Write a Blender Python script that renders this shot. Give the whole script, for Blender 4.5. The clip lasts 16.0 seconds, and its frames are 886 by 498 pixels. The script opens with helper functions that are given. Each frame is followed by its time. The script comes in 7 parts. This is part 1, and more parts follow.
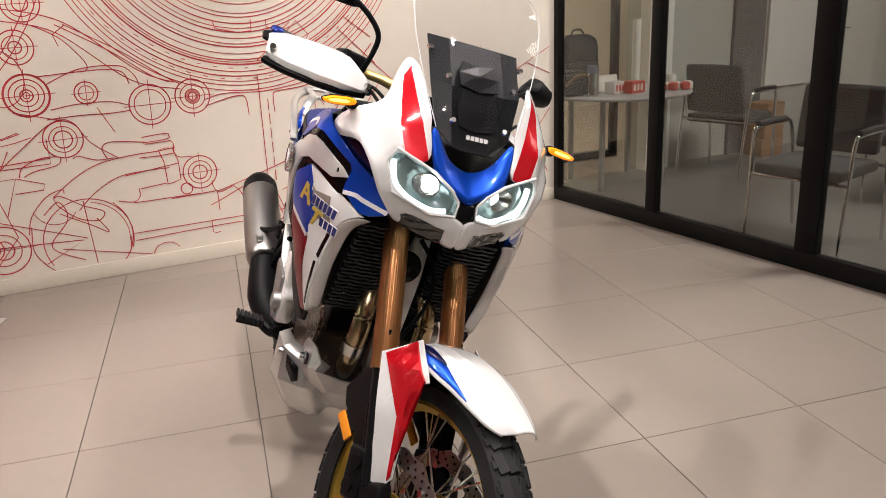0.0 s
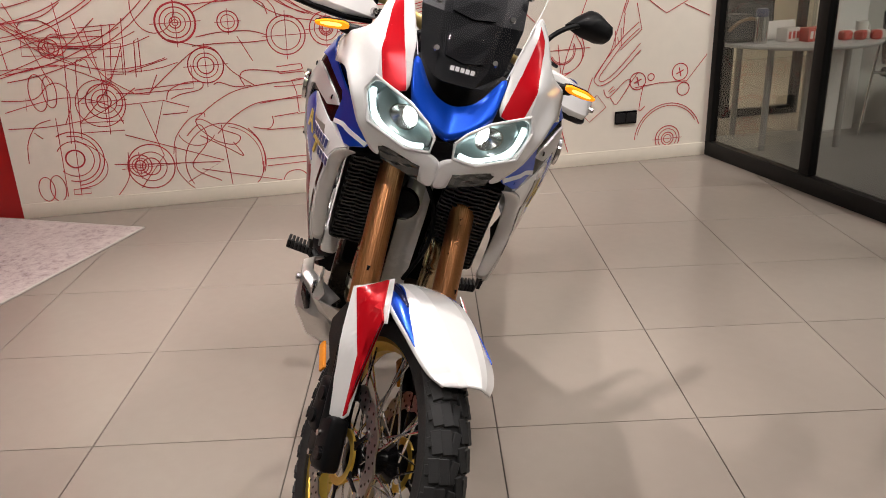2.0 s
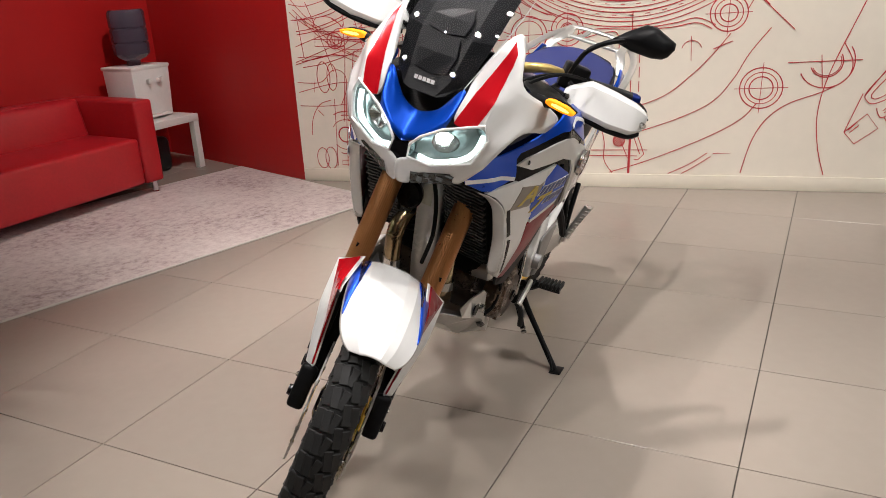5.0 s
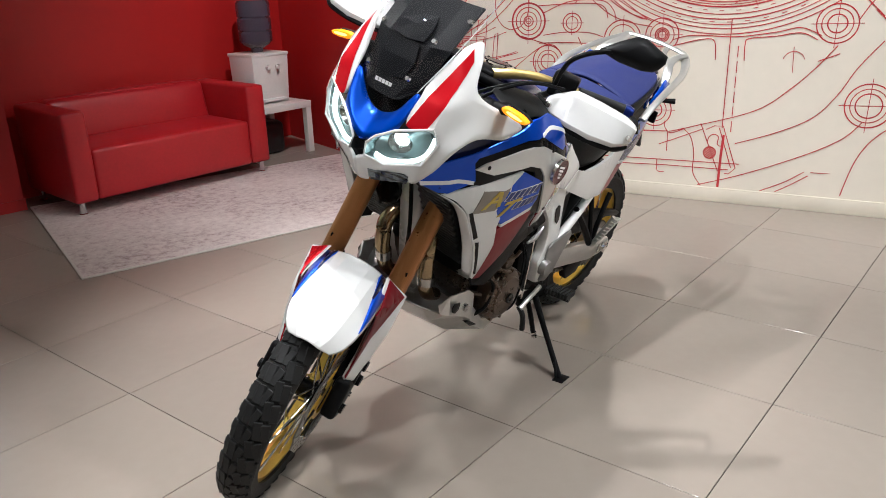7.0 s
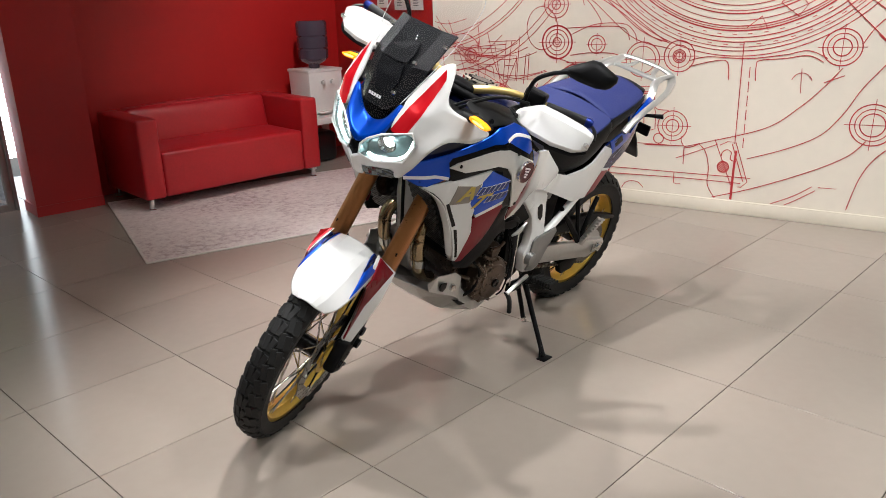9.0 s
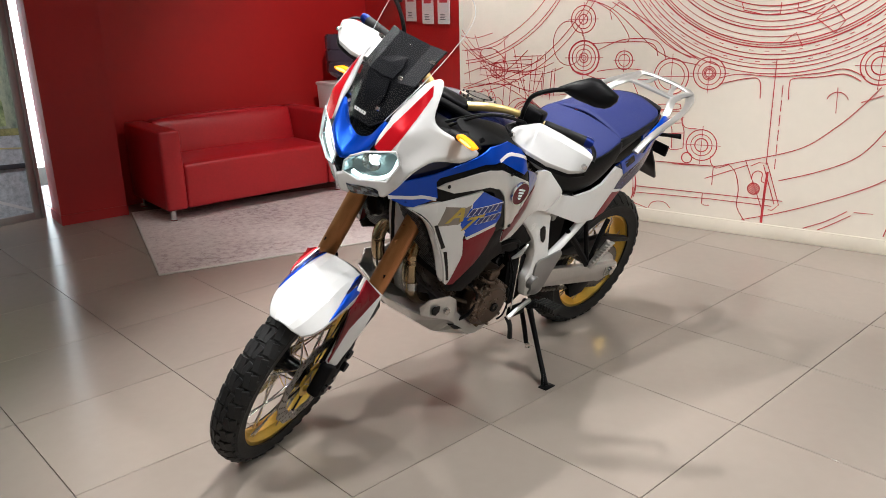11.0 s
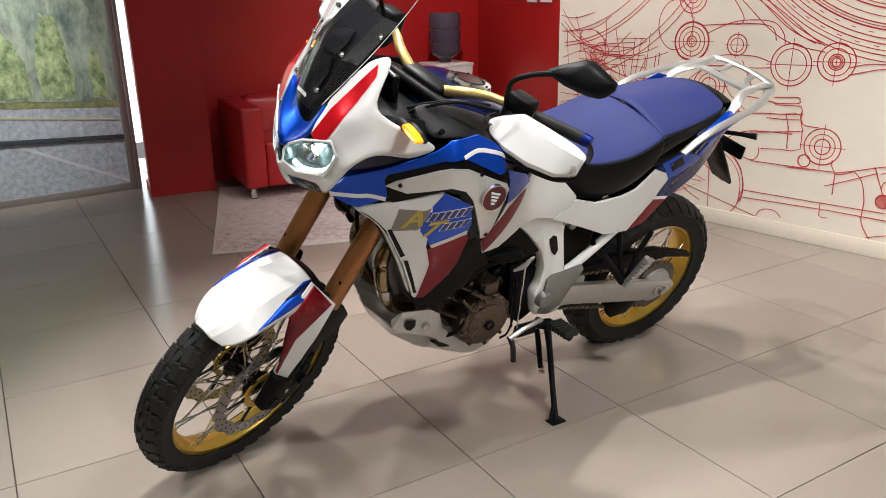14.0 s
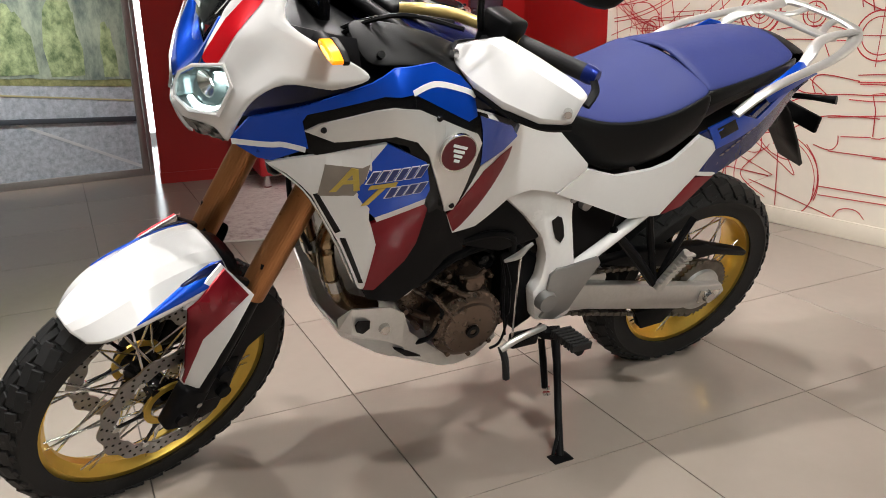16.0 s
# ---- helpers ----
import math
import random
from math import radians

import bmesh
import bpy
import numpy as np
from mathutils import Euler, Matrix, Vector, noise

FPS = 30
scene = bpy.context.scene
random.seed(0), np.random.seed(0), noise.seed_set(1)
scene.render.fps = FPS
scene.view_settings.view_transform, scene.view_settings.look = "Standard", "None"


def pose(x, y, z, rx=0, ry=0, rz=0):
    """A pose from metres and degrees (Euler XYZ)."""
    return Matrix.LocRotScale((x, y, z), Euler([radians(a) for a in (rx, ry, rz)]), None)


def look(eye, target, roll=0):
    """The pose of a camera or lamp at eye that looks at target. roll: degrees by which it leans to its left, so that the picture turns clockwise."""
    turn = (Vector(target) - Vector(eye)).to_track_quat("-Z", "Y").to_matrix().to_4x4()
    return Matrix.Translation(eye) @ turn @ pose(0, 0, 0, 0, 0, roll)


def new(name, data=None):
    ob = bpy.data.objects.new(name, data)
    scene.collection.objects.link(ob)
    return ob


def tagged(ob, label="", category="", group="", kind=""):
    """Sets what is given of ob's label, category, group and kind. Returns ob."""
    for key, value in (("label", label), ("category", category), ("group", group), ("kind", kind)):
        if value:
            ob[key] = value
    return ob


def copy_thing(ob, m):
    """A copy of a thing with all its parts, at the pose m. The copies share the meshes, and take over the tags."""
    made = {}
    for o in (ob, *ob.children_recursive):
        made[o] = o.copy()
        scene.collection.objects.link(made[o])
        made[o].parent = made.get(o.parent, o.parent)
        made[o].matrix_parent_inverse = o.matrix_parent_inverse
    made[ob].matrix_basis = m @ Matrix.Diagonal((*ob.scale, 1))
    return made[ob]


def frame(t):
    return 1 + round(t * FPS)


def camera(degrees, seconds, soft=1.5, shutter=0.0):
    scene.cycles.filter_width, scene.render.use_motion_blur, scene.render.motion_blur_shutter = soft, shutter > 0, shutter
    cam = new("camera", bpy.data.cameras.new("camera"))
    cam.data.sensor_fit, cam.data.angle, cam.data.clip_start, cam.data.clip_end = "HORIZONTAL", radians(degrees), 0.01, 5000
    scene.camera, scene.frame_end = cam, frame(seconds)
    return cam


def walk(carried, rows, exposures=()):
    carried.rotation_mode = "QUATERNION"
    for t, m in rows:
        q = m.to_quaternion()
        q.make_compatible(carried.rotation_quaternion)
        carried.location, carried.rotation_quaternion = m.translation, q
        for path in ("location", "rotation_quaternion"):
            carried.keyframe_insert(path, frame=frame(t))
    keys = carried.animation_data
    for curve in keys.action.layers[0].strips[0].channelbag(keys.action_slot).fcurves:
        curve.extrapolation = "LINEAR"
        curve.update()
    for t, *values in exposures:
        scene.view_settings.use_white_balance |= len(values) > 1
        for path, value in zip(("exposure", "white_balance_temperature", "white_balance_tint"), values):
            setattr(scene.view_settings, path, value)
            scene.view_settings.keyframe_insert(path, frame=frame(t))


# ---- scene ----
cam = camera(59.0, 16.0, soft=0.9)
PATH = [
    (0, (0.014, -0.297, 1.401), (0.868, 1.408, 0.799), -2.5),
    (0.5, (0.105, -0.354, 1.368), (0.85, 1.391, 0.736), -2.3),
    (1, (0.211, -0.351, 1.344), (0.832, 1.427, 0.671), -2.0),
    (1.5, (0.361, -0.344, 1.336), (0.858, 1.463, 0.637), -2.0),
    (2, (0.474, -0.377, 1.337), (0.845, 1.456, 0.628), -2.3),
    (2.5, (0.626, -0.466, 1.351), (0.865, 1.391, 0.649), -2.7),
    (3, (0.808, -0.565, 1.358), (0.896, 1.309, 0.667), -2.8),
    (3.5, (0.93, -0.571, 1.345), (0.855, 1.306, 0.66), -2.8),
    (4, (1.075, -0.522, 1.339), (0.834, 1.342, 0.655), -2.7),
    (4.5, (1.194, -0.512, 1.341), (0.805, 1.329, 0.661), -2.7),
    (4.7, (1.26, -0.527, 1.349), (0.813, 1.3, 0.669), -2.9),
    (6.8, (1.775, -0.412, 1.35), (0.923, 1.267, 0.674), -2.0),
    (7, (1.817, -0.403, 1.358), (0.934, 1.259, 0.682), -1.9),
    (7.5, (1.9, -0.416, 1.368), (0.958, 1.214, 0.691), -1.6),
    (8, (2.047, -0.474, 1.377), (1.06, 1.131, 0.707), -1.7),
    (8.5, (2.158, -0.554, 1.39), (1.14, 1.037, 0.734), -1.8),
    (9, (2.241, -0.64, 1.4), (1.202, 0.948, 0.766), -1.8),
    (9.5, (2.287, -0.679, 1.411), (1.231, 0.907, 0.8), -1.7),
    (9.7, (2.298, -0.685, 1.412), (1.235, 0.9, 0.811), -1.7),
    (11.8, (2.356, -0.256, 1.367), (1.143, 1.212, 0.756), -1.3),
    (12, (2.383, -0.218, 1.363), (1.147, 1.23, 0.749), -1.3),
    (12.5, (2.451, -0.122, 1.364), (1.158, 1.272, 0.743), -1.5),
    (13, (2.504, -0.033, 1.357), (1.154, 1.304, 0.732), -1.5),
    (13.5, (2.528, 0.052, 1.349), (1.131, 1.339, 0.721), -1.4),
    (14, (2.483, 0.163, 1.336), (1.057, 1.416, 0.709), -1.2),
    (14.5, (2.41, 0.298, 1.286), (0.965, 1.533, 0.664), -1.0),
    (15, (2.332, 0.423, 1.203), (0.867, 1.639, 0.59), -0.8),
    (15.5, (2.273, 0.528, 1.154), (0.78, 1.714, 0.551), -0.9),
    (16, (2.253, 0.651, 1.105), (0.72, 1.784, 0.502), -1.0),
]
walk(cam, [(t, look(eye, target, roll)) for t, eye, target, roll in PATH], [(0.0, 0.03, 6500, 12), (2.0, -0.15, 6450, 11), (3.5, -0.18, 6430, 10), (4.5, -0.06, 6400, 9), (7.0, 0.16, 5850, 4), (9.5, 0.16, 6050, 5), (12.5, 0.17, 6050, 5), (14.5, 0.18, 6200, 6), (16.0, 0.23, 6250, 6)])

# ---- world and lights ----
world = bpy.data.worlds.new("world")
scene.world = world
world.use_nodes = True
_sky = world.node_tree.nodes.new("ShaderNodeTexSky")
_sky.sky_type, _sky.sun_disc = "NISHITA", False
_sky.sun_elevation, _sky.sun_rotation = radians(35), radians(-70)
world.node_tree.links.new(_sky.outputs[0], world.node_tree.nodes["Background"].inputs[0])
world.node_tree.nodes["Background"].inputs[1].default_value = 0.12

CEIL = 3.1
# only three stand where cast shadows point; the rest are added to brighten
# lamps on the ceiling: place, power, the point aimed at, width of the cone
SPOTS = [(0.75, 1.6, 170.0, (1.0, 1.9, 0.0), 80), (0.1, 2.4, 140.0, (1.0, 1.9, 0.2), 76), (0.9, 0.4, 80.0, (1.0, 1.9, 0.2), 76), (-1.4, 2.3, 125.0, (1.3, 1.8, 0.0), 84), (2.4, 1.65, 160.0, (0.75, 1.85, 0.7), 60), (-0.5, 2.8, 205.0, (-0.8, 4.4, 1.1), 118), (2.2, 2.9, 190.0, (2.2, 4.3, 1.3), 78),
         # first here: added to brighten the printed panels, instead of daylight behind them
         (-2.2, 0.2, 440.0, (-3.7, 1.1, 1.4), 58), (0.2, -0.6, 130.0, (0.75, 1.5, 0.5), 66), (2.5, -1.6, 50.0, (2.4, -0.6, 0.0), 120)]
SPOT_COLOR = (1.0, 0.917, 0.872)

# ---- materials ----
MATS = {}


def mat(name, color, rough=0.5, metal=0.0, vary=0.08, scale=8.0, bump=0.0, bscale=60.0, spec=0.5, coat=0.0, rvary=0.1, island=0.0, alpha=None, emit=None, power=0.0, trans=0.0, per_object=0.0):
    m = bpy.data.materials.new(name)
    m.use_nodes = True
    nt = m.node_tree
    b = nt.nodes["Principled BSDF"]
    b.inputs["Roughness"].default_value = rough
    b.inputs["Metallic"].default_value = metal
    b.inputs["Specular IOR Level"].default_value = spec
    b.inputs["Coat Weight"].default_value = coat
    b.inputs["Coat Roughness"].default_value = 0.04
    b.inputs["Transmission Weight"].default_value = trans
    if emit:
        b.inputs["Emission Color"].default_value = (*emit, 1)
        b.inputs["Emission Strength"].default_value = power
    geo = nt.nodes.new("ShaderNodeTexCoord")
    n1 = nt.nodes.new("ShaderNodeTexNoise")
    n1.inputs["Scale"].default_value, n1.inputs["Detail"].default_value = scale, 5
    n2 = nt.nodes.new("ShaderNodeTexNoise")
    n2.inputs["Scale"].default_value, n2.inputs["Detail"].default_value = scale * 9, 3
    for n in (n1, n2):
        nt.links.new(geo.outputs["Object"], n.inputs["Vector"])
    add = nt.nodes.new("ShaderNodeMath")
    add.operation = "ADD"
    nt.links.new(n1.outputs["Fac"], add.inputs[0])
    nt.links.new(n2.outputs["Fac"], add.inputs[1])
    ramp = nt.nodes.new("ShaderNodeMapRange")
    ramp.inputs["From Min"].default_value, ramp.inputs["From Max"].default_value = 0.6, 1.4
    ramp.inputs["To Min"].default_value, ramp.inputs["To Max"].default_value = 1 - vary, 1 + vary
    nt.links.new(add.outputs[0], ramp.inputs["Value"])
    mul = nt.nodes.new("ShaderNodeVectorMath")
    mul.operation = "SCALE"
    mul.inputs[0].default_value = color
    nt.links.new(ramp.outputs[0], mul.inputs["Scale"])
    last = mul.outputs[0]
    if per_object:
        info = nt.nodes.new("ShaderNodeObjectInfo")
        r2 = nt.nodes.new("ShaderNodeMapRange")
        r2.inputs["To Min"].default_value, r2.inputs["To Max"].default_value = 1 - per_object, 1 + per_object
        nt.links.new(info.outputs["Random"], r2.inputs["Value"])
        mul2 = nt.nodes.new("ShaderNodeVectorMath")
        mul2.operation = "SCALE"
        nt.links.new(last, mul2.inputs[0])
        nt.links.new(r2.outputs[0], mul2.inputs["Scale"])
        last = mul2.outputs[0]
    nt.links.new(last, b.inputs["Base Color"])
    r3 = nt.nodes.new("ShaderNodeMapRange")
    r3.inputs["From Min"].default_value, r3.inputs["From Max"].default_value = 0.6, 1.4
    r3.inputs["To Min"].default_value, r3.inputs["To Max"].default_value = max(0.02, rough * (1 - rvary)), min(1, rough * (1 + rvary))
    nt.links.new(add.outputs[0], r3.inputs["Value"])
    nt.links.new(r3.outputs[0], b.inputs["Roughness"])
    if bump:
        n3 = nt.nodes.new("ShaderNodeTexNoise")
        n3.inputs["Scale"].default_value, n3.inputs["Detail"].default_value = bscale, 4
        nt.links.new(geo.outputs["Object"], n3.inputs["Vector"])
        bp = nt.nodes.new("ShaderNodeBump")
        bp.inputs["Strength"].default_value, bp.inputs["Distance"].default_value = bump, 0.002
        nt.links.new(n3.outputs["Fac"], bp.inputs["Height"])
        nt.links.new(bp.outputs[0], b.inputs["Normal"])
    MATS[name] = m
    return m


M_TILE = mat("floor_tile_glaze", (0.315, 0.268, 0.230), 0.19, spec=0.42, vary=0.03, scale=2.2, per_object=0.04, rvary=0.05)
M_GROUT = mat("tile_grout", (0.10, 0.088, 0.075), 0.9, vary=0.2, scale=14, bump=0.2)
M_CREAM = mat("cream_wall_vinyl", (0.80, 0.73, 0.63), 0.6, vary=0.03, scale=1.5, bump=0.03, bscale=120)
M_SKIRT = mat("cream_skirting_paint", (0.76, 0.69, 0.58), 0.5, vary=0.03, scale=3)
M_INK = mat("red_print_ink", (0.50, 0.035, 0.042), 0.55, vary=0.14, scale=9)
M_REDWALL = mat("red_wall_paint", (0.44, 0.011, 0.011), 0.5, vary=0.07, scale=1.6, bump=0.05, bscale=90)
# the unseen ceiling is kept dark to hold back bounced light
M_CEIL = mat("low_bounce_ceiling", (0.27, 0.265, 0.26), 0.8, vary=0.03)
M_GREYWALL = mat("grey_plaster", (0.42, 0.41, 0.38), 0.8, vary=0.08, scale=3, bump=0.05)
M_DARKWALL = mat("dark_grey_plaster", (0.11, 0.11, 0.11), 0.7, vary=0.1, scale=3)
M_BLACKFRAME = mat("black_powder_coat", (0.006, 0.0055, 0.0055), 0.38, vary=0.15, bump=0.05, bscale=300, spec=0.15)
M_GREYFRAME = mat("grey_aluminium_frame", (0.33, 0.32, 0.31), 0.4, 0.6, vary=0.06)
M_LEATHER = mat("red_leatherette", (0.42, 0.012, 0.018), 0.38, vary=0.10, scale=6, bump=0.16, bscale=260)
M_CHROME = mat("chrome", (0.78, 0.78, 0.78), 0.1, 1.0, vary=0.04)
M_WHITEPL = mat("white_plastic", (0.74, 0.72, 0.69), 0.4, vary=0.04)
M_WHITETAB = mat("white_laminate", (0.72, 0.70, 0.67), 0.35, vary=0.04, scale=4)
M_BLACKPL = mat("black_plastic", (0.010, 0.010, 0.011), 0.4, vary=0.2, scale=20, bump=0.1, bscale=500)
M_CHAIRFAB = mat("grey_chair_fabric", (0.05, 0.05, 0.052), 0.85, vary=0.12, scale=30, bump=0.3, bscale=700)
M_TABLE = mat("grey_tabletop", (0.36, 0.35, 0.34), 0.3, vary=0.05)


def glass(name, color, rough=0.0, ior=1.45):
    m = bpy.data.materials.new(name)
    m.use_nodes = True
    nt = m.node_tree
    nt.nodes.remove(nt.nodes["Principled BSDF"])
    out = nt.nodes["Material Output"]
    t = nt.nodes.new("ShaderNodeBsdfTransparent")
    t.inputs[0].default_value = (*color, 1)
    g = nt.nodes.new("ShaderNodeBsdfGlossy")
    g.inputs["Roughness"].default_value = rough
    lw = nt.nodes.new("ShaderNodeLayerWeight")
    pw = nt.nodes.new("ShaderNodeMath")
    pw.operation, pw.inputs[1].default_value = "POWER", 4.0
    nt.links.new(lw.outputs["Facing"], pw.inputs[0])
    fr = nt.nodes.new("ShaderNodeMapRange")
    fr.inputs["To Min"].default_value, fr.inputs["To Max"].default_value = ((ior - 1) / (ior + 1)) ** 2, 0.9
    nt.links.new(pw.outputs[0], fr.inputs["Value"])
    mix = nt.nodes.new("ShaderNodeMixShader")
    nt.links.new(fr.outputs[0], mix.inputs[0])
    nt.links.new(t.outputs[0], mix.inputs[1])
    nt.links.new(g.outputs[0], mix.inputs[2])
    nt.links.new(mix.outputs[0], out.inputs[0])
    return m


M_PANE = glass("partition_glass", (0.84, 0.84, 0.81), 0.0, 1.5)


def glow(name, color, power):
    m = bpy.data.materials.new(name)
    m.use_nodes = True
    nt = m.node_tree
    nt.nodes.remove(nt.nodes["Principled BSDF"])
    e = nt.nodes.new("ShaderNodeEmission")
    e.inputs[0].default_value, e.inputs[1].default_value = (*color, 1), power
    nt.links.new(e.outputs[0], nt.nodes["Material Output"].inputs[0])
    return m


# ---- mesh helpers ----
def mesh_of(name, bm, material, smooth=True, sharp=35):
    me = bpy.data.meshes.new(name)
    bmesh.ops.recalc_face_normals(bm, faces=bm.faces)
    if smooth:
        for f in bm.faces:
            f.smooth = True
        for e in bm.edges:
            if len(e.link_faces) == 2 and e.calc_face_angle(0) > radians(sharp):
                e.smooth = False
    bm.to_mesh(me)
    bm.free()
    for m in material if isinstance(material, (list, tuple)) else [material]:
        me.materials.append(m)
    return me


def part(name, bm, material, parent=None, label="", smooth=True, sharp=35):
    ob = new(name, mesh_of(name, bm, material, smooth, sharp))
    if parent is not None:
        ob.parent = parent
    if label:
        ob["label"] = label
    return ob


def empty(name, m=None):
    ob = new(name)
    ob.empty_display_size = 0.1
    if m is not None:
        ob.matrix_basis = m
    return ob


def box(x0, y0, z0, x1, y1, z1, bevel=0.0, seg=2, bm=None, m=None):
    b = bmesh.new()
    bmesh.ops.create_cube(b, size=1.0)
    for v in b.verts:
        v.co = Vector((x0 + (v.co.x + 0.5) * (x1 - x0), y0 + (v.co.y + 0.5) * (y1 - y0), z0 + (v.co.z + 0.5) * (z1 - z0)))
    if bevel:
        bmesh.ops.bevel(b, geom=b.edges[:], offset=bevel, segments=seg, affect="EDGES", profile=0.5)
    return merge(bm, b, m)


def merge(bm, b, m=None):
    """Moves b by m and adds it to bm (or returns it alone)."""
    if m is not None:
        b.transform(m)
    if bm is None:
        return b
    me = bpy.data.meshes.new("tmp")
    b.to_mesh(me)
    b.free()
    bm.from_mesh(me)
    bpy.data.meshes.remove(me)
    return bm


def to_z(d):
    return Vector(d).to_track_quat("Z", "Y").to_matrix().to_4x4()


def rod(a, b, r, r2=None, seg=14, bm=None, caps=True):
    a, b = Vector(a), Vector(b)
    c = bmesh.new()
    bmesh.ops.create_cone(c, cap_ends=caps, segments=seg, radius1=r, radius2=r if r2 is None else r2, depth=(b - a).length)
    c.transform(Matrix.Translation((a + b) / 2) @ to_z(b - a))
    return merge(bm, c)


def smooth_path(pts, n=8):
    """Catmull-Rom through the points."""
    p = [Vector(q) for q in pts]
    if len(p) < 3 or n < 2:
        return p
    out = []
    for i in range(len(p) - 1):
        p0, p1, p2, p3 = p[max(i - 1, 0)], p[i], p[i + 1], p[min(i + 2, len(p) - 1)]
        for k in range(n):
            t = k / n
            out.append(0.5 * ((2 * p1) + (p2 - p0) * t + (2 * p0 - 5 * p1 + 4 * p2 - p3) * t * t + (3 * p1 - p0 - 3 * p2 + p3) * t ** 3))
    return out + [p[-1]]


def tube(pts, r, n=6, seg=10, bm=None, radii=None, squash=1.0):
    path = smooth_path(pts, n)
    b = bmesh.new()
    rings, up = [], Vector((0, 0, 1))
    for i, p in enumerate(path):
        d = (path[min(i + 1, len(path) - 1)] - path[max(i - 1, 0)]).normalized()
        side = d.cross(up)
        if side.length < 0.05:
            side = d.cross(Vector((0, 1, 0)))
        side.normalize()
        if rings and side.dot(last) < 0:
            side = -side
        last = side
        w = d.cross(side)
        rr = r if radii is None else float(np.interp(i / (len(path) - 1), np.linspace(0, 1, len(radii)), radii))
        rings.append([b.verts.new(p + rr * (math.cos(a) * side + squash * math.sin(a) * w)) for a in [2 * math.pi * k / seg for k in range(seg)]])
    for r0, r1 in zip(rings, rings[1:]):
        for k in range(seg):
            b.faces.new((r0[k], r0[(k + 1) % seg], r1[(k + 1) % seg], r1[k]))
    b.faces.new(rings[0][::-1])
    b.faces.new(rings[-1])
    return merge(bm, b)


def lathe(profile, seg=48, bm=None, m=None):
    """Turns (radius, height) points about z; a closed profile gives a closed ring."""
    b = bmesh.new()
    rows = [[b.verts.new((r * math.cos(2 * math.pi * k / seg), r * math.sin(2 * math.pi * k / seg), h)) for k in range(seg)] for r, h in profile]
    for r0, r1 in zip(rows, rows[1:]):
        for k in range(seg):
            b.faces.new((r0[k], r0[(k + 1) % seg], r1[(k + 1) % seg], r1[k]))
    bmesh.ops.remove_doubles(b, verts=b.verts, dist=1e-5)
    return merge(bm, b, m)


def prism(outline, depth, bevel=0.0, bm=None, m=None, seg=2):
    """A flat outline of (x, y), pulled up by depth along z."""
    b = bmesh.new()
    low = [b.verts.new((x, y, 0)) for x, y in outline]
    f = b.faces.new(low)
    up = bmesh.ops.extrude_face_region(b, geom=[f])["geom"]
    for v in up:
        if isinstance(v, bmesh.types.BMVert):
            v.co.z += depth
    bmesh.ops.recalc_face_normals(b, faces=b.faces)
    if bevel:
        bmesh.ops.bevel(b, geom=b.edges[:], offset=bevel, segments=seg, affect="EDGES", profile=0.5, clamp_overlap=True)
    return merge(bm, b, m)


def wall_between(a, b, z0, z1, thick, bm=None):
    """A wall whose seen face runs from a to b; its thickness lies to the right of that way."""
    a, b = Vector((*a, 0)), Vector((*b, 0))
    d = (b - a).normalized()
    n = Vector((d.y, -d.x, 0))
    q = [a, b, b + n * thick, a + n * thick]
    return prism([(v.x, v.y) for v in q], z1 - z0, bm=bm, m=Matrix.Translation((0, 0, z0)))


def flat(a, b):
    """The pose of something built along x with its front towards -y, from a towards b."""
    d = Vector((b[0] - a[0], b[1] - a[1], 0))
    return Matrix.Translation((a[0], a[1], 0)) @ Matrix.Rotation(math.atan2(d.y, d.x), 4, "Z")

# ---- the room ----
GRID = radians(-10.7)
TILE, TILE_W = 0.591, 0.603
TILE_ORIGIN = Vector((1.0085, 1.5575, 0))

floor = part("floor", box(-6, -5, -0.2, 9, 9, -0.006), M_GROUT)
tagged(floor, "large beige-grey glazed porcelain floor tiles with dark joints", "floor", kind="structure")

# mural wall, red walls, pillar
wall_mural = part("wall_mural", wall_between((3.30, 4.30), (-1.015, 4.30), 0, CEIL, 0.15), M_CREAM)
tagged(wall_mural, "cream wall printed with red technical line drawings of engine parts", "wall", kind="structure")
skirting = part("baseboard", box(-1.01, 4.288, 0, 3.25, 4.298, 0.085, 0.003), M_SKIRT)
tagged(skirting, "low cream skirting along the mural wall", "baseboard", kind="structure")
RC = (-2.59, 5.08)
wall_red_back = part("wall_red_back", wall_between((-1.015, 4.302), RC, 0, CEIL, 0.15), M_REDWALL)
tagged(wall_red_back, "matt red painted wall behind the water cooler", "wall", kind="structure")
wall_red_side = part("wall_red_side", wall_between(RC, (-3.02, 2.55), 0, CEIL, 0.15), M_REDWALL)
tagged(wall_red_side, "matt red painted wall behind the sofa", "wall", kind="structure")
pillar = part("pillar", prism([(-2.87, 2.165), (-2.745, 2.585), (-3.10, 2.70), (-3.165, 2.262)], CEIL), M_REDWALL)
tagged(pillar, "square red painted pillar with a lit side face", "pillar", kind="structure")
pillar_base = part("pillar_skirting", prism([(-2.862, 2.158), (-2.737, 2.588), (-2.75, 2.592), (-2.872, 2.171), (-3.15, 2.255), (-3.15, 2.24)], 0.07), M_REDWALL)
tagged(pillar_base, "low red skirting round the pillar foot", "baseboard", kind="structure")
wall_south = part("wall_south", box(-3.9, -3.2, 0, 3.7, -3.05, CEIL), M_CREAM)
tagged(wall_south, "plain cream wall closing the showroom", "wall", kind="structure")
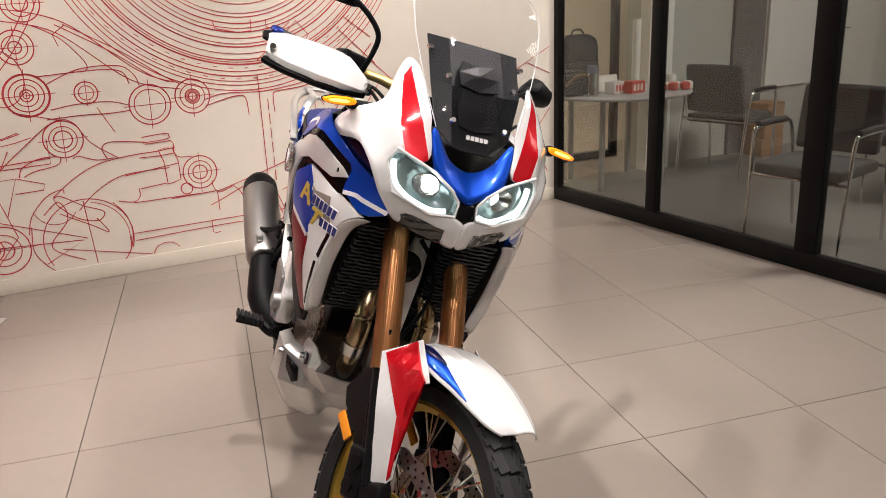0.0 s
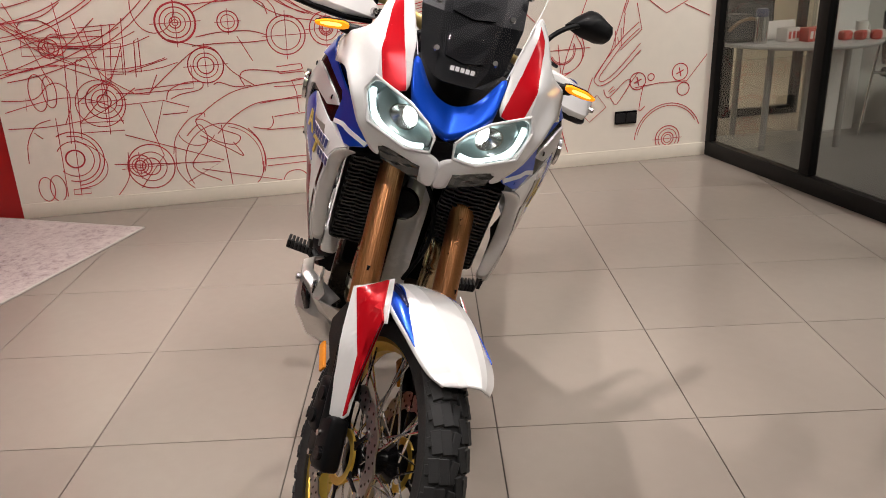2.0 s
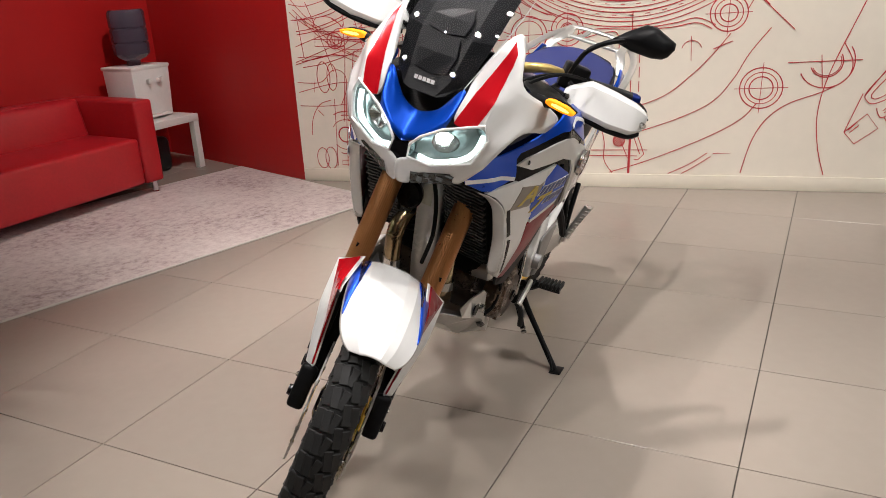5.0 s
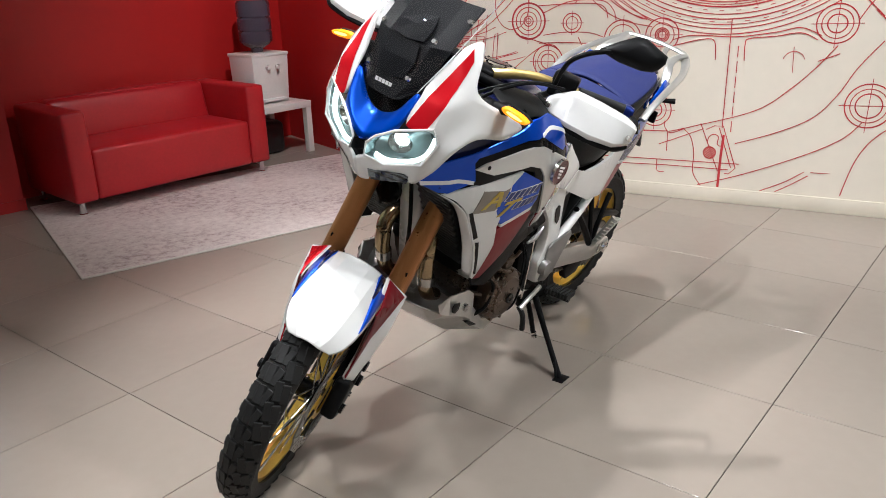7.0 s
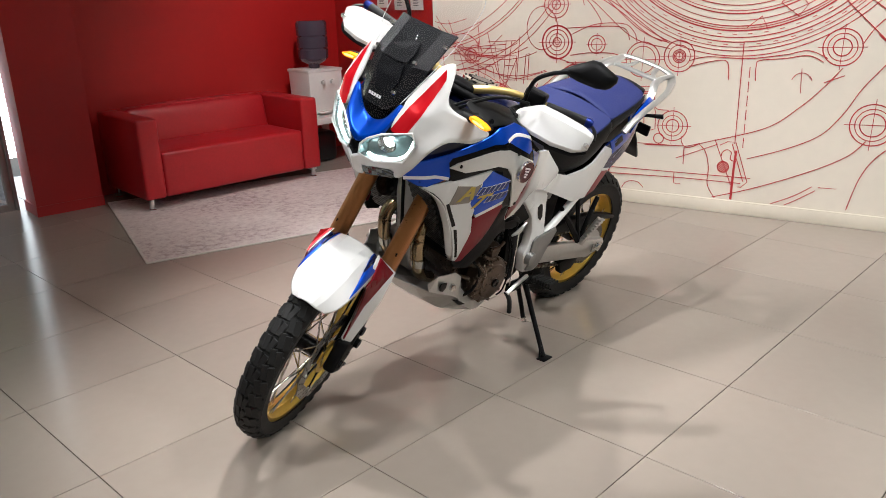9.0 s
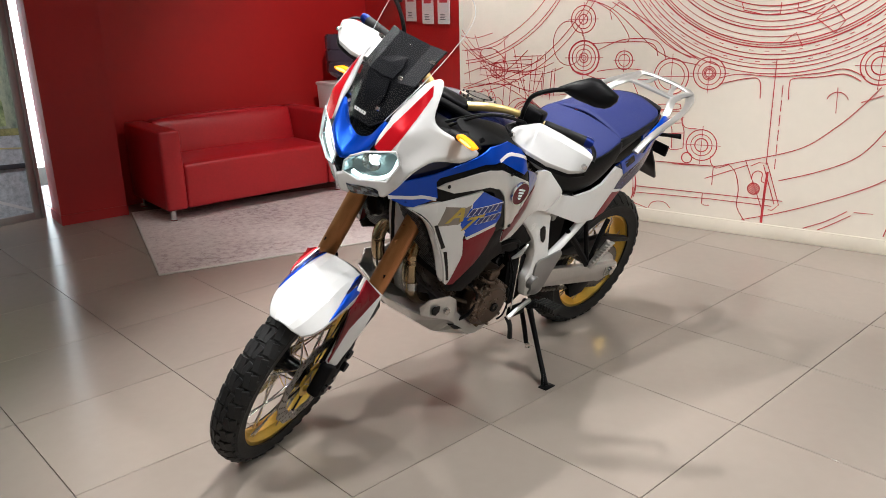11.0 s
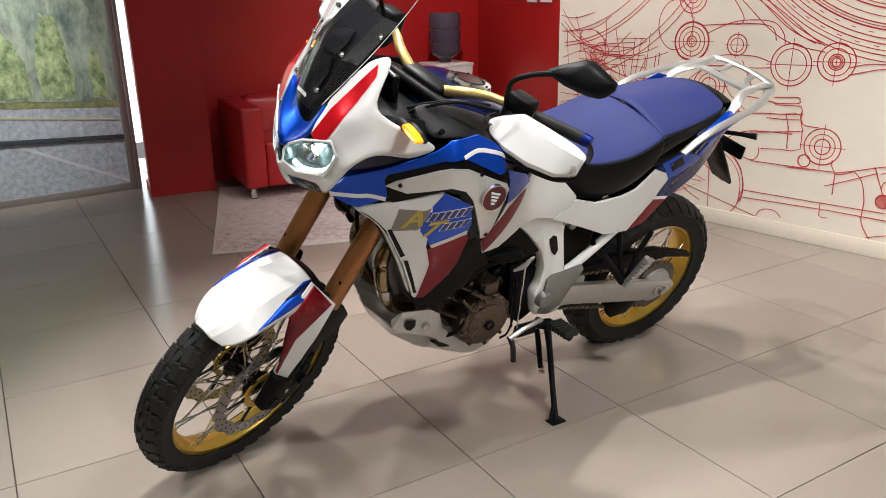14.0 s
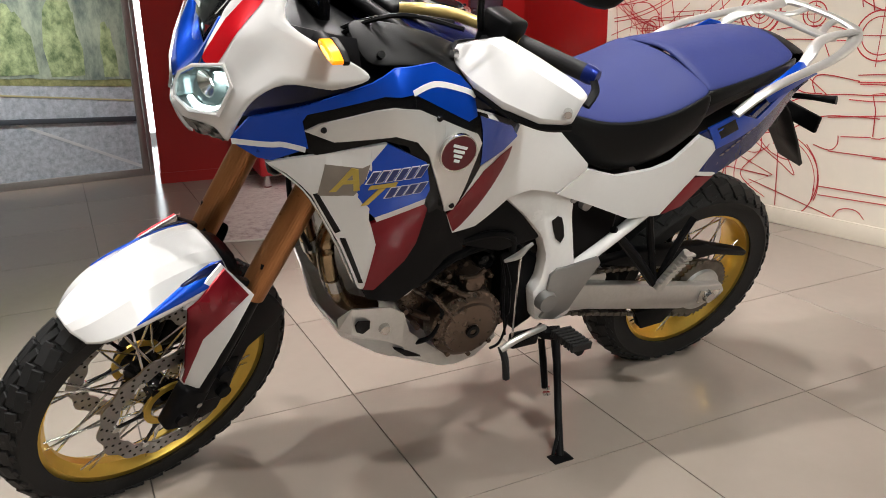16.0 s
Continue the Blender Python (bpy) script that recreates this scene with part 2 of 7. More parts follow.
ceiling = part("ceiling", box(-3.75, -3.2, CEIL, 3.66, 5.3, CEIL + 0.1), M_CEIL)
tagged(ceiling, "plain grey showroom ceiling, unseen, darkened to cut bounced light", "ceiling", kind="structure")

wall_return_east = part("wall_return_east", box(3.585, -3.05, 0, 3.70, -0.705, CEIL), M_CREAM)
tagged(wall_return_east, "plain cream wall beside the glass partition", "wall", kind="structure")
wall_return_west = part("wall_return_west", box(-3.9, -3.05, 0, -3.75, -2.23, CEIL), M_CREAM)
tagged(wall_return_west, "plain cream wall beside the printed panels", "wall", kind="structure")

# ---- ceiling spots ----
M_LAMPON = glow("lamp_lens_light", (1.0, 0.92, 0.80), 9.0)
M_LAMPBODY = mat("lamp_white_enamel", (0.7, 0.7, 0.7), 0.4)


def ceiling_spot(x, y, power, aim, cone):
    ob = empty("ceiling_spotlight", pose(x, y, CEIL))
    part("mount", lathe([(0.001, -0.002), (0.03, -0.002), (0.03, -0.02), (0.008, -0.024), (0.008, -0.07), (0.001, -0.07)], 20), M_LAMPBODY, ob)
    turn = Matrix.Translation((0, 0, -0.09)) @ to_z(Vector((x, y, CEIL - 0.09)) - Vector(aim))
    part("housing", lathe([(0.001, 0.06), (0.045, 0.06), (0.055, -0.05), (0.047, -0.05), (0.042, -0.01), (0.001, -0.01)], 24, m=turn), M_LAMPBODY, ob)
    part("lens", lathe([(0.001, -0.026), (0.040, -0.026), (0.040, -0.020), (0.001, -0.020)], 20, m=turn), M_LAMPON, ob)
    li = bpy.data.lights.new("spot_light", "SPOT")
    li.energy, li.color, li.spot_size, li.spot_blend, li.shadow_soft_size = power, SPOT_COLOR, radians(cone), 0.7, 0.035
    lo = new("spot_light", li)
    lo.matrix_basis = Matrix.Translation((x, y, CEIL)) @ turn @ Matrix.Translation((0, 0, -0.06))
    return tagged(ob, "unseen small round white ceiling spotlight, switched on", "spotlight", "ceiling spotlights")


for _spot in SPOTS:
    ceiling_spot(*_spot)

# ---- glass partition with the meeting room ----
GA, GB = Vector((3.262, 4.298, 0)), Vector((3.60, -0.70, 0))
GL = (GB - GA).length
partition = empty("window_1", flat(GA, GB))
tagged(partition, "black framed full-height glass partition of the meeting room", "glass partition", kind="structure")
part("bottom_rail", box(0, -0.03, 0, GL, 0.03, 0.095, 0.004), M_BLACKFRAME, partition)
part("top_rail", box(0, -0.03, 2.5, GL, 0.03, 2.58, 0.004), M_BLACKFRAME, partition)
part("header", box(0, -0.05, 2.58, GL, 0.05, CEIL), M_GREYWALL, partition)
POSTS = [(0.0, 0.05), (0.905, 0.985), (1.965, 2.085), (3.2, 3.28), (4.9, GL)]
for _a, _b in POSTS:
    part("mullion", box(_a, -0.028, 0.095, _b, 0.028, 2.5, 0.004), M_BLACKFRAME, partition)
for (_a0, _a), (_b, _b1) in zip(POSTS, POSTS[1:]):
    _p = part("pane", box(_a - 0.005, -0.004, 0.09, _b + 0.005, 0.004, 2.505), M_PANE, partition)
    _p.visible_shadow = False

wall_meeting_back = part("wall_meeting_back", box(4.38, 4.72, 0, 8.4, 4.9, CEIL), M_GREYWALL)
tagged(wall_meeting_back, "grey plaster back wall of the meeting room", "wall", kind="structure")
wall_meeting_side = part("wall_meeting_side", box(8.4, -1.5, 0, 8.55, 8.5, CEIL), M_GREYWALL)
tagged(wall_meeting_side, "grey plaster side wall of the meeting room", "wall", kind="structure")
wall_meeting_south = part("wall_meeting_south", box(3.6, -1.6, 0, 8.55, -1.45, CEIL), M_GREYWALL)
tagged(wall_meeting_south, "grey end wall of the meeting room", "wall", kind="structure")
wall_corridor = part("wall_corridor", box(3.2, 8.2, 0, 8.4, 8.35, CEIL), M_CREAM)
tagged(wall_corridor, "lit wall of the space beyond the meeting room", "wall", kind="structure")
wall_corridor_west = part("wall_corridor_west", box(3.05, 4.46, 0, 3.2, 8.35, CEIL), M_CREAM)
tagged(wall_corridor_west, "side wall beyond the meeting room", "wall", kind="structure")
ceiling_meeting = part("ceiling_meeting", box(3.66, -1.6, CEIL, 8.55, 8.4, CEIL + 0.1), M_CEIL)
tagged(ceiling_meeting, "plain ceiling of the meeting room", "ceiling", kind="structure")

floor_meeting = part("floor_meeting", prism([(3.33, 4.30), (3.66, -0.70), (3.66, -1.45), (8.4, -1.45), (8.4, 4.72), (3.33, 4.72)], 0.004), mat("dark_grey_floor", (0.15, 0.142, 0.135), 0.3, vary=0.06, scale=3), smooth=False)
tagged(floor_meeting, "plain dark grey floor of the meeting room", "floor", kind="structure")

# daylight behind the slit beside the pillar
daylight = part("backdrop", box(-5.2, 1.2, 0, -5.1, 4.4, CEIL), glow("daylight_outside", (0.95, 0.98, 1.0), 3.0))
tagged(daylight, "bright white daylight outside the narrow gap", "daylight", kind="structure")

# ---- motorcycle materials ----
M_WHITE = mat("white_gloss_paint", (0.73, 0.725, 0.715), 0.2, vary=0.015, coat=0.9)
M_BLUE = mat("blue_gloss_paint", (0.003, 0.062, 0.50), 0.30, 0.5, vary=0.04, coat=0.6, spec=0.2)
M_NAVY = mat("navy_gloss_paint", (0.005, 0.008, 0.045), 0.15, vary=0.08, coat=0.6, spec=0.2)
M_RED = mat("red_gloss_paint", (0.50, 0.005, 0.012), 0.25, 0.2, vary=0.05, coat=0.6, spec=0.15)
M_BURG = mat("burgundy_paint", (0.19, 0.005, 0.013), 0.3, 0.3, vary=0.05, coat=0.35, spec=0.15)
M_SILVER = mat("silver_paint", (0.70, 0.69, 0.67), 0.38, 0.6, vary=0.03, coat=0.4)
M_TAUPE = mat("taupe_print", (0.22, 0.19, 0.16), 0.35, vary=0.05)
M_GOLDPRINT = mat("gold_print", (0.50, 0.37, 0.06), 0.35, vary=0.08)
M_EMBLEM = mat("emblem_dark_red", (0.085, 0.005, 0.010), 0.25, vary=0.05, coat=0.5, spec=0.2)
M_TAILNAVY = mat("tail_dark_blue_paint", (0.004, 0.014, 0.10), 0.25, vary=0.06, coat=0.4, spec=0.2)
M_NAVYPRINT = mat("navy_print", (0.015, 0.03, 0.16), 0.3, vary=0.06)
M_BLACKM = mat("black_matt_plastic", (0.005, 0.005, 0.0055), 0.42, vary=0.2, scale=20, bump=0.06, bscale=600, spec=0.09)
M_BLACKG = mat("black_gloss_plastic", (0.004, 0.004, 0.0045), 0.18, vary=0.15, scale=10, spec=0.2)
M_RUBBER = mat("tyre_rubber", (0.013, 0.013, 0.013), 0.62, spec=0.3, vary=0.25, scale=25, bump=0.25, bscale=300)
M_GOLD = mat("gold_anodised_rim", (0.70, 0.47, 0.09), 0.36, 0.85, vary=0.06)
M_FORK = mat("copper_gold_fork_tube", (0.40, 0.18, 0.07), 0.30, 0.85, vary=0.05)
M_BAR = mat("gold_handlebar", (0.60, 0.45, 0.17), 0.35, 0.75, vary=0.05)
M_ALU = mat("cast_aluminium", (0.58, 0.57, 0.55), 0.32, 0.78, vary=0.07, scale=12, bump=0.06, bscale=200)
M_STEEL = mat("bright_steel", (0.66, 0.65, 0.63), 0.2, 1.0, vary=0.06)
M_BRONZE = mat("bronze_engine_paint", (0.125, 0.090, 0.068), 0.28, 0.8, vary=0.08, scale=10, bump=0.03, bscale=250)
M_HEADER = mat("heat_tinted_steel", (0.46, 0.35, 0.21), 0.25, 1.0, vary=0.2, scale=14)
M_FRAME = mat("white_frame_paint", (0.80, 0.79, 0.775), 0.26, vary=0.04, coat=0.3)
M_SEATBLUE = mat("blue_seat_fabric", (0.019, 0.026, 0.108), 0.62, spec=0.2, vary=0.08, scale=12, bump=0.3, bscale=900)
M_SEATBLACK = mat("black_seat_vinyl", (0.005, 0.005, 0.005), 0.45, vary=0.15, scale=20, bump=0.12, bscale=500, spec=0.15)
M_HEEL = mat("satin_grey_alloy", (0.29, 0.285, 0.28), 0.4, 0.7, vary=0.05, bump=0.05, bscale=200)
M_CHAIN = mat("oiled_chain_steel", (0.16, 0.145, 0.12), 0.35, 0.9, vary=0.3, scale=60)
M_DISC = mat("brushed_disc_steel", (0.36, 0.35, 0.335), 0.36, 1.0, vary=0.06, scale=30)
M_AMBER = mat("amber_lens_lit", (0.9, 0.30, 0.01), 0.15, emit=(1.0, 0.25, 0.005), power=0.85)
M_AMBERDOT = glow("amber_bulb_light", (1.0, 0.70, 0.14), 2.6)
M_REFLECTOR = mat("amber_reflector", (0.75, 0.26, 0.02), 0.25, vary=0.1)
M_SMOKE = glass("smoked_screen", (0.90, 0.90, 0.91), 0.0, 1.45)
M_CLEAR = glass("clear_lens", (0.90, 0.94, 0.94), 0.0, 1.35)
M_LED = glow("headlight_led_light", (0.93, 1.0, 0.98), 26.0)
M_LEDRING = glow("daylight_ring_light", (0.88, 1.0, 0.98), 5.0)
M_REFLECT = mat("headlight_reflector", (0.34, 0.40, 0.40), 0.18, 0.7, vary=0.05)
M_FOGLENS = mat("fog_lamp_lens", (0.10, 0.105, 0.105), 0.14, 0.8, vary=0.7, scale=50)
M_MESHGREY = mat("dark_grey_mesh_plastic", (0.022, 0.023, 0.024), 0.35, vary=0.1, spec=0.5)
M_PRINTWHITE = mat("white_print", (0.78, 0.78, 0.78), 0.35, vary=0.03)

# ---- motorcycle ----
BIKE = Matrix.Translation((0.7443, 2.6062, -0.012)) @ Matrix.Rotation(radians(-100.37), 4, "Z") @ Matrix.Rotation(radians(-17.4), 4, "X") @ Matrix.Scale(0.9816, 4)
BODY = BIKE.inverted() @ Matrix.Translation((0.7299, 2.6025, -0.002)) @ Matrix.Rotation(radians(-100.04), 4, "Z") @ Matrix.Rotation(radians(-17.84), 4, "X") @ Matrix.Scale(0.981, 4)
_ax = Vector((-math.sin(radians(27.5)), 0, math.cos(radians(27.5))))
_a0 = Vector((1.688, 0, 0))
TURNED = Matrix.Translation(_a0) @ Matrix.Rotation(radians(21.69), 4, _ax) @ Matrix.Translation(-_a0)

bike = empty("motorcycle", BIKE)
tagged(bike, "white, blue and red adventure motorcycle leaning on its side stand", "motorcycle")


def spread(co):
    """Widens the bodywork outwards from the middle plane, more so low down."""
    k = min(1.0, max(0.0, (abs(co.y) - 0.075) / 0.07))
    k = k * k * (3 - 2 * k)
    return Vector((co.x, co.y + math.copysign(k * (0.0559 - 0.0289 * co.z), co.y), co.z + 0.010 + k * (0.005 + 0.0289 * abs(co.y))))


def bpart(name, bm, material, label="", parent=None, turned=False, smooth=True, sharp=35, sub=0, solid=0.0, low=False):
    if not turned and not low and not (parent and parent.get("rigid")):
        for v in bm.verts:
            v.co = spread(v.co)
    ob = part(name, bm, material, parent or bike, label, smooth, sharp)
    if turned:
        ob.matrix_basis = TURNED
    elif parent is None and not low:
        ob.matrix_basis = BODY
    if turned or low:
        ob["rigid"] = 1
    if solid:
        s = ob.modifiers.new("solid", "SOLIDIFY")
        s.thickness, s.offset = solid, -1
    if sub:
        s = ob.modifiers.new("sub", "SUBSURF")
        s.levels = s.render_levels = sub
        s.boundary_smooth = "PRESERVE_CORNERS"
    return ob


# side surface of the bodywork: half width over (x, z)
_BODY = np.array([(1.352, .967, .165), (1.40, .975, .115), (1.29, .91, .20), (1.27, .86, .195), (1.16, .64, .19), (1.10, .66, .21), (1.10, .75, .235),
                  (1.08, .88, .265), (1.17, 1.02, .262), (1.262, .957, .222), (1.303, 1.02, .19), (1.145, 1.092, .28), (.985, 1.015, .288), (1.034, 1.0, .30),
                  (1.03, .87, .28), (1.07, 1.148, .235), (1.19, 1.125, .235), (.9, 1.01, .25), (.99, .79, .235), (.84, .99, .21), (.72, .955, .172)])
_BODY2 = np.array([(.64, .867, .185), (.855, .835, .225), (.69, .79, .182), (.46, .70, .17), (.36, .69, .168), (.575, .82, .163),
                   (.36, .84, .165), (.315, .89, .17), (.14, .93, .165), (.2, .78, .15), (-.11, .95, .1)])
_BODY = np.concatenate([_BODY, _BODY2])
_n = len(_BODY)
_K = np.zeros((_n + 3, _n + 3))
_K[:_n, :_n] = np.hypot(_BODY[:, None, 0] - _BODY[None, :, 0], _BODY[:, None, 1] - _BODY[None, :, 1]) - 0.02 * np.eye(_n)
_K[:_n, _n], _K[:_n, _n + 1], _K[:_n, _n + 2] = 1, _BODY[:, 0], _BODY[:, 1]
_K[_n:, :_n] = _K[:_n, _n:].T
_W = np.linalg.solve(_K, np.r_[_BODY[:, 2], 0, 0, 0])


def body_y(x, z):
    return float(np.hypot(x - _BODY[:, 0], z - _BODY[:, 1]) @ _W[:_n] + _W[_n] + _W[_n + 1] * x + _W[_n + 2] * z)


def dense(outline, step=0.02, closed=True):
    out = []
    m = len(outline)
    for i in range(m if closed else m - 1):
        a, b = Vector(outline[i]), Vector(outline[(i + 1) % m])
        k = max(1, int((b - a).length / step))
        out += [a.lerp(b, j / k) for j in range(k)]
    return out


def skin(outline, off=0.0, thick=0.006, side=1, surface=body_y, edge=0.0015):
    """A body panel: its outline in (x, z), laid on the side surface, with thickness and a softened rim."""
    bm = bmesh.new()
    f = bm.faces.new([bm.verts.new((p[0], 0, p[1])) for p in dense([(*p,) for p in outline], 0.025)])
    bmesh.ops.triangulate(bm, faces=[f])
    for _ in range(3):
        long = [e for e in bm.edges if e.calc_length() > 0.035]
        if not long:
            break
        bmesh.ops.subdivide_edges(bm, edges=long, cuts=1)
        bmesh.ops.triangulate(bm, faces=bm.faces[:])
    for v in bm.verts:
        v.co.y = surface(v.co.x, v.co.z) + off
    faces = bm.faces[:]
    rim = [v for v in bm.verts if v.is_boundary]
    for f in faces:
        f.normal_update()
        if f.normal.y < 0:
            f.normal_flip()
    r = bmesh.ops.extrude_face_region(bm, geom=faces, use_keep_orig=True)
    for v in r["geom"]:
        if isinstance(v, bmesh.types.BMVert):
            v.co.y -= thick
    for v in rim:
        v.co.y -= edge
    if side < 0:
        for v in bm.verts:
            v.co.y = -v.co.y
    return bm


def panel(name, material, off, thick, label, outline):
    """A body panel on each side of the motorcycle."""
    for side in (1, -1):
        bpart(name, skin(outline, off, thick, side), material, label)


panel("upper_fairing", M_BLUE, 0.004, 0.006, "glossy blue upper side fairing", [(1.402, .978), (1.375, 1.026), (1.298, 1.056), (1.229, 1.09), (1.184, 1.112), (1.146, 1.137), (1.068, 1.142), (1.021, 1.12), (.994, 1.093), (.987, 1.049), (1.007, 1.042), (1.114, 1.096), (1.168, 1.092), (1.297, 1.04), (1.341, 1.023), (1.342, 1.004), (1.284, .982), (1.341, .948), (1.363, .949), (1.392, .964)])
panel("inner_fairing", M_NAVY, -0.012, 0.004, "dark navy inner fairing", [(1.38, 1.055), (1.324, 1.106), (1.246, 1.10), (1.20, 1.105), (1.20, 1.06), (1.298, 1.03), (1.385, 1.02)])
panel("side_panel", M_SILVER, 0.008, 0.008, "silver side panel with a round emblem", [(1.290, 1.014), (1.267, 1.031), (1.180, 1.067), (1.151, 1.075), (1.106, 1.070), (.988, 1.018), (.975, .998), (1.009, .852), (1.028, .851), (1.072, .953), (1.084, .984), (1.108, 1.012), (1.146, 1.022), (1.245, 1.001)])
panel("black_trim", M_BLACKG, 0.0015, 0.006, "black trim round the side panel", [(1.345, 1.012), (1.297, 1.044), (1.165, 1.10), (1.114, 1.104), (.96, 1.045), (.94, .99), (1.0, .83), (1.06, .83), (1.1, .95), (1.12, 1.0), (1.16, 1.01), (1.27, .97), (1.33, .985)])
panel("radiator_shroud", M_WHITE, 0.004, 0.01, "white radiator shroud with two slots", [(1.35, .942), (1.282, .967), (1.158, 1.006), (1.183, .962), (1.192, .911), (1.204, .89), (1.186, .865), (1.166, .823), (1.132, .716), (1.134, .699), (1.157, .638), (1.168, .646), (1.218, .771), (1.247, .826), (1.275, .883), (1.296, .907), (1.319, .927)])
# the two slots are black pieces laid on, not cut through
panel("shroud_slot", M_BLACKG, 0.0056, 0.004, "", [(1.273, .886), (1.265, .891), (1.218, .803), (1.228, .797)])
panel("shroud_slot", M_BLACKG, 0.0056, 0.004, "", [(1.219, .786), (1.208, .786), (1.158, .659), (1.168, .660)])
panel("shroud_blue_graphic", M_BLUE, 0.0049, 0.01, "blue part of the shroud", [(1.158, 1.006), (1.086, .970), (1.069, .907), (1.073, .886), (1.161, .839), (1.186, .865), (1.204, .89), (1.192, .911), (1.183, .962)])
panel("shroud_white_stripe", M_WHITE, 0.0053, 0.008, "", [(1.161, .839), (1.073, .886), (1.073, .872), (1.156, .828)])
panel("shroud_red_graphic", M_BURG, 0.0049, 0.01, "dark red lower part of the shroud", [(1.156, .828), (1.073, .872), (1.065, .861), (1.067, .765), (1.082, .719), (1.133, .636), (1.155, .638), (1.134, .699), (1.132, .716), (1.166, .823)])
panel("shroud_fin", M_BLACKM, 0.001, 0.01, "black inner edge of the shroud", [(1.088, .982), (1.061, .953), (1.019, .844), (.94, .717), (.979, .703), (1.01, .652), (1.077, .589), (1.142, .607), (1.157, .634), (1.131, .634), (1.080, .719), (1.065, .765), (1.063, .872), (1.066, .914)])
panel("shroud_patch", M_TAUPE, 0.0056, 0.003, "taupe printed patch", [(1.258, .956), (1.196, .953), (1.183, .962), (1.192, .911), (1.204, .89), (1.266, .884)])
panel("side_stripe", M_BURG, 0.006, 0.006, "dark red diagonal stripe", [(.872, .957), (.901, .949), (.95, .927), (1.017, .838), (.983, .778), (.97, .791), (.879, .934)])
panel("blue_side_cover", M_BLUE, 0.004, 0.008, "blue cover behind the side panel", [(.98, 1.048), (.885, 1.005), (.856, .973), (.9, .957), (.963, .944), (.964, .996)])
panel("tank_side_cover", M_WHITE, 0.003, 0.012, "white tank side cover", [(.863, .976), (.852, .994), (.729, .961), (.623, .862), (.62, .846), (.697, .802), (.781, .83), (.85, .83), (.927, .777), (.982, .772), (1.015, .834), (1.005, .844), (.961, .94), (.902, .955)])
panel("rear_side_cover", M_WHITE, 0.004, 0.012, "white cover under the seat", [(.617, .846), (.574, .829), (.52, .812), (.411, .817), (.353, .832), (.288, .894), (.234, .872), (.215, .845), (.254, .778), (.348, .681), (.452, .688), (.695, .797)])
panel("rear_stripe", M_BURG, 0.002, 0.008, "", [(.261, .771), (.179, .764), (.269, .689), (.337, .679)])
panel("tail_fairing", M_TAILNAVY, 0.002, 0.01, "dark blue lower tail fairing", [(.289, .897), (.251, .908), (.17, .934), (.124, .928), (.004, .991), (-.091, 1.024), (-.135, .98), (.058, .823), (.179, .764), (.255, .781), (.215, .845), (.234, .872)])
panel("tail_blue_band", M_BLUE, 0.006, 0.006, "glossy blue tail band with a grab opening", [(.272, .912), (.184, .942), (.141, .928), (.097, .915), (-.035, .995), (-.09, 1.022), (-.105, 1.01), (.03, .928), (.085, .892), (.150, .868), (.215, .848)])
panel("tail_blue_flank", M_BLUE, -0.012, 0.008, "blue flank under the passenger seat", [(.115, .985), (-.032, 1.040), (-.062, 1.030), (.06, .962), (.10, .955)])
# black patch laid on for the shade inside the grab hole
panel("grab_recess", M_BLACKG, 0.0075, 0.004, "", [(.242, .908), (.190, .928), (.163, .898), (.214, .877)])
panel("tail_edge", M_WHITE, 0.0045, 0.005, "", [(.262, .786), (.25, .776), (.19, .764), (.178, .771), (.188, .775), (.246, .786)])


def on_body(x, z, off, side=1):
    return Vector((x, side * (body_y(x, z) + off), z))


def ribbon(pts, width, off, side):
    """A painted line on the side surface."""
    path = smooth_path([(x, 0, z) for x, z in pts], 6)
    bm = bmesh.new()
    rows = []
    for i, p in enumerate(path):
        d = (path[min(i + 1, len(path) - 1)] - path[max(i - 1, 0)]).normalized()
        w = Vector((-d.z, 0, d.x)) * width / 2
        rows.append([bm.verts.new(on_body(q.x, q.z, o, side)) for q, o in ((p + w, off), (p - w, off), (p - w, off - 0.002), (p + w, off - 0.002))])
    for a, b in zip(rows, rows[1:]):
        for k in range(4):
            bm.faces.new((a[k], a[(k + 1) % 4], b[(k + 1) % 4], b[k]))
    return bm


def bars(slabs, off, side):
    """Plain slanted slabs in place of lettering on the side surface."""
    bm = bmesh.new()
    for quad in slabs:
        top = [bm.verts.new(on_body(x, z, off, side)) for x, z in quad]
        low = [bm.verts.new(on_body(x, z, off - 0.002, side)) for x, z in quad]
        bm.faces.new(top)
        for k in range(len(quad)):
            bm.faces.new((top[k], top[(k + 1) % len(quad)], low[(k + 1) % len(quad)], low[k]))
    return bm


def slab(x, z, w, h, lean=0.35):
    return [(x, z), (x - w, z + w * 0.19), (x - w - h * lean, z + h + w * 0.19), (x - h * lean, z + h)]


